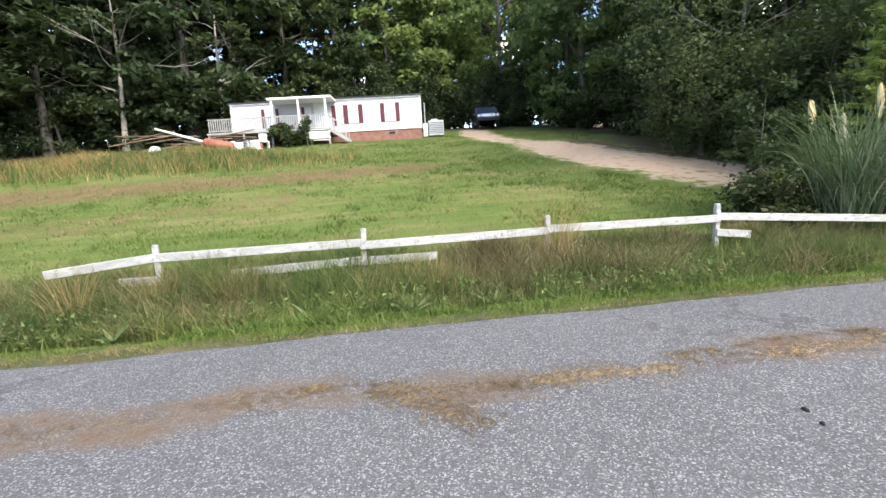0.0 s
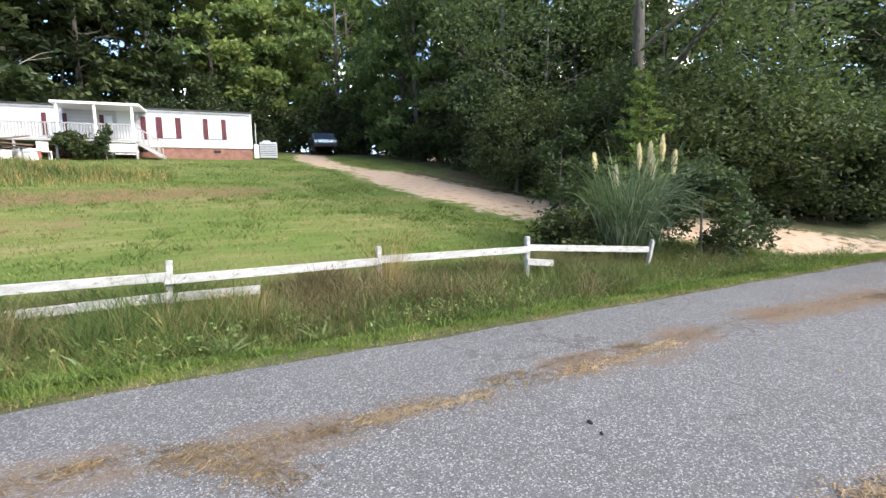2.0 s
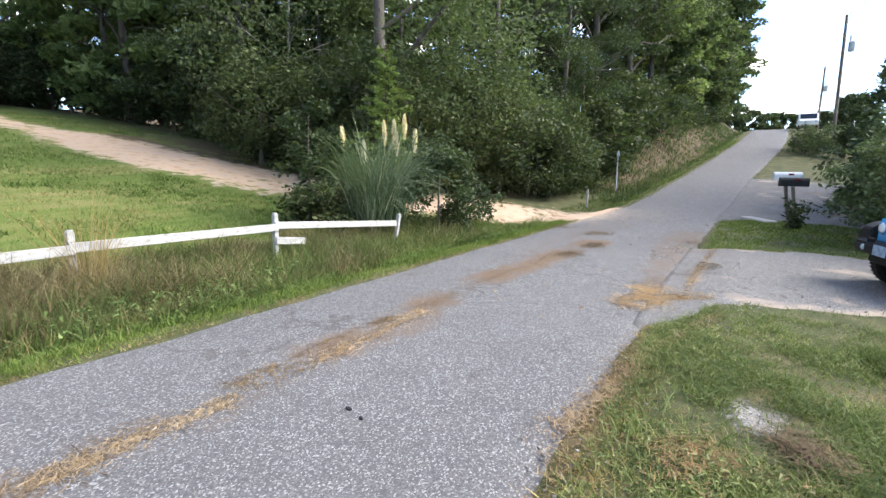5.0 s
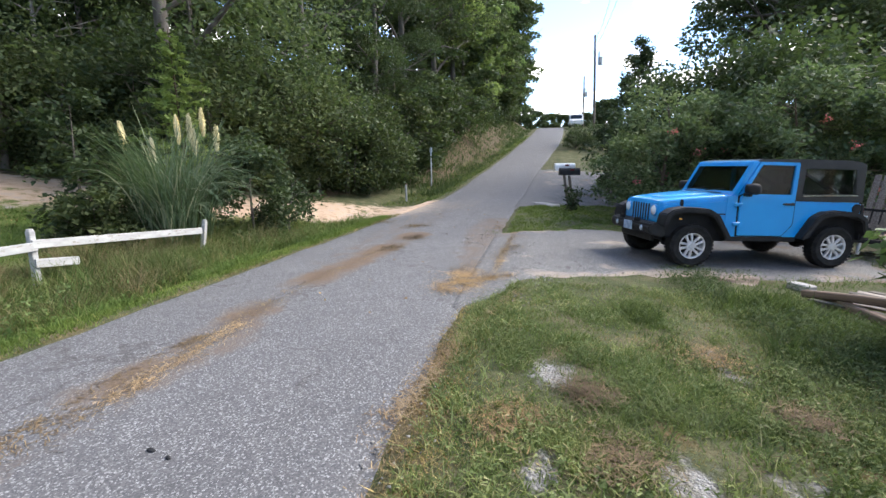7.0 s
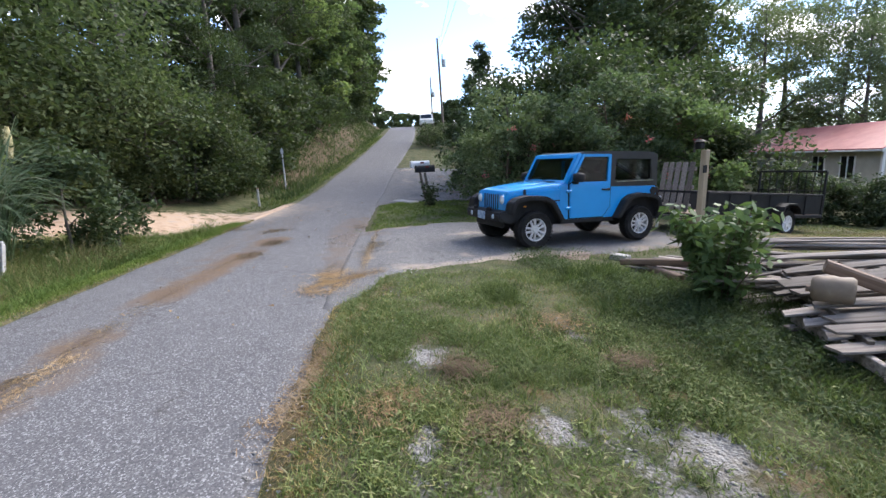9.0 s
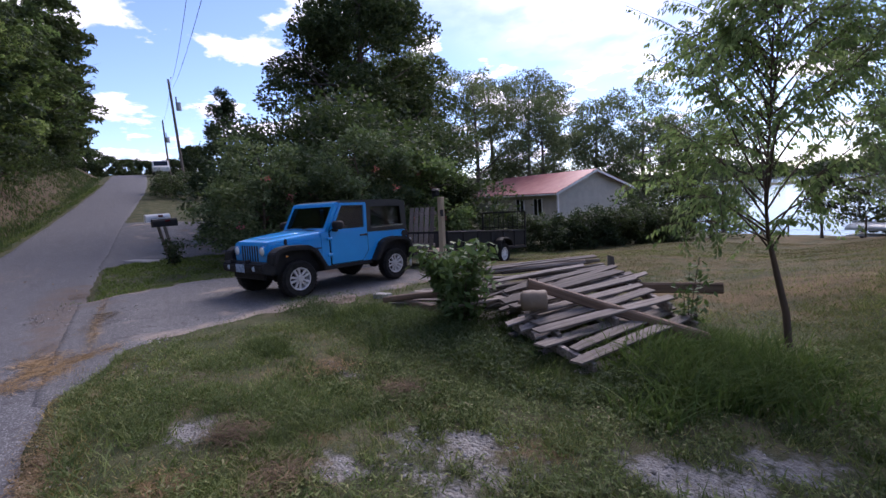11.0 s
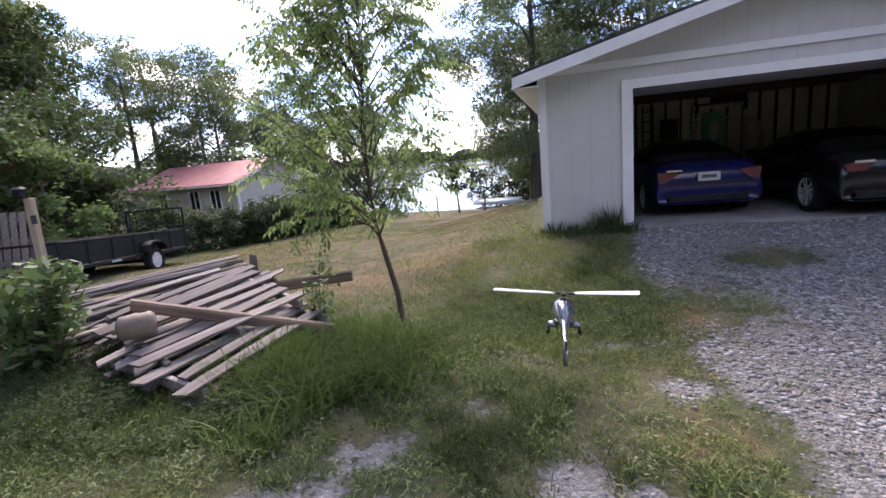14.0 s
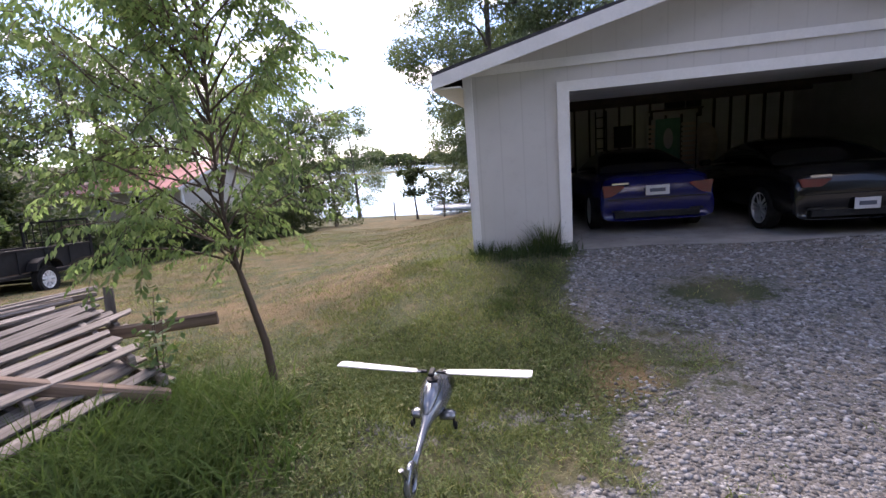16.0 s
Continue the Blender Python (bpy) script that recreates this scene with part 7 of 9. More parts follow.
def local_home(x, y, z=0.0, rz=0.0):
    m = pose(HA[0], HA[1], HZ, 0, 0, HYAW) @ pose(x, y, 0, 0, 0, rz)
    return m, m.translation


def home_things():
    m, p = local_home(1.0, 1.2)
    ob = thing("heat_pump", pose(p.x, p.y, height1(p.x, p.y), 0, 0, HYAW), "pale grey heat pump unit beside the mobile home", "air conditioner")
    part("body", box(1.1, 0.8, 1.05, 0.03, (0, 0, 0.6)), GREY_BOX, ob)
    for k in range(7):
        part("grille_bar", box(1.0, 0.02, 0.03, 0, (0, -0.412, 0.25 + 0.12 * k)), BLACK_PLASTIC, ob)
    part("cap", box(0.5, 0.5, 0.12, 0.02, (-0.1, 0, 1.18)), GREY_BOX, ob)
    ob = thing("meter_box", pose(p.x - 0.9, p.y - 0.6, height1(p.x, p.y), 0, 0, HYAW), "white utility meter box beside the mobile home", "meter box")
    part("body", box(0.3, 0.25, 0.9, 0.02, (0, 0, 0.45)), WHITE, ob)
    part("conduit", cyl(0.03, 1.6, 8, None, None, Matrix.Translation((0, 0, 1.5))), GREY_BOX, ob)
    # the scrap heap left of the porch
    r = random.Random(8)
    for i in range(18):
        x, y = r.uniform(-10.2, -4.4), r.uniform(30.4, 32.4)
        ob = thing("scrap_board", pose(x, y, height1(x, y) + 0.2 + 0.055 * i, r.uniform(-4, 4), r.uniform(-10, 6), r.uniform(-25, 25)), "old board on the scrap heap beside the porch", "board", "scrap boards")
        bm = box(r.uniform(2.2, 3.6), 0.2, 0.06, 0.008)
        part("plank", bm, r.choice((GREY_WOOD, BROWN_WOOD, BROWN_WOOD)), ob)
    ob = thing("white_pipe", pose(-7.6, 30.6, height1(-7.6, 30.6) + 1.05, 0, 18, -8), "long white plastic pipe lying across the scrap heap", "pipe")
    part("tube", cyl(0.07, 3.0, 12, None, None, pose(0, 0, 0, 0, 90)), WHITE, ob, smooth=True)
    part("coupling", cyl(0.09, 0.16, 12, None, None, pose(1.45, 0, 0, 0, 90)), WHITE, ob)
    ob = thing("rusty_tank", pose(-5.6, 30.3, height1(-5.6, 30.3) + 0.45, 0, 12, -15), "rusty red metal tank on the scrap heap", "tank")
    part("shell", lathe([(0.0, -0.9), (0.18, -0.88), (0.28, -0.75), (0.28, 0.75), (0.18, 0.88), (0.0, 0.9)], 16, None, pose(0, 0, 0, 0, 90)), RUST, ob, smooth=True)
    part("collar", cyl(0.08, 0.12, 10, None, None, Matrix.Translation((0.3, 0, 0.3))), BLACK_STEEL, ob)
    for i in range(7):
        x, y = r.uniform(-5.2, -3.2), r.uniform(30.4, 31.6)
        ob = thing("junk_box", pose(x, y, height1(x, y) + 0.04, 0, r.uniform(-14, 14), r.uniform(0, 90)), "discarded pale plastic box on the scrap heap", "box", "junk boxes")
        w = r.uniform(0.3, 0.6)
        part("body", box(w, w * 0.7, r.uniform(0.3, 0.7), 0.03, (0, 0, 0.25)), r.choice((WHITE, GREY_BOX, RUST, WHITE)), ob)
        part("rim", box(w + 0.05, w * 0.7 + 0.05, 0.05, 0.01, (0, 0, 0.42)), GREY_BOX, ob)
    ob = thing("bicycle_wheel", pose(-8.8, 29.6, height1(-8.8, 29.6) + 0.3, 80, 0, 5), "old wheel leaning on the scrap heap", "wheel")
    part("tyre", lathe([(0.26, -0.02), (0.32, -0.03), (0.34, 0), (0.32, 0.03), (0.26, 0.02), (0.26, -0.02)], 24), WHITE, ob)
    part("hub", cyl(0.05, 0.08, 10), CHROME, ob)
    for k in range(6):
        part("spoke", box(0.25, 0.01, 0.01, 0, (0.14, 0, 0)), CHROME, ob, m=pose(0, 0, 0, 0, 0, 60 * k))
    ob = thing("white_chair", pose(-3.2, 31.6, height1(-3.2, 31.6), 0, 0, 20), "white plastic garden chair beside the porch", "chair")
    part("seat", box(0.5, 0.5, 0.05, 0.01, (0, 0, 0.42)), WHITE, ob)
    part("backrest", box(0.5, 0.05, 0.5, 0.01, (0, 0.24, 0.7)), WHITE, ob)
    for dx in (-0.22, 0.22):
        for dy in (-0.22, 0.22):
            part("leg", box(0.05, 0.05, 0.42, 0, (dx, dy, 0.21)), WHITE, ob)


home_things()
tree("porch_shrub", 131, 1.5, 1.1, 0.1, 0.04, 2200, 0.2, LEAF_WOOD, "overgrown green shrub in front of the porch", lobe_n=12, limbs=6, category="bush", place=at(-1.9, 31.9))
tree("porch_shrub", 132, 1.7, 0.5, 0.1, 0.04, 1100, 0.18, LEAF_DARK, "vine-covered shrub on the porch rail", lobe_n=10, limbs=5, category="bush", place=at(-0.6, 31.6))


# ---- red-roofed house by the lake ----
def lake_house():
    """Local x along the gable front, y back along the ridge."""
    c, rgt = Vector((20.05, -27.57, 0)), Vector((18.35, -34.24, 0))
    d = (rgt - c)
    yaw = math.degrees(math.atan2(d.y, d.x))
    base = height1(19, -31) - 0.2
    top = 1.2 - base
    ob = thing("lake_house", pose(c.x, c.y, base, 0, 0, yaw), "low cream house with a faded red metal roof", "house")
    W, L = 6.9, 11.5
    part("wall", box(W, L, top, 0, (W / 2, L / 2, top / 2)), CREAM, ob)
    pk = top + 1.35
    for y in (0.0, L - 0.1):
        part("gable", prism([(0, top), (W, top), (W / 2, pk)], y, y + 0.1), CREAM, ob)
    for s in (1, -1):
        xe = W / 2 + s * (W / 2 + 0.45)
        ze = top - 0.17
        slab = prism([(W / 2, pk + 0.02), (xe, ze + 0.02), (xe, ze + 0.1), (W / 2, pk + 0.1)], -0.4, L + 0.4)
        part("roof", slab, RED_ROOF, ob, "faded red metal roof")
        part("rake_board", prism([(W / 2, pk - 0.1), (xe, ze - 0.1), (xe, ze + 0.06), (W / 2, pk + 0.06)], -0.44, -0.4), WHITE, ob)
        part("gutter", box(0.1, L + 0.8, 0.1, 0.02, (xe, L / 2, ze - 0.02)), WHITE, ob)
    part("corner_post", box(0.14, 0.14, top, 0, (-0.02, -0.02, top / 2)), WHITE, ob)
    for y in (2.2, 4.4, 8.0):
        wd = part("window", box(0.04, 1.0, 1.2, 0, (-0.02, y, top - 1.1)), DARK_GLASS, ob)
        for dy in (-0.5, 0, 0.5):
            part("frame_bar", box(0.06, 0.06, 1.3, 0, (-0.04, y + dy, top - 1.1)), WHITE, wd)


lake_house()

# ---- vehicles ----
def wheel_mesh(r, w, rim_r, spokes=5, white=False):
    tyre = lathe([(rim_r, -w / 2 + 0.02), (r - 0.05, -w / 2), (r - 0.015, -w / 2 + 0.03), (r, -w / 2 + 0.06), (r, w / 2 - 0.06), (r - 0.015, w / 2 - 0.03), (r - 0.05, w / 2), (rim_r, w / 2 - 0.02), (rim_r, -w / 2 + 0.02)], 36)
    for k in range(36):
        m = Matrix.Rotation(2 * math.pi * k / 36, 4, "Z")
        for s in (-1, 1):
            box(0.016, 0.034, w * 0.3, 0.0, (r - 0.005, 0, s * w * 0.24), tyre, m @ pose(0, 0, 0, 0, 0, s * 2.5))
    rim = lathe([(rim_r + 0.004, -w / 2 + 0.03), (rim_r + 0.012, w / 2 - 0.018), (rim_r - 0.014, w / 2 - 0.022), (rim_r - 0.026, w / 2 - 0.05), (rim_r - 0.03, 0.0), (rim_r - 0.03, -w / 2 + 0.03), (rim_r + 0.004, -w / 2 + 0.03)], 36)
    lathe([(0.0, 0.0), (0.05, 0.0), (0.056, -0.012), (0.075, -0.02), (0.08, -0.05), (0.0, -0.05)], 20, rim, Matrix.Translation((0, 0, w / 2 - 0.02)))
    for i in range(spokes):
        m = Matrix.Rotation(2 * math.pi * i / spokes, 4, "Z")
        for s in (-1, 1):
            b2 = prism([(0.04, 0.006 * s), (0.04, 0.04 * s), (rim_r - 0.016, 0.072 * s), (rim_r - 0.016, 0.026 * s)], -0.016, 0.016, 0.004)
            bmesh.ops.transform(b2, matrix=m @ Matrix.Translation((0, 0, w / 2 - 0.048)) @ Matrix.Rotation(radians(90), 4, "X"), verts=b2.verts)
            joined(rim, b2)
    disc = cyl(rim_r - 0.03, 0.02, 24, None, None, Matrix.Translation((0, 0, -0.02)))
    return bm_mesh("tyre", tyre, TYRE), bm_mesh("rim", rim, WHITE if white else ALLOY), bm_mesh("brake_disc", disc, BLACK_STEEL)


def add_wheel(parent, meshes, x, y, z, side):
    """Wheel whose outer face looks to +y (side 1) or -y."""
    hub = new("wheel", meshes[0])
    hub.parent = parent
    hub.matrix_local = pose(x, y, z, -90 * side, 0, 0)
    for me in meshes[1:]:
        o = new(me.name, me)
        o.parent = hub
    return hub


def arch(x0, r_in, r_out, y0, y1, a0=12, a1=168, n=12):
    """A flared fender over a wheel, as an angular band."""
    bm = bmesh.new()
    rings = []
    for i in range(n + 1):
        a = radians(a0 + (a1 - a0) * i / n)
        ca, sa = math.cos(a), math.sin(a)
        k = 1.0 / max(abs(ca), abs(sa)) ** 0.35
        ring = []
        for r, y in ((r_in, y1 * 0.985), (r_out - 0.01, y1), (r_out + 0.02, y1 * 0.965), (r_out + 0.03, y0), (r_in + 0.02, y0)):
            ring.append(bm.verts.new((x0 + r * k * ca * 1.1, y, r * k * sa)))
        rings.append(ring)
    for p, q in zip(rings, rings[1:]):
        for i in range(5):
            bm.faces.new((p[i], p[(i + 1) % 5], q[(i + 1) % 5], q[i]))
    bm.faces.new(rings[0])
    bm.faces.new(rings[-1][::-1])
    return bm


def plate(parent, m, w=0.31, h=0.155):
    p = part("number_plate", box(w, 0.012, h, 0.004), PLATE, parent, "white number plate with dark bars", m=m)
    part("plate_bars", box(w * 0.66, 0.004, h * 0.36, 0, (0, -0.009, 0)), PLATE_INK, p)
    return p


def rail_box(parent, name, a, b, t, material, label=""):
    a, b = Vector(a), Vector(b)
    d = b - a
    yaw, tip = math.degrees(math.atan2(d.y, d.x)), -math.degrees(math.atan2(d.z, math.hypot(d.x, d.y)))
    c = (a + b) / 2
    return part(name, box(d.length, t, t, t * 0.12), material, parent, label, m=pose(c.x, c.y, c.z, 0, tip, yaw))


def rounded(sections, n=24, power=0.3):
    """A lofted body of rounded boxes: (x, half width, low, high)."""
    rings = []
    for x, w, z0, z1 in sections:
        ring = []
        for k in range(n):
            a = 2 * math.pi * (k + 0.5) / n
            ca, sa = math.cos(a), math.sin(a)
            ring.append((x, math.copysign(abs(ca) ** power, ca) * w, (z0 + z1) / 2 + math.copysign(abs(sa) ** power, sa) * (z1 - z0) / 2))
        rings.append(ring)
    return loft(rings)


def jeep(m):
    """Local x forward, y to its left, z up from the ground."""
    ob = thing("off_road_car", m, "bright blue two-door off-road car with black hardtop parked on the driveway", "car")
    part("tub", prism([(0.66, 0.5), (0.66, 1.2), (0.5, 1.235), (-0.5, 1.2), (-0.56, 1.14), (-1.68, 1.13), (-1.72, 0.66), (-1.62, 0.5)], -0.755, 0.755, 0.022), BLUE_PAINT, ob)
    # bonnet: tapered nose with a crowned lid
    part("nose", prism([(1.6, 0.62), (1.63, 1.02), (1.55, 1.06), (0.6, 1.15), (0.6, 0.62)], -0.75, 0.75, 0.03, None, lambda x, z: 1.0 - 0.2 * max(0, x - 0.6) / 1.03), BLUE_PAINT, ob)
    part("bonnet", rounded([(1.655, 0.5, 1.0, 1.06), (1.62, 0.57, 0.99, 1.1), (1.5, 0.6, 0.98, 1.135), (1.1, 0.655, 0.98, 1.19), (0.7, 0.715, 0.98, 1.235), (0.52, 0.735, 0.98, 1.25)], 28, 0.28), BLUE_PAINT, ob, smooth=True)
    part("bonnet_bulge", rounded([(1.5, 0.16, 1.06, 1.135), (1.35, 0.25, 1.06, 1.175), (1.0, 0.31, 1.06, 1.222), (0.6, 0.36, 1.06, 1.262)], 20, 0.4), BLUE_PAINT, ob, smooth=True)
    part("cowl_vent", box(0.1, 0.9, 0.012, 0.004, (0.6, 0, 1.253)), BLACK_PLASTIC, ob, m=pose(0, 0, 0))
    grille = part("grille", prism([(1.6, 0.64), (1.675, 0.68), (1.685, 1.02), (1.65, 1.085), (1.6, 1.085)], -0.585, 0.585, 0.018), BLUE_PAINT, ob)
    for i in range(7):
        part("slot", box(0.02, 0.05, 0.3, 0.008, (1.683, (i - 3) * 0.09, 0.88)), BLACK_PLASTIC, grille)
        part("slot_surround", box(0.012, 0.064, 0.32, 0.006, (1.681, (i - 3) * 0.09, 0.88)), BLUE_PAINT, grille)
    for s in (-1, 1):
        hl = part("headlight", lathe([(0.0, 0.045), (0.05, 0.04), (0.085, 0.02), (0.09, 0.0), (0.0, 0.0)], 24, None, pose(1.685, s * 0.455, 0.93, 0, 90)), HEAD_LENS, ob, "round clear headlight", smooth=True)
        part("bezel", lathe([(0.088, 0), (0.104, 0.0), (0.104, 0.02), (0.088, 0.024), (0.088, 0)], 24, None, pose(1.68, s * 0.455, 0.93, 0, 90)), BLUE_PAINT, hl)
        part("indicator", cyl(0.035, 0.03, 14, 0.03, None, pose(1.71, s * 0.8, 0.8, 0, 90)), AMBER, ob, "amber front indicator")
        part("side_marker", box(0.05, 0.012, 0.03, 0.006, (1.5, s * 0.935, 0.83)), AMBER, ob)
        # doors with their sills, handles and hinges
        dr = part("door", prism([(0.43, 0.54), (0.45, 1.2), (0.38, 1.25), (-0.5, 1.25), (-0.505, 0.74), (-0.34, 0.54)], s * 0.757, s * 0.782, 0.012), BLUE_PAINT, ob)
        part("door_gap", prism([(0.45, 0.525), (0.47, 1.21), (0.4, 1.255), (-0.52, 1.255), (-0.525, 0.735), (-0.35, 0.525)], s * 0.752, s * 0.759), BLACK_STEEL, dr)
        part("door_handle", box(0.17, 0.035, 0.035, 0.012, (-0.36, s * 0.803, 1.09)), BLACK_PLASTIC, dr, "black door handle")
        part("handle_button", cyl(0.026, 0.03, 12, None, None, pose(-0.45, s * 0.795, 1.09, 90)), BLACK_PLASTIC, dr)
        for z in (0.74, 1.07):
            part("hinge", box(0.13, 0.03, 0.06, 0.012, (0.47, s * 0.79, z)), BLUE_PAINT, dr)
        fr = part("window_frame", prism([(0.44, 1.235), (0.16, 1.79), (0.09, 1.79), (0.37, 1.235)], s * 0.715, s * 0.765, 0.008), BLUE_PAINT, ob)
        part("frame_post", prism([(-0.43, 1.235), (-0.44, 1.78), (-0.51, 1.78), (-0.51, 1.235)], s * 0.715, s * 0.767, 0.006), BLUE_PAINT, fr)
        part("frame_head", prism([(0.16, 1.735), (0.14, 1.79), (-0.5, 1.79), (-0.5, 1.735)], s * 0.715, s * 0.758, 0.006), BLUE_PAINT, fr)
        part("door_window", prism([(0.37, 1.24), (0.12, 1.74), (-0.44, 1.74), (-0.43, 1.24)], s * 0.735, s * 0.741), CAR_GLASS, ob, "tinted side window")
        qw = part("quarter_window", prism([(-0.66, 1.25), (-0.68, 1.7), (-1.5, 1.69), (-1.55, 1.27)], s * 0.752, s * 0.758), CAR_GLASS, ob, "tinted rear quarter window")
        part("seal", prism([(-0.63, 1.225), (-0.63, 1.243), (-1.58, 1.262), (-1.58, 1.244)], s * 0.755, s * 0.766), CHROME, qw)
        mi = part("mirror", rounded([(0.3, 0.1, 1.27, 1.4), (0.34, 0.115, 1.25, 1.43), (0.42, 0.1, 1.26, 1.42), (0.46, 0.06, 1.29, 1.39)], 16, 0.4), BLACK_PLASTIC, ob, "black door mirror", m=pose(0, s * 0.93, 0), smooth=True)
        part("mirror_arm", box(0.06, 0.16, 0.06, 0.012, (0.37, s * -0.1, 1.24)), BLACK_PLASTIC, mi)
        # flared fenders and dark wheel arches
        outer = [(1.76, 0.7), (1.72, 0.9), (1.6, 0.985), (1.4, 1.02), (1.02, 1.0), (0.84, 0.9), (0.6, 0.5)]
        inner = [(0.7, 0.5), (0.91, 0.84), (1.04, 0.91), (1.4, 0.93), (1.56, 0.9), (1.64, 0.85), (1.68, 0.7)]
        part("fender", prism(outer + inner, s * 0.66, s * 0.93, 0.018), BLACK_PLASTIC, ob, "black front fender flare")
        part("wheel_arch", prism(inner + [(1.66, 0.5), (0.7, 0.5)], s * 0.55, s * 0.757), BLACK_STEEL, ob, "dark wheel arch")
        outer = [(-0.58, 0.5), (-0.8, 0.88), (-0.95, 0.97), (-1.2, 1.0), (-1.52, 0.97), (-1.68, 0.88), (-1.76, 0.58)]
        inner = [(-1.67, 0.58), (-1.6, 0.82), (-1.48, 0.885), (-1.2, 0.91), (-1.0, 0.885), (-0.88, 0.82), (-0.68, 0.5)]
        part("fender", prism(outer + inner, s * 0.72, s * 0.92, 0.018), BLACK_PLASTIC, ob, "black rear fender flare")
        part("wheel_arch", prism(inner + [(-0.68, 0.5), (-1.66, 0.5)], s * 0.55, s * 0.757), BLACK_STEEL, ob, "dark wheel arch")
        part("sill", prism([(0.62, 0.44), (0.62, 0.53), (-0.62, 0.53), (-0.62, 0.44)], s * 0.68, s * 0.76, 0.012), BLACK_PLASTIC, ob)
        tl = part("tail_light", box(0.06, 0.12, 0.2, 0.01, (-1.75, s * 0.66, 0.98)), RED_LENS, ob, "red tail light")
        part("housing", box(0.05, 0.15, 0.24, 0.01, (-1.735, s * 0.66, 0.98)), BLACK_PLASTIC, tl)
        part("badge_bars", box(0.2, 0.004, 0.022, 0, (0.66, s * 0.745, 0.9)), BLACK_PLASTIC, ob)
        part("bonnet_latch", prism([(1.3, 1.02), (1.36, 1.02), (1.35, 1.13), (1.31, 1.13)], s * 0.6, s * 0.655, 0.008), BLACK_PLASTIC, ob, "black rubber bonnet latch")
        # inside
        st = part("front_seat", prism([(0.02, 0.6), (0.0, 0.86), (-0.32, 0.84), (-0.5, 1.42), (-0.6, 1.42), (-0.5, 0.6)], s * 0.16, s * 0.62, 0.04), BLACK_PLASTIC, ob)
        part("headrest", prism([(-0.48, 1.44), (-0.49, 1.6), (-0.58, 1.6), (-0.58, 1.44)], s * 0.27, s * 0.5, 0.03), BLACK_PLASTIC, st)
        rail_box(ob, "roll_bar", (-0.55, s * 0.58, 1.1), (-0.6, s * 0.58, 1.7), 0.06, BLACK_PLASTIC)
        rail_box(ob, "roll_bar", (-0.6, s * 0.58, 1.7), (0.1, s * 0.6, 1.72), 0.06, BLACK_PLASTIC)
        rail_box(ob, "roll_bar", (-0.6, s * 0.58, 1.7), (-1.5, s * 0.58, 1.2), 0.06, BLACK_PLASTIC)
    rail_box(ob, "roll_bar", (-0.6, -0.58, 1.7), (-0.6, 0.58, 1.7), 0.06, BLACK_PLASTIC)
    part("steering_wheel", lathe([(0.165, -0.012), (0.19, -0.012), (0.19, 0.012), (0.165, 0.012), (0.165, -0.012)], 24, None, pose(0.12, 0.36, 1.16, 0, 62)), BLACK_PLASTIC, ob)
    part("rear_seat", prism([(-0.95, 0.6), (-0.95, 0.86), (-1.25, 0.85), (-1.4, 1.3), (-1.48, 1.3), (-1.4, 0.6)], -0.5, 0.5, 0.04), BLACK_PLASTIC, ob)
    part("fuel_cap", cyl(0.08, 0.02, 20, None, None, pose(-1.6, 0.758, 1.03, 90)), BLACK_PLASTIC, ob, "round black fuel filler cap")
    # windscreen in its frame, and the hardtop
    ws = part("windscreen_frame", prism([(0.56, 1.22), (0.52, 1.26), (0.25, 1.79), (0.19, 1.81), (0.16, 1.78), (0.46, 1.22)], -0.74, -0.64, 0.01), BLUE_PAINT, ob)
    part("frame_side", prism([(0.56, 1.22), (0.52, 1.26), (0.25, 1.79), (0.19, 1.81), (0.16, 1.78), (0.46, 1.22)], 0.64, 0.74, 0.01), BLUE_PAINT, ws)
    part("frame_head", prism([(0.295, 1.715), (0.25, 1.79), (0.19, 1.81), (0.16, 1.78), (0.22, 1.715)], -0.65, 0.65, 0.008), BLUE_PAINT, ws)
    part("frame_foot", prism([(0.56, 1.22), (0.5, 1.29), (0.45, 1.29), (0.48, 1.22)], -0.65, 0.65, 0.008), BLUE_PAINT, ws)
    part("windscreen", prism([(0.51, 1.27), (0.275, 1.73), (0.267, 1.73), (0.502, 1.27)], -0.655, 0.655), CAR_GLASS, ws, "tinted windscreen")
    for y in (-0.32, 0.22):
        rail_box(ws, "wiper", (0.545, y - 0.22, 1.275), (0.5, y + 0.22, 1.33), 0.016, BLACK_PLASTIC)
    part("hardtop", prism([(0.22, 1.79), (0.12, 1.835), (-0.5, 1.85), (-1.5, 1.845), (-1.66, 1.81), (-1.68, 1.75), (0.16, 1.76)], -0.735, 0.735, 0.03), HARDTOP, ob, "satin black hardtop")
    for s in (-1, 1):
        side = part("hardtop_side", prism([(-0.515, 1.14), (-0.515, 1.8), (-0.64, 1.8), (-0.62, 1.14)], s * 0.69, s * 0.755, 0.006), HARDTOP, ob)
        part("side_head", prism([(-0.6, 1.69), (-0.6, 1.8), (-1.66, 1.8), (-1.66, 1.68)], s * 0.69, s * 0.755, 0.006), HARDTOP, side)
        part("side_foot", prism([(-0.6, 1.14), (-0.6, 1.26), (-1.7, 1.28), (-1.7, 1.14)], s * 0.69, s * 0.755, 0.006), HARDTOP, side)
        part("side_back", prism([(-1.49, 1.2), (-1.49, 1.78), (-1.67, 1.78), (-1.7, 1.2)], s * 0.69, s * 0.7545, 0.006), HARDTOP, side)
    part("rear_window", prism([(-1.66, 1.78), (-1.72, 1.14), (-1.7, 1.14), (-1.64, 1.78)], -0.68, 0.68), CAR_GLASS, ob)
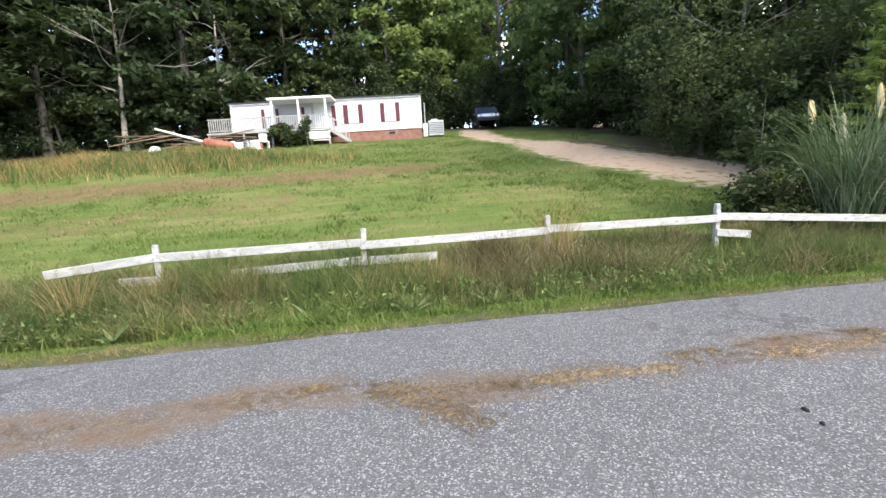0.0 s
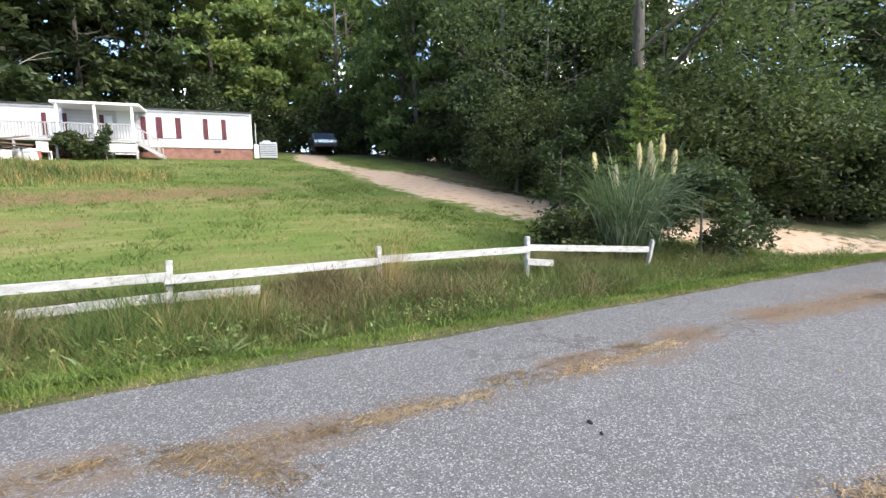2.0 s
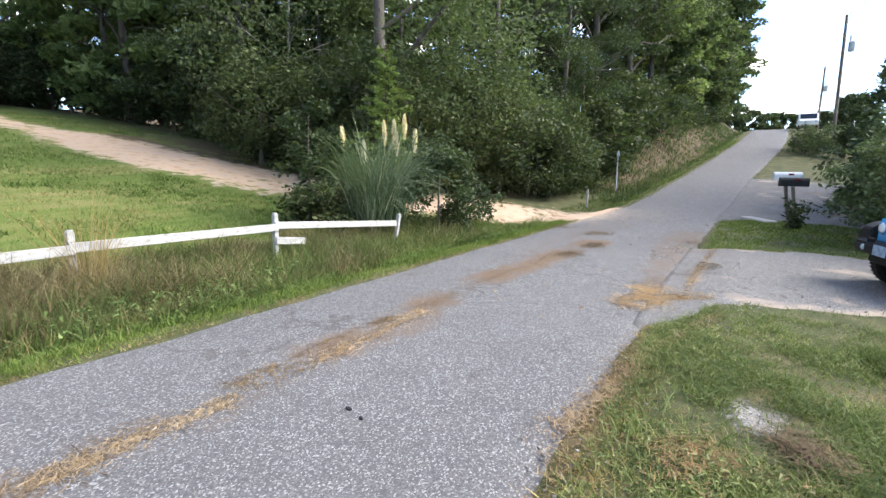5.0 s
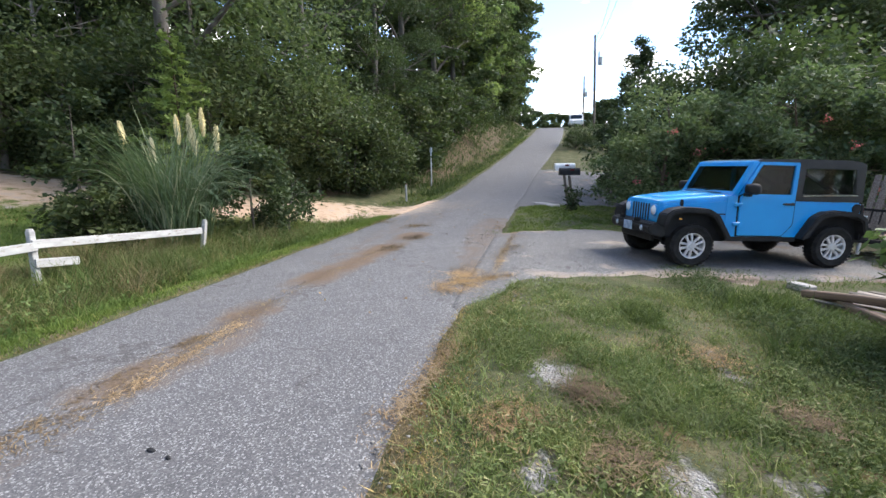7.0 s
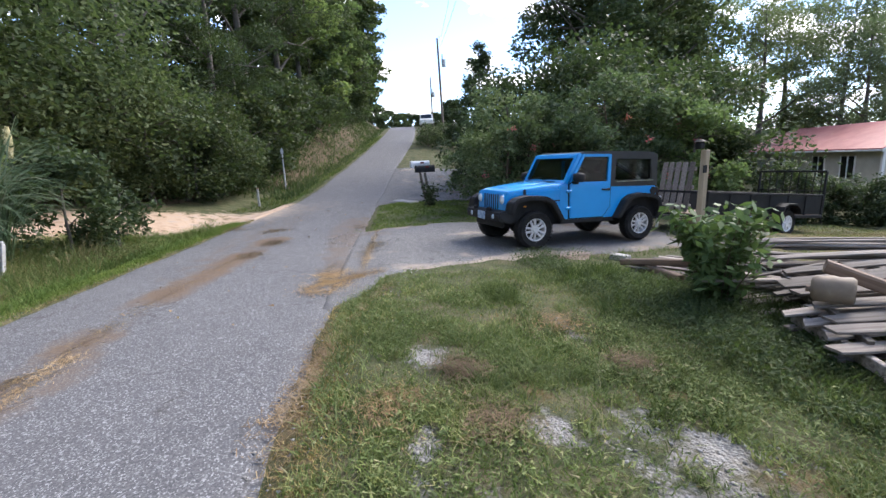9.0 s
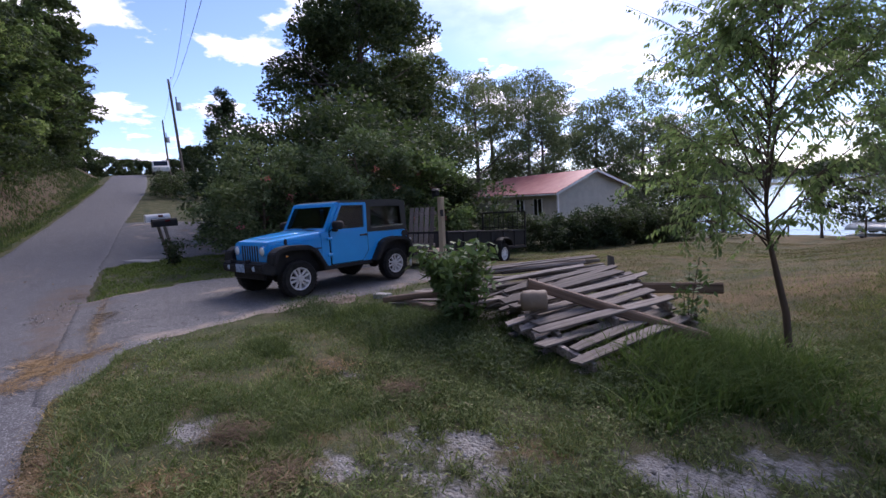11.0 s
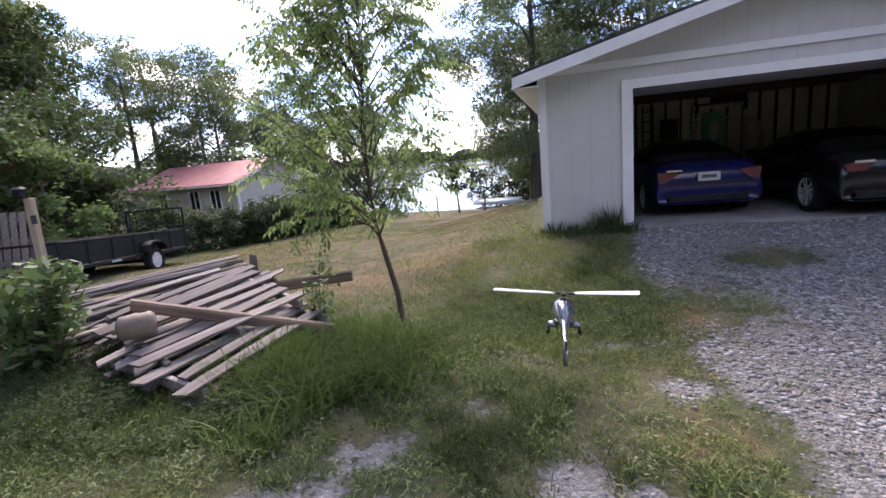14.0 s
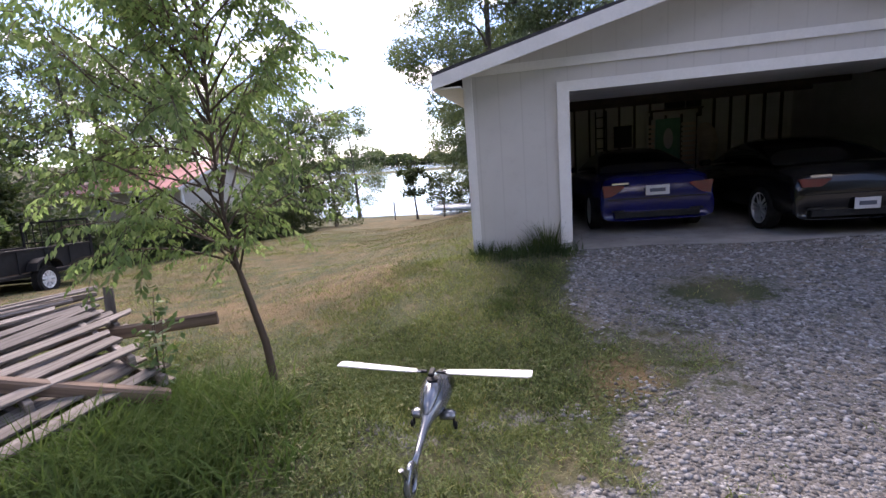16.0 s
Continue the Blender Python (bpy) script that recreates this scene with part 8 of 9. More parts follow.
    bp = part("front_bumper", prism([(1.66, 0.5), (1.84, 0.52), (1.89, 0.58), (1.89, 0.68), (1.84, 0.73), (1.66, 0.73)], -0.84, 0.84, 0.025, None, lambda x, z: 1.0 - 0.16 * max(0, x - 1.7) / 0.2), BLACK_PLASTIC, ob, "black plastic front bumper")
    part("air_dam", box(0.06, 1.1, 0.12, 0.015, (1.72, 0, 0.45)), BLACK_PLASTIC, bp)
    for s in (-1, 1):
        part("fog_light", lathe([(0.0, 0.02), (0.04, 0.015), (0.05, 0.0), (0.0, 0.0)], 16, None, pose(1.885, s * 0.46, 0.62, 0, 90)), CLEAR_LENS, bp)
        part("tow_hook", box(0.1, 0.03, 0.07, 0.01, (1.88, s * 0.28, 0.75)), BLACK_STEEL, bp)
    part("front_plate", box(0.012, 0.31, 0.155, 0.004, (1.9, 0, 0.62)), surface("pale_blue_plate", (0.16, 0.26, 0.42), (0.45, 0.56, 0.68), 12, 0.5), bp)
    part("rear_bumper", prism([(-1.66, 0.48), (-1.88, 0.52), (-1.88, 0.7), (-1.66, 0.72)], -0.84, 0.84, 0.02), BLACK_PLASTIC, ob, "black rear bumper")
    part("chassis", box(3.0, 0.8, 0.16, 0.02, (0.0, 0, 0.46)), BLACK_STEEL, ob)
    for x in (1.21, -1.21):
        part("axle", cyl(0.045, 1.45, 10, None, None, pose(x, 0, 0.36, 90)), BLACK_STEEL, ob)
        part("differential", lathe([(0.0, -0.12), (0.1, -0.08), (0.12, 0), (0.1, 0.08), (0.0, 0.12)], 14, None, pose(x, 0.12, 0.36, 0, 90)), BLACK_STEEL, ob)
    part("dashboard", box(0.26, 1.3, 0.18, 0.04, (0.42, 0, 1.14)), BLACK_PLASTIC, ob)
    wm = wheel_mesh(0.365, 0.235, 0.215)
    for x in (1.21, -1.21):
        for s in (-1, 1):
            add_wheel(ob, wm, x, s * 0.755, 0.365, s)
    sp = add_wheel(ob, wm, -1.95, 0.1, 1.05, 1)
    sp.name = "spare_wheel"
    sp.matrix_local = pose(-1.9, 0.1, 1.05, 0, -90, 0)
    return ob


JX, JY, JYAW = 9.31, -4.02, 102.9
jeep(pose(9.62, -4.17, -0.155, 0, -2.2, 98.9) @ Matrix.Diagonal((1, 1, 0.955, 1)))


TM = pose(JX, JY, -0.61, 0, 0, JYAW) @ pose(-5.83, 0, 0.32, 0, -5) @ pose(5.83, 0, -0.32)


def trailer():
    """Local x forward, hitched behind the car; the box runs from -3.2 to -6.75."""
    hx, hy = math.cos(radians(JYAW)), math.sin(radians(JYAW))
    z = height1(JX - 5.5 * hx, JY - 5.5 * hy)
    ob = thing("utility_trailer", TM, "black steel utility trailer with a tall mesh tailgate", "trailer")
    x0, x1, w = -3.15, -7.5, 0.8
    part("deck", box(x0 - x1, 2 * w, 0.06, 0.005, ((x0 + x1) / 2, 0, 0.5)), BROWN_WOOD, ob, "worn plank deck")
    for s in (-1, 1):
        rail_box(ob, "frame_rail", (x0, s * w, 0.47), (x1, s * w, 0.47), 0.08, BLACK_STEEL)
        rail_box(ob, "top_rail", (x0, s * w, 1.0), (x1, s * w, 1.0), 0.05, BLACK_STEEL)
        for k in range(7):
            x = x0 + (x1 - x0) * k / 6
            rail_box(ob, "stake", (x, s * w, 0.47), (x, s * w, 1.0), 0.05, BLACK_STEEL)
        part("side_mesh", box(x0 - x1 - 0.05, 0.012, 0.44, 0, ((x0 + x1) / 2, s * w, 0.75)), BLACK_STEEL, ob, "black side panel")
        fd = prism([(-5.42, 0.55), (-5.5, 0.72), (-5.66, 0.8), (-6.0, 0.8), (-6.16, 0.72), (-6.24, 0.55), (-6.18, 0.55), (-6.12, 0.68), (-5.98, 0.75), (-5.68, 0.75), (-5.54, 0.68), (-5.48, 0.55)], s * (w + 0.03), s * (w + 0.26), 0.004)
        part("mudguard", fd, BLACK_STEEL, ob, "black steel mudguard")
        part("marker_lamp", box(0.3, 0.02, 0.05, 0, (-4.6, s * (w + 0.05), 0.47)), CLEAR_LENS, ob)
    for x in (x0, x1):
        rail_box(ob, "cross_rail", (x, -w, 0.47), (x, w, 0.47), 0.08, BLACK_STEEL)
    rail_box(ob, "cross_rail", (x0, -w, 1.0), (x0, w, 1.0), 0.05, BLACK_STEEL)
    gate = part("tailgate", box(0.05, 2 * w, 0.05, 0.005, (x1 - 0.05, 0, 1.6)), BLACK_STEEL, ob, "tall black tailgate frame")
    for s in (-1, 1):
        rail_box(gate, "gate_stile", (x1 - 0.05, s * w, 0.42), (x1 - 0.05, s * w, 1.6), 0.05, BLACK_STEEL)
    for z1 in (0.75, 1.1):
        rail_box(gate, "gate_bar", (x1 - 0.05, -w, z1), (x1 - 0.05, w, z1), 0.03, BLACK_STEEL)
    for k in range(9):
        y = -w + 2 * w * (k + 0.5) / 9
        rail_box(gate, "gate_bar", (x1 - 0.05, y, 0.42), (x1 - 0.05, y, 1.6), 0.018, BLACK_STEEL)
    for s in (-1, 1):
        rail_box(ob, "tongue", (x0, s * 0.4, 0.45), (-2.15, 0, 0.45), 0.08, BLACK_STEEL)
    part("coupler", box(0.3, 0.12, 0.12, 0.02, (-2.1, 0, 0.48)), ALLOY, ob)
    part("jack", cyl(0.03, 0.7, 10, None, None, Matrix.Translation((-2.5, 0.12, 0.55))), ALLOY, ob)
    part("axle", cyl(0.035, 1.8, 10, None, None, pose(-5.83, 0, 0.32, 90)), BLACK_STEEL, ob)
    wm = wheel_mesh(0.32, 0.19, 0.19, 6, True)
    for s in (-1, 1):
        add_wheel(ob, wm, -5.83, s * 0.9, 0.32, s)
    # upright pallet carried at the front
    pm = TM @ pose(-3.45, -0.32, 0.53, 0, -6, 0)
    pl = thing("upright_pallet", pm, "pale grey pallet standing on end in the trailer", "pallet")
    for k in range(5):
        part("board", box(0.02, 0.13, 1.15, 0.004, (0, -0.36 + 0.18 * k, 0.58)), GREY_WOOD, pl)
    for z1 in (0.15, 0.58, 1.0):
        part("stringer", box(0.08, 0.86, 0.09, 0.005, (-0.05, 0, z1)), GREY_WOOD, pl)


trailer()


def sedan(m, name, label, paint, kind):
    """A low car seen mostly from behind. Local x forward, rear bumper near -2.25."""
    ob = thing(name, m, label, "car", "cars in the garage")
    prof = [(-2.26, 0.42, 0.80), (-2.3, 0.62, 0.86), (-2.24, 0.82, 0.87), (-2.12, 0.97, 0.85), (-1.5, 1.0, 0.9), (-0.6, 0.98, 0.91), (0.6, 0.95, 0.91), (1.6, 0.86, 0.88), (2.05, 0.72, 0.82), (2.25, 0.6, 0.7)]
    secs = []
    for x, zt, w in prof:
        zb = 0.24
        ring = []
        for k in range(20):
            a = 2 * math.pi * k / 20
            ca, sa = math.cos(a), math.sin(a)
            cy = abs(ca) ** 0.34 * (1 if ca > 0 else -1) * w
            cz = (zt + zb) / 2 + abs(sa) ** 0.4 * (1 if sa > 0 else -1) * (zt - zb) / 2
            ring.append((x, cy, cz))
        secs.append(ring)
    part("body", loft(secs), paint, ob, smooth=True)
    cab = [(-1.62, 0.97, 1.0, 0.78), (-1.25, 0.97, 1.2, 0.72), (-0.75, 0.97, 1.34, 0.66), (-0.1, 0.96, 1.37, 0.65), (0.35, 0.95, 1.3, 0.67), (0.95, 0.93, 0.98, 0.74)]
    secs = []
    for x, zb, zt, w in cab:
        ring = []
        for k in range(16):
            a = 2 * math.pi * k / 16
            ca, sa = math.cos(a), math.sin(a)
            t = 0.5 + 0.5 * abs(sa) ** 0.6 * (1 if sa > 0 else -1)
            ring.append((x, abs(ca) ** 0.5 * (1 if ca > 0 else -1) * (w * (1.12 - 0.2 * t)), zb + (zt - zb) * t))
        secs.append(ring)
    part("cabin", loft(secs), BLACK_PAINT if kind == "soft" else DARK_GLASS, ob, "black soft top" if kind == "soft" else "dark glass cabin", smooth=True)
    for s in (-1, 1):
        lamp = prism([(0.01, -0.04), (0.04, 0.17), (-0.3, 0.15), (-0.3, 0.12), (-0.12, -0.02)] if kind == "soft" else [(0, 0.0), (0.03, 0.14), (-0.3, 0.13), (-0.2, 0.0)], -0.02, 0.03, 0.008)
        for v in lamp.verts:
            x, y, z = v.co
            v.co = (-2.27 + y, s * (0.8 + x * 1.0), 0.66 + z) if kind == "soft" else (-2.27 + y, s * (0.79 + x * 1.25), 0.7 + z * 0.8)
        part("tail_light", lamp, RED_LENS, ob, "red tail light")
        part("reflector", box(0.02, 0.2, 0.03, 0.004, (-2.295, s * 0.6, 0.4)), BLACK_PLASTIC, ob)
        part("mirror", box(0.12, 0.2, 0.12, 0.03, (0.55, s * 0.98, 0.98)), paint, ob)
    part("bumper_line", box(0.02, 1.5, 0.012, 0, (-2.315, 0, 0.6)), BLACK_PLASTIC, ob)
    part("lower_trim", box(0.05, 1.3, 0.1, 0.01, (-2.27, 0, 0.33)), BLACK_PLASTIC, ob)
    part("badge_bars", box(0.01, 0.26, 0.03, 0, (-2.285, 0.56, 0.845)), CHROME, ob)
    plate(ob, pose(-2.325, 0, 0.72 if kind == "soft" else 0.45, 0, 0, -90), 0.36 if kind == "soft" else 0.31)
    wm = wheel_mesh(0.33, 0.22, 0.24)
    for x in (1.4, -1.42):
        for s in (-1, 1):
            add_wheel(ob, wm, x, s * 0.82, 0.33, s)
    return ob


sedan(pose(-2.64, -9.45 - 2.33, GZ, 0, 0, -89), "convertible_car", "navy blue convertible with a black soft top parked in the garage", NAVY_PAINT, "soft")
sedan(pose(-5.1, -8.6 - 2.33, GZ, 0, 0, -90), "black_car", "glossy black saloon car parked in the dark garage", BLACK_PAINT, "hard")


def far_truck():
    x, y = 14.3, 39.6
    ob = thing("pickup_truck", pose(x, y, height1(x, y), 0, 0, -104), "dark pickup truck parked at the top of the sandy drive", "truck")
    part("body", prism([(2.5, 0.45), (2.55, 1.0), (1.1, 1.12), (0.5, 1.75), (-0.9, 1.78), (-1.0, 1.15), (-2.6, 1.12), (-2.6, 0.45)], -0.92, 0.92, 0.04), TRUCK_PAINT, ob)
    part("windscreen", prism([(1.08, 1.14), (0.55, 1.7), (0.6, 1.7), (1.14, 1.14)], -0.75, 0.75), DARK_GLASS, ob)
    gr = part("grille", box(0.06, 1.2, 0.28, 0.02, (2.56, 0, 0.85)), CHROME, ob, "chrome grille")
    for k in range(3):
        part("grille_bar", box(0.03, 1.15, 0.04, 0, (2.6, 0, 0.76 + 0.09 * k)), BLACK_PLASTIC, gr)
    part("bumper", box(0.15, 1.9, 0.2, 0.03, (2.6, 0, 0.52)), BLACK_STEEL, ob)
    for s in (-1, 1):
        part("headlight", box(0.06, 0.26, 0.2, 0.02, (2.55, s * 0.75, 0.85)), CLEAR_LENS, ob)
        part("mirror", box(0.1, 0.22, 0.2, 0.02, (0.85, s * 1.05, 1.2)), BLACK_PLASTIC, ob)
    part("roof_rack", box(1.2, 1.4, 0.08, 0.02, (-0.2, 0, 1.83)), BLACK_STEEL, ob)
    wm = wheel_mesh(0.38, 0.25, 0.22)
    for wx in (1.6, -1.6):
        for s in (-1, 1):
            add_wheel(ob, wm, wx, s * 0.84, 0.38, s)


far_truck()


def far_van():
    x, y = 73.5, -13.2
    ob = thing("van", pose(x, y, height1(x, y), 0, 0, 172), "white van parked beside the road at the top of the hill", "van")
    part("body", prism([(2.3, 0.4), (2.35, 1.0), (1.6, 1.2), (0.9, 1.95), (-2.3, 2.0), (-2.4, 0.4)], -0.95, 0.95, 0.06), WHITE, ob)
    part("windscreen", prism([(1.62, 1.22), (1.0, 1.85), (1.05, 1.85), (1.68, 1.22)], -0.8, 0.8), DARK_GLASS, ob)
    for s in (-1, 1):
        part("side_window", prism([(1.2, 1.3), (0.8, 1.75), (-1.9, 1.75), (-1.9, 1.3)], s * 0.94, s * 0.96), DARK_GLASS, ob)
        part("headlight", box(0.05, 0.25, 0.15, 0.02, (2.34, s * 0.7, 0.85)), CLEAR_LENS, ob)
    wm = wheel_mesh(0.34, 0.22, 0.2)
    for wx in (1.5, -1.5):
        for s in (-1, 1):
            add_wheel(ob, wm, wx, s * 0.86, 0.34, s)


far_van()


# ---- radio-controlled helicopter ----
def helicopter(m):
    """Local x forward, z up, origin under the main wheels' centre; about 0.9 m long."""
    ob = thing("model_helicopter", m, "gunmetal grey model helicopter hovering over the lawn beside the gravel", "model helicopter")
    prof = [(0.37, 0.115, 0.012, 0.012), (0.34, 0.12, 0.035, 0.03), (0.28, 0.13, 0.06, 0.052), (0.18, 0.145, 0.083, 0.075), (0.08, 0.155, 0.088, 0.088), (-0.02, 0.16, 0.08, 0.085), (-0.1, 0.165, 0.06, 0.066), (-0.17, 0.162, 0.036, 0.042), (-0.25, 0.152, 0.022, 0.026), (-0.4, 0.135, 0.016, 0.02), (-0.52, 0.128, 0.013, 0.016)]
    secs = []
    for x, zc, w, h in prof:
        secs.append([(x, w * math.cos(2 * math.pi * k / 18), zc + h * math.sin(2 * math.pi * k / 18)) for k in range(18)])
    part("fuselage", loft(secs), GREY_HULL, ob, smooth=True)
    part("engine_cowl", loft([[(x, w * math.cos(2 * math.pi * k / 14), zc + h * math.sin(2 * math.pi * k / 14)) for k in range(14)] for x, zc, w, h in ((0.12, 0.225, 0.02, 0.012), (0.06, 0.235, 0.045, 0.03), (-0.04, 0.235, 0.05, 0.038), (-0.12, 0.215, 0.035, 0.03), (-0.2, 0.185, 0.012, 0.014))]), GREY_HULL, ob, smooth=True)
    for s in (-1, 1):
        pts = [(0.33, 0.135), (0.24, 0.19), (0.13, 0.21), (0.09, 0.2), (0.11, 0.15), (0.2, 0.115), (0.3, 0.11)]
        bm = bmesh.new()
        ring = []
        for x, z in pts:
            i = np.interp(x, [p[0] for p in prof[::-1]], range(len(prof)))
            zc, w, h = (np.interp(x, [p[0] for p in prof[::-1]], [p[j] for p in prof[::-1]]) for j in (1, 2, 3))
            yy = w * math.sqrt(max(0.02, 1 - min(0.98, ((z - zc) / h) ** 2)))
            ring.append(bm.verts.new((x, s * (yy + 0.004), z)))
        c = bm.verts.new((0.2, s * (0.083 + 0.006), 0.155))
        for a, b in zip(ring, ring[1:] + ring[:1]):
            bm.faces.new((a, b, c))
        part("cockpit_window", bm, DARK_GLASS, ob, "black cockpit window", smooth=True)
        spon = loft([[(x, s * (0.07 + y), z) for x, y, z in ((r * math.cos(2 * math.pi * k / 10) * 1.6, d, 0.085 + r * math.sin(2 * math.pi * k / 10)) for k in range(10))] for r, d in ((0.026, -0.03), (0.024, 0.03), (0.014, 0.05))])
        part("sponson", spon, GREY_HULL, ob, m=pose(-0.03, 0, 0), smooth=True)
        leg = part("strut", cyl(0.007, 0.07, 8, None, None, pose(-0.03, s * 0.11, 0.05)), BLACK_STEEL, ob)
        part("wheel", cyl(0.02, 0.014, 16, None, None, pose(-0.03, s * 0.12, 0.02, 90)), TYRE, leg)
    leg = part("strut", cyl(0.006, 0.06, 8, None, None, pose(0.22, 0, 0.055)), BLACK_STEEL, ob)
    part("wheel", cyl(0.016, 0.014, 16, None, None, pose(0.22, 0, 0.018, 90)), TYRE, leg)
    # shrouded tail rotor and swept fin
    duct = lathe([(0.052, -0.018), (0.078, -0.012), (0.082, 0.0), (0.078, 0.012), (0.052, 0.018), (0.048, 0.0), (0.052, -0.018)], 24, None, pose(-0.55, 0, 0.108, 90))
    dk = part("tail_duct", duct, GREY_HULL, ob, smooth=True)
    part("tail_hub", cyl(0.014, 0.03, 12, None, None, pose(-0.55, 0, 0.108, 90)), BLACK_PLASTIC, dk)
    for k in range(5):
        part("tail_blade", box(0.05, 0.004, 0.014, 0, (0.025, 0, 0)), BLACK_PLASTIC, dk, m=pose(-0.55, 0, 0.108, 0, 72 * k, 0))
    fin = prism([(-0.5, 0.16), (-0.58, 0.19), (-0.66, 0.265), (-0.68, 0.262), (-0.63, 0.18), (-0.6, 0.14)], -0.009, 0.009, 0.004)
    part("fin", fin, GREY_HULL, ob)
    # rotor head and two blades
    mast = part("mast", cyl(0.008, 0.07, 10, None, None, pose(0.0, 0, 0.285)), CHROME, ob)
    part("rotor_hub", box(0.07, 0.03, 0.022, 0.005, (0, 0, 0.315)), BLACK_PLASTIC, mast)
    part("swashplate", cyl(0.03, 0.01, 16, None, None, pose(0, 0, 0.275)), BLACK_STEEL, mast)
    for k in (0, 1):
        bl = prism([(0.06, 0.004), (0.1, 0.018), (0.3, 0.026), (0.5, 0.034), (0.522, 0.024), (0.525, -0.03), (0.3, -0.03), (0.1, -0.022), (0.06, -0.01)], -0.003, 0.003)
        bmesh.ops.rotate(bl, verts=bl.verts, matrix=Matrix.Rotation(radians(90), 3, "X"))
        part("rotor_blade", bl, BLADE_WHITE, ob, "white main rotor blade", m=pose(0, 0, 0.318, 4, -2, 180 * k + 88))
        part("blade_grip", box(0.06, 0.02, 0.014, 0.004, (0.055, 0, 0)), BLACK_PLASTIC, ob, m=pose(0, 0, 0.318, 0, 0, 180 * k + 88))
    return ob


helicopter(pose(0.02, -3.86, 0.2, 2, -3, -91))

# ---- pile of pallets and boards ----
def worn_board(length, w, h, seed, ragged=0.06):
    """A weathered board: uneven edges, a slight warp and split, slanted ends."""
    r = random.Random(seed)
    bm = bmesh.new()
    rings, n = [], 9
    cut = (r.uniform(-0.5, 0.5) * w * 0.5, r.uniform(-0.5, 0.5) * w * 0.5)
    bow, twist = r.uniform(-0.01, 0.014), r.uniform(-0.05, 0.05)
    for i in range(n):
        q = i / (n - 1) - 0.5
        end = abs(q) > 0.49
        a, b = (0.5 * w * (1 - ragged * r.random() * (2.4 if end else 1.0)) for _ in range(2))
        z = bow * (1 - 4 * q * q) + r.uniform(-0.0015, 0.0015)
        c = h * 0.16
        ring = []
        for y, zz in ((-a, -h / 2 + c), (-a + c, -h / 2), (b - c, -h / 2), (b, -h / 2 + c), (b, h / 2 - c), (b - c, h / 2), (-a + c, h / 2), (-a, h / 2 - c)):
            slant = (cut[0] if q < 0 else cut[1]) * (y / w) * 2 if end else 0.0
            ring.append(bm.verts.new((q * length + slant, y - zz * twist * q, zz + z + y * twist * q * 2)))
        rings.append(ring)
    for p, q in zip(rings, rings[1:]):
        for k in range(8):
            bm.faces.new((p[k], p[(k + 1) % 8], q[(k + 1) % 8], q[k]))
    bm.faces.new(rings[0][::-1])
    bm.faces.new(rings[-1])
    bmesh.ops.recalc_face_normals(bm, faces=bm.faces[:])
    return bm


def pallet(m, label, length=1.7, width=1.25, boards=8, seed=0, deck=0.12, gap=None):
    """Slats along local x on three stringers."""
    r = random.Random(seed)
    ob = thing("pallet", m, label, "pallet", "pallets in the pile")
    for x in (-length / 2 + 0.12, 0, length / 2 - 0.12):
        part("stringer", box(0.05, width, 0.1, 0.006, (x, 0, 0.05)), GREY_WOOD, ob)
    for k in range(boards):
        y = -width / 2 + width * (k + 0.5) / boards
        if r.random() < 0.06:
            continue
        bm = worn_board(length * r.uniform(0.84, 1.06), width / boards * r.uniform(0.58, 0.76), 0.022, 100 * seed + k, 0.16)
        part("slat", bm, GREY_WOOD, ob, m=pose(r.uniform(-0.05, 0.05), y, 0.112 + r.uniform(0, 0.012), r.uniform(-3, 3), r.uniform(-1, 1), r.uniform(-3.5, 3.5)))
    for k in range(3):
        y = -width / 2 + 0.1 + (width - 0.2) * k / 2
        part("base_slat", box(length, 0.1, 0.02, 0.003, (0, y, -0.012)), GREY_WOOD, ob)
    return ob


def plank(name, a, b, w, h, material, label, group="", roll=0.0):
    a, b = Vector(a), Vector(b)
    d = b - a
    yaw, tip = math.degrees(math.atan2(d.y, d.x)), -math.degrees(math.atan2(d.z, math.hypot(d.x, d.y)))
    c = (a + b) / 2
    ob = thing(name, pose(c.x, c.y, c.z, 0, tip, yaw) @ pose(0, 0, 0, roll), label, "board", group)
    part("plank", worn_board(d.length, w, h, int(1000 * d.length), 0.14 if h < 0.03 else 0.05), material, ob)
    return ob


PZ = height1(3.6, -4.2)
pallet(pose(3.22, -4.16, PZ + 0.19, 6, -4, -104), "grey weathered pallet lying at the front of the pile", 1.7, 1.25, 6, 1)
pallet(pose(3.52, -4.36, PZ + 0.36, 9, -6, -116), "grey pallet with loose slats on top of the pile", 1.6, 1.15, 5, 2)
pallet(pose(3.98, -4.72, PZ + 0.4, 7, -8, -117), "broken grey pallet tilted up at the back of the pile", 1.75, 0.8, 5, 5)
pallet(pose(4.9, -4.5, PZ + 0.06, 2, -2, -98), "old grey pallet under loose boards", 1.6, 1.2, 7, 3)
pallet(pose(5.15, -4.75, PZ + 0.24, 4, 3, -140), "grey pallet laid crosswise on the pile", 1.7, 1.2, 8, 4)
pallet(pose(6.1, -4.5, PZ + 0.04, 0, 0, -150), "grey pallet at the driveway end of the pile", 1.6, 1.1, 7, 6)
BOARDS = "loose boards on the pile"
rb = random.Random(17)
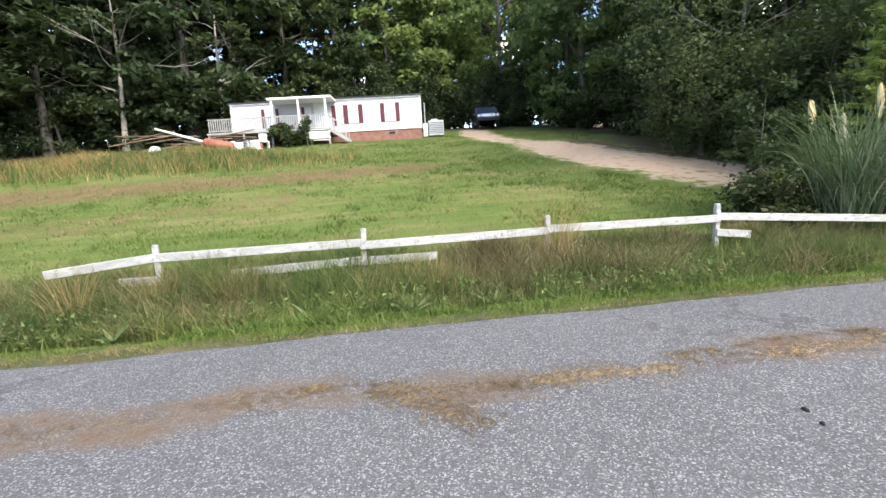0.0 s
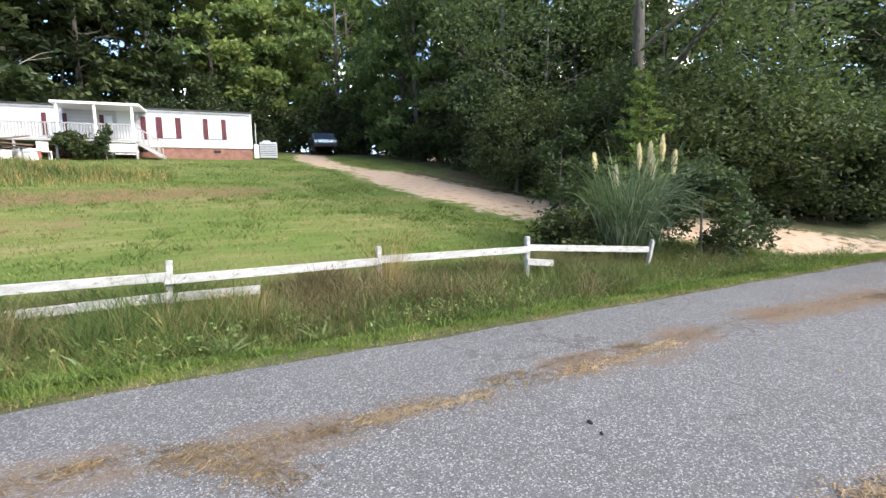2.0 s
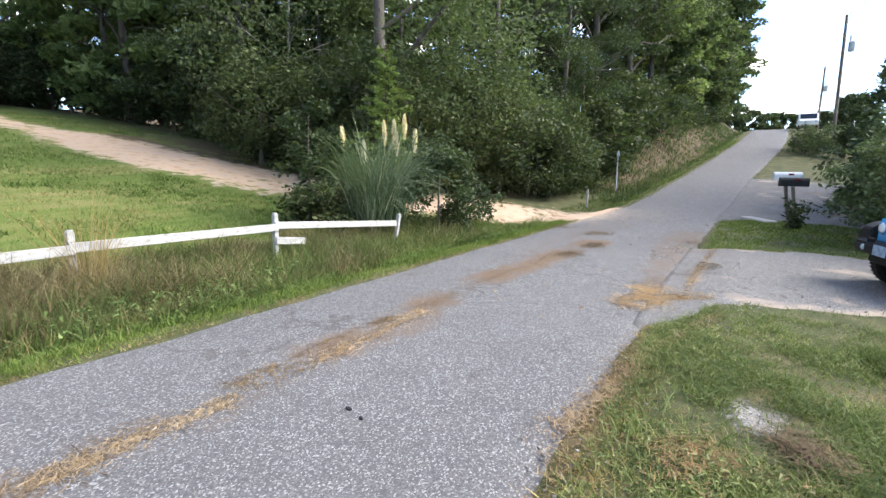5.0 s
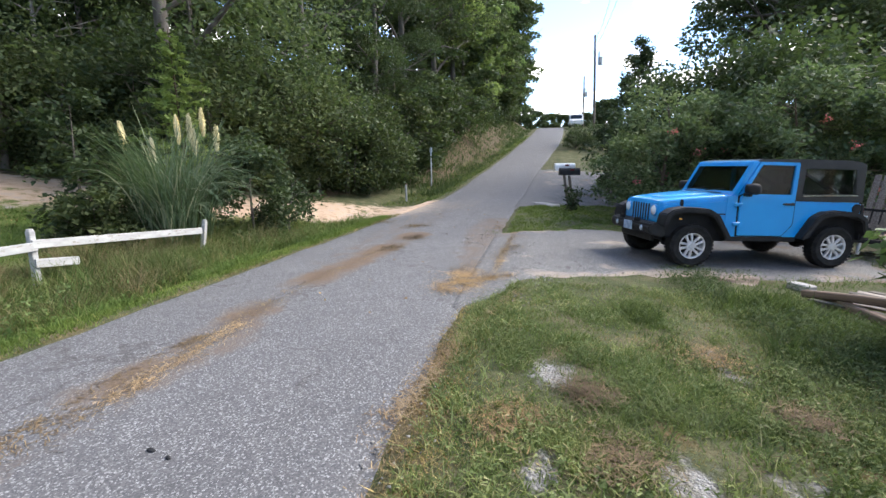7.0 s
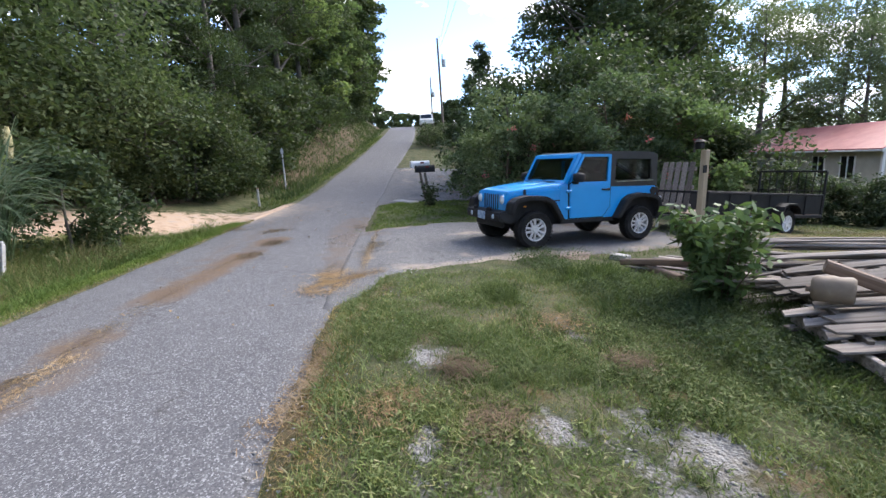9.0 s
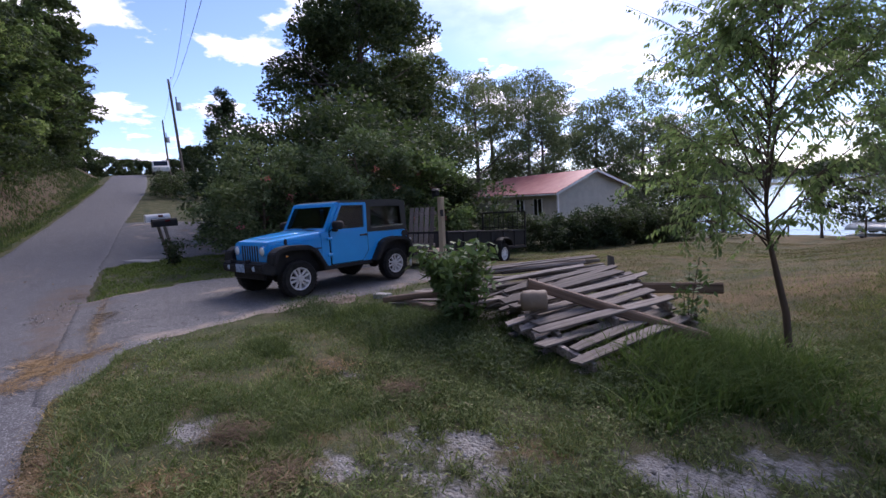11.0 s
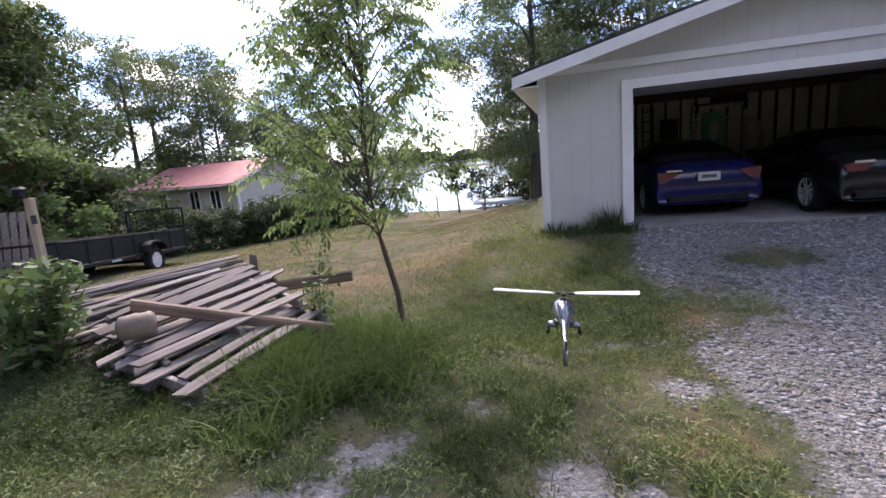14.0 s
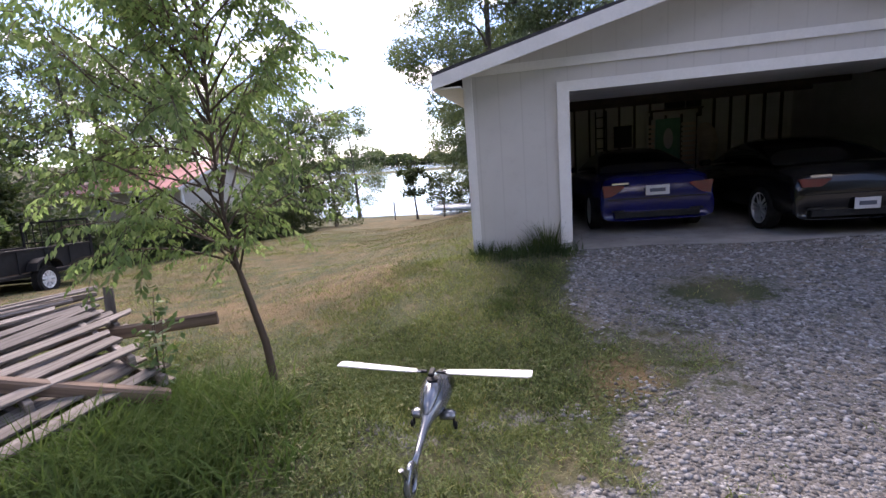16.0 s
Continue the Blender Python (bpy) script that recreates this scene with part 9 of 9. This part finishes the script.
for i in range(18):
    side = rb.uniform(-0.45, 0.45)
    ang = radians(-133 + rb.uniform(-15, 15))
    ln = rb.uniform(1.2, 2.3)
    ex, ey = 4.15 + 0.73 * side + rb.uniform(-0.15, 0.3), -5.75 - 0.68 * side + rb.uniform(-0.1, 0.3)
    z0 = PZ + 0.42 + 0.014 * i
    plank("loose_board", (ex - ln * math.cos(ang), ey - ln * math.sin(ang), z0 - rb.uniform(0.02, 0.16)), (ex, ey, z0 + rb.uniform(-0.02, 0.06)), rb.uniform(0.07, 0.12), 0.024, GREY_WOOD, "thin grey weathered board on the pile", BOARDS, rb.uniform(-14, 14))
for i in range(6):
    ang = radians(-112 + rb.uniform(-16, 16))
    ln = rb.uniform(0.8, 1.4)
    x0, y0 = 3.5 + 0.28 * i + rb.uniform(-0.1, 0.1), -3.62 - 0.05 * i
    z0 = PZ + 0.36 + 0.012 * i
    plank("loose_board", (x0, y0, z0 - 0.06), (x0 + ln * math.cos(ang), y0 + ln * math.sin(ang), z0 + rb.uniform(0.05, 0.16)), rb.uniform(0.08, 0.13), 0.022, GREY_WOOD, "thin grey weathered board on the pile", BOARDS, rb.uniform(-16, 16))
plank("frame_end", (4.02, -5.85, 0.08), (4.08, -5.95, 0.5), 0.1, 0.035, GREY_WOOD, "pale upright end piece of a broken pallet frame")
plank("long_beam", (4.02, -3.92, 0.47), (2.28, -4.56, -0.04), 0.1, 0.11, BROWN_WOOD, "long brown timber beam lying across the pallets")
plank("long_beam", (2.42, -5.45, 0.29), (4.35, -4.85, 0.22), 0.05, 0.13, BROWN_WOOD, "dark brown plank on edge sticking out of the pile")
for a, b in (((5.5, -4.05, 0.16), (6.85, -3.75, -0.06)), ((5.6, -3.75, -0.02), (6.95, -3.95, -0.1))):
    plank("short_timber", a, b, 0.1, 0.09, BROWN_WOOD, "old dark timber end jutting from the pile", "short timbers")
plank("thin_lath", (4.3, -6.0, 0.42), (6.3, -4.5, 0.3), 0.05, 0.05, GREY_WOOD, "long thin lath on the pile", BOARDS)
plank("thin_lath", (4.5, -6.2, 0.44), (6.5, -4.4, 0.26), 0.05, 0.05, GREY_WOOD, "long thin lath on the pile", BOARDS)
jug = thing("plastic_drum", pose(3.78, -3.72, 0.33, 90, 0, 128) @ Matrix.Scale(0.82, 4), "dented beige plastic drum lying on the pallets", "drum")
part("shell", lathe([(0.0, -0.18), (0.12, -0.18), (0.145, -0.15), (0.135, -0.05), (0.148, 0.0), (0.135, 0.08), (0.138, 0.14), (0.09, 0.18), (0.0, 0.18)], 18), BEIGE, jug, smooth=True)
part("cap", cyl(0.035, 0.04, 12, None, None, Matrix.Translation((0.05, 0, 0.2))), BROWN_WOOD, jug)


def block(x, y, s, rz, label="pale broken concrete block in the grass"):
    ob = thing("concrete_block", pose(x, y, height1(x, y) - 0.05, 0, 0, rz), label, "block", "concrete blocks")
    bm = box(0.4 * s, 0.2 * s, 0.18 * s, 0.012, (0, 0, 0.08 * s))
    part("body", bm, CONCRETE, ob)


block(7.6, -4.2, 0.8, 20)

# ---- wooden post with a lantern ----
post = thing("wooden_post", at(8.3, -6.3, 12), "square treated wooden post with a small lantern on top", "post")
part("shaft", box(0.115, 0.115, 2.0, 0.01, (0, 0, 0.8)), POST_WOOD, post, m=pose(0, 0, 0, 1.5, -1.0))
lan = part("lantern", box(0.13, 0.13, 0.13, 0.02, (0.03, 0.04, 1.88)), BLACK_STEEL, post, "small dark solar lantern")
part("lantern_cap", cyl(0.11, 0.04, 12, 0.05, None, Matrix.Translation((0.03, 0.04, 1.97))), BLACK_STEEL, lan)
part("sign_plate", box(0.01, 0.1, 0.14, 0.002, (-0.085, 0.02, 1.45)), BLACK_PLASTIC, post)


# ---- mailboxes ----
MBX, MBY = 19.7, -3.25


def mailbox(x, y, rz, paint, label, z=1.1):
    ob = thing("mailbox", at(x, y, rz), label, "mailbox", "roadside mailboxes")
    part("post", box(0.09, 0.09, z + 0.2, 0.008, (0, 0, z / 2 - 0.1)), POLE_WOOD, ob, m=pose(0, 0, 0, 0, 9))
    pr = [(-0.09, 0.0)] + [(-0.09 * math.cos(a), 0.13 + 0.09 * math.sin(a)) for a in np.linspace(0, math.pi, 9)] + [(0.09, 0.0)]
    bm = prism(pr, -0.3, 0.3, 0.004)
    bx = part("box", bm, paint, ob, m=pose(0.16, 0, z, 0, 0, 90) @ Matrix.Scale(1.3, 4))
    part("door", prism([(p * 1.04, q * 1.02) for p, q in pr], -0.312, -0.3), paint, bx)
    part("flag", box(0.01, 0.12, 0.05, 0.002, (0.1, 0.05, 0.16)), RED_LENS, bx)


mailbox(MBX, MBY, 95, BLACK_PLASTIC, "dark mailbox on a leaning post at the driveway", 1.15)
mailbox(MBX + 0.45, MBY + 0.12, 95, WHITE, "white mailbox on a post behind the dark one", 1.32)
slab = thing("concrete_slab", at(MBX - 0.4, MBY + 1.1, 20), "pale flat concrete slab in the grass by the mailbox", "slab")
part("body", box(1.5, 0.45, 0.1, 0.03, (0, 0, 0.02)), CONCRETE, slab)

# ---- roadside markers ----
mk = thing("marker_post", at(24.2, 4.2), "short white marker post below the wood", "post")
part("shaft", box(0.09, 0.09, 0.85, 0.02, (0, 0, 0.42)), WHITE_FENCE, mk)
part("cap", box(0.105, 0.105, 0.05, 0.01, (0, 0, 0.86)), BROWN_WOOD, mk)
sg = thing("sign_pole", at(29.4, 3.5), "tall thin grey pole below the wood", "pole")
part("shaft", cyl(0.04, 2.4, 10, None, None, Matrix.Translation((0, 0, 1.2))), GREY_BOX, sg)
part("tag", box(0.02, 0.16, 0.22, 0.004, (0, 0, 2.2)), GREY_BOX, sg)


for x, y, r in ((3.23, 2.19, 0.024), (3.17, 2.04, 0.017)):
    lump = thing("tar_lump", pose(x, y, float(road_top(np.array([x]), np.array([y]))[0]), 0, 0, 300 * x), "small dark lump of tar on the road", "lump", "tar lumps")
    part("body", lathe([(0.0, 0.0), (r, 0.002), (r * 0.8, 0.012), (r * 0.3, 0.017), (0.0, 0.018)], 9, None, Matrix.Diagonal((1.5, 0.8, 1, 1))), BLACK_PLASTIC, lump)


# ---- utility poles ----
def utility_pole(x, y, h, lean, label):
    ob = thing("utility_pole", at(x, y), label, "utility pole", "utility poles")
    part("shaft", cyl(0.16, h + 1, 12, 0.1, None, Matrix.Translation((0, 0, h / 2 - 0.5))), POLE_WOOD, ob, m=pose(0, 0, 0, lean, 1))
    part("transformer", cyl(0.24, 0.75, 16, None, None, Matrix.Translation((-0.1, -0.32, h - 2.6))), GREY_BOX, ob, "grey pole transformer")
    part("insulator", cyl(0.05, 0.22, 8, 0.03, None, Matrix.Translation((0, 0, h + 0.1))), GREY_BOX, ob)
    part("guard", box(0.2, 0.1, 0.5, 0.01, (0, -0.2, h - 1.9)), GREY_BOX, ob)
    return height1(x, y) + h


Z1 = utility_pole(52.3, -11.2, 10.6, -1.2, "wooden utility pole with a transformer beside the road")
Z2 = utility_pole(75.4, -14.6, 7.5, 0, "farther wooden utility pole at the hilltop")


def wire(a, b, sag, label="sagging black overhead wire"):
    q = np.linspace(0, 1, 30)[:, None]
    p = np.array(a) * (1 - q) + np.array(b) * q
    p[:, 2] -= sag * 4 * (q * (1 - q))[:, 0]
    ob = new("overhead_wire", np_mesh("overhead_wire", *tube_np(p, np.full(30, 0.012), 5), BLACK_PLASTIC))
    tagged(ob, label, "wire", "overhead wires")


WIRE_A, WIRE_B = (15.3, -4.05, 9.37), (14.85, -4.56, 9.33)
wire((52.3, -11.2, Z1), (75.4, -14.6, Z2), 0.6)
wire((52.3, -11.3, Z1), WIRE_A, 0.4)
wire((52.3, -11.2, Z1 - 0.9), WIRE_B, 0.4)

# ---- by the lake ----
lad = thing("leaning_ladder", pose(0.8, -26.6, height1(0.8, -26.6), -14, 0, 8), "pale wooden ladder leaning against a tree", "ladder")
for dx in (-0.25, 0.25):
    part("rail", box(0.07, 0.05, 2.4, 0.005, (dx, 0, 1.2)), WHITE_FENCE, lad)
for k in range(8):
    part("rung", box(0.5, 0.04, 0.05, 0.005, (0, 0, 0.2 + 0.29 * k)), WHITE_FENCE, lad)
bt = thing("rowing_boat", at(3.0, -29.0, 160), "pale blue rowing boat drawn up on the lake bank", "boat")
hull = [[(x, w * math.cos(a), 0.06 + h * (0.5 + 0.5 * math.sin(a))) for a in np.linspace(0, math.pi, 11)] for x, w, h in ((-1.6, 0.5, 0.55), (-0.8, 0.62, 0.6), (0, 0.65, 0.6), (0.9, 0.52, 0.6), (1.5, 0.25, 0.5), (1.8, 0.04, 0.3))]
part("hull", loft(hull), BOAT_BLUE, bt, smooth=True)
part("keel", box(3.0, 0.05, 0.06, 0.01, (0, 0, 0.66)), WHITE, bt)
part("gunwale", box(2.6, 1.2, 0.04, 0.01, (-0.2, 0, 0.08)), WHITE, bt)


def lake_fence():
    ob = thing("wire_fence", pose(9.5, -26, 0), "low wire fence along the foot of the lawn", "fence")
    pts = [(12.5, -24.5), (9.5, -26), (6.5, -27.2), (3.8, -28.3)]
    zs = [height1(x, y) for x, y in pts]
    for (x, y), z in zip(pts, zs):
        part("post", cyl(0.04, 1.1, 8, None, None, pose(x - 9.5, y + 26, z + 0.5)), POLE_WOOD, ob)
    for i in range(3):
        for up in (0.35, 0.85):
            a, b = pts[i], pts[i + 1]
            p = np.array([[a[0] - 9.5, a[1] + 26, zs[i] + up], [b[0] - 9.5, b[1] + 26, zs[i + 1] + up]])
            part("strand", np_mesh("strand", *tube_np(p, [0.01, 0.01], 5), GREY_BOX), None, ob)


lake_fence()
tree("lake_tree", 141, 3.4, 1.2, 1.5, 0.06, 2200, 0.2, LEAF_WOOD, "small tree standing on the lake bank", lobe_n=14, limbs=7, place=at(5.2, -27.2))
for i, (x, y, s) in enumerate([(4.2, -30.6, 0.9), (2.6, -31, 1.0), (0.8, -31, 1.0), (9.3, -25.2, 0.8), (10.6, -24.4, 1.0), (12, -23.6, 1.0), (-1, -30, 1.0), (-3, -28, 1.0)]):
    copy_thing(bushes[i % 2], at(x, y, 50 * i, s))


# ---- stones ----
def stones(name, n, keep, box4, size, material, label, seed):
    rng = np.random.default_rng(seed)
    x, y = rng.uniform(box4[0], box4[1], n), rng.uniform(box4[2], box4[3], n)
    ok = keep(x, y) > rng.uniform(0, 1, n)
    x, y = x[ok], y[ok]
    k = len(x)
    base = np.array([[1, 0, 0], [-1, 0, 0], [0, 1, 0], [0, -1, 0], [0, 0, 1], [0, 0, -1]], float)
    tri = np.array([[0, 2, 4], [2, 1, 4], [1, 3, 4], [3, 0, 4], [2, 0, 5], [1, 2, 5], [3, 1, 5], [0, 3, 5]])
    s = size * rng.uniform(0.5, 1.5, (k, 1, 1)) * rng.uniform(0.55, 1.3, (k, 6, 1))
    v = base[None] * s
    a = rng.uniform(0, 6.28, k)
    c, sn = np.cos(a)[:, None], np.sin(a)[:, None]
    v = np.stack([v[:, :, 0] * c - v[:, :, 1] * sn, v[:, :, 0] * sn + v[:, :, 1] * c, v[:, :, 2] * 0.5], -1)
    v += np.stack([x, y, height(x, y) + size * 0.1 + (0.02 if name == "driveway_rubble" else 0.0)], -1)[:, None]
    f = (tri[None] + 6 * np.arange(k)[:, None, None]).reshape(-1, 3)
    ob = new(name, np_mesh(name, v.reshape(-1, 3), f, material))
    tagged(ob, label, "gravel", kind="stuff")


def stone_mat():
    m, n, l, p = shader("gravel_stone")
    geo = n.new("ShaderNodeNewGeometry")
    col = ramp_of(n, l, geo.outputs["Random Per Island"], [(0.0, (0.065, 0.063, 0.061)), (0.5, (0.175, 0.172, 0.168)), (1.0, (0.43, 0.423, 0.415))])
    l.new(blend(n, l, mathn(n, l, "MULTIPLY", noise_tex(n, l, 40, 4), 0.4), col, (0.2, 0.18, 0.16)), p.inputs["Base Color"])
    p.inputs["Roughness"].default_value = 0.9
    return m


GRAVEL = stone_mat()


def gravel_keep(x, y):
    m = masks(x, y)["gravel"]
    return np.where(~in_drive(x, y) & ~((y < -8.05) & (x < 0.3)), np.clip(2.2 * m - 1.1 + 0.7 * rough(x, y, 5.1, 6), 0, 1), 0)


stones("gravel_stones", 22000, gravel_keep, (-7.5, 5.5, -8.1, 0.2), 0.015, GRAVEL, "pale grey crushed stone of the gravel drive", 151)
stones("gravel_rubble", 17000, lambda x, y: gravel_keep(x, y) * (0.1 + 0.9 * smooth(0.0, -1.4, x)), (-6.5, 1.5, -8.1, -3.0), 0.024, GRAVEL, "larger pale lumps of crushed stone", 153)
stones("lawn_edge_stones", 2500, lambda x, y: strip(x, y, [(2.6, 1.0), (4.7, 0.55), (6, 0.1), (7.4, -0.6), (9.5, -1.1)], 0.25) * 0.9, (2, 10, -1.6, 1.3), 0.014, GRAVEL, "loose stones along the broken road edge", 152)
stones("driveway_rubble", 9000, lambda x, y: np.where(drive_margin(x, y) > 0.05, np.clip(0.9 * rough(x, y, 2.1, 81) + 0.5 * rough(x, y, 6.0, 82) - 0.25, 0, 1), 0.0), (6, 13, -6.5, 0.8), 0.016, GRAVEL, "broken pale asphalt crumbs on the driveway", 154)
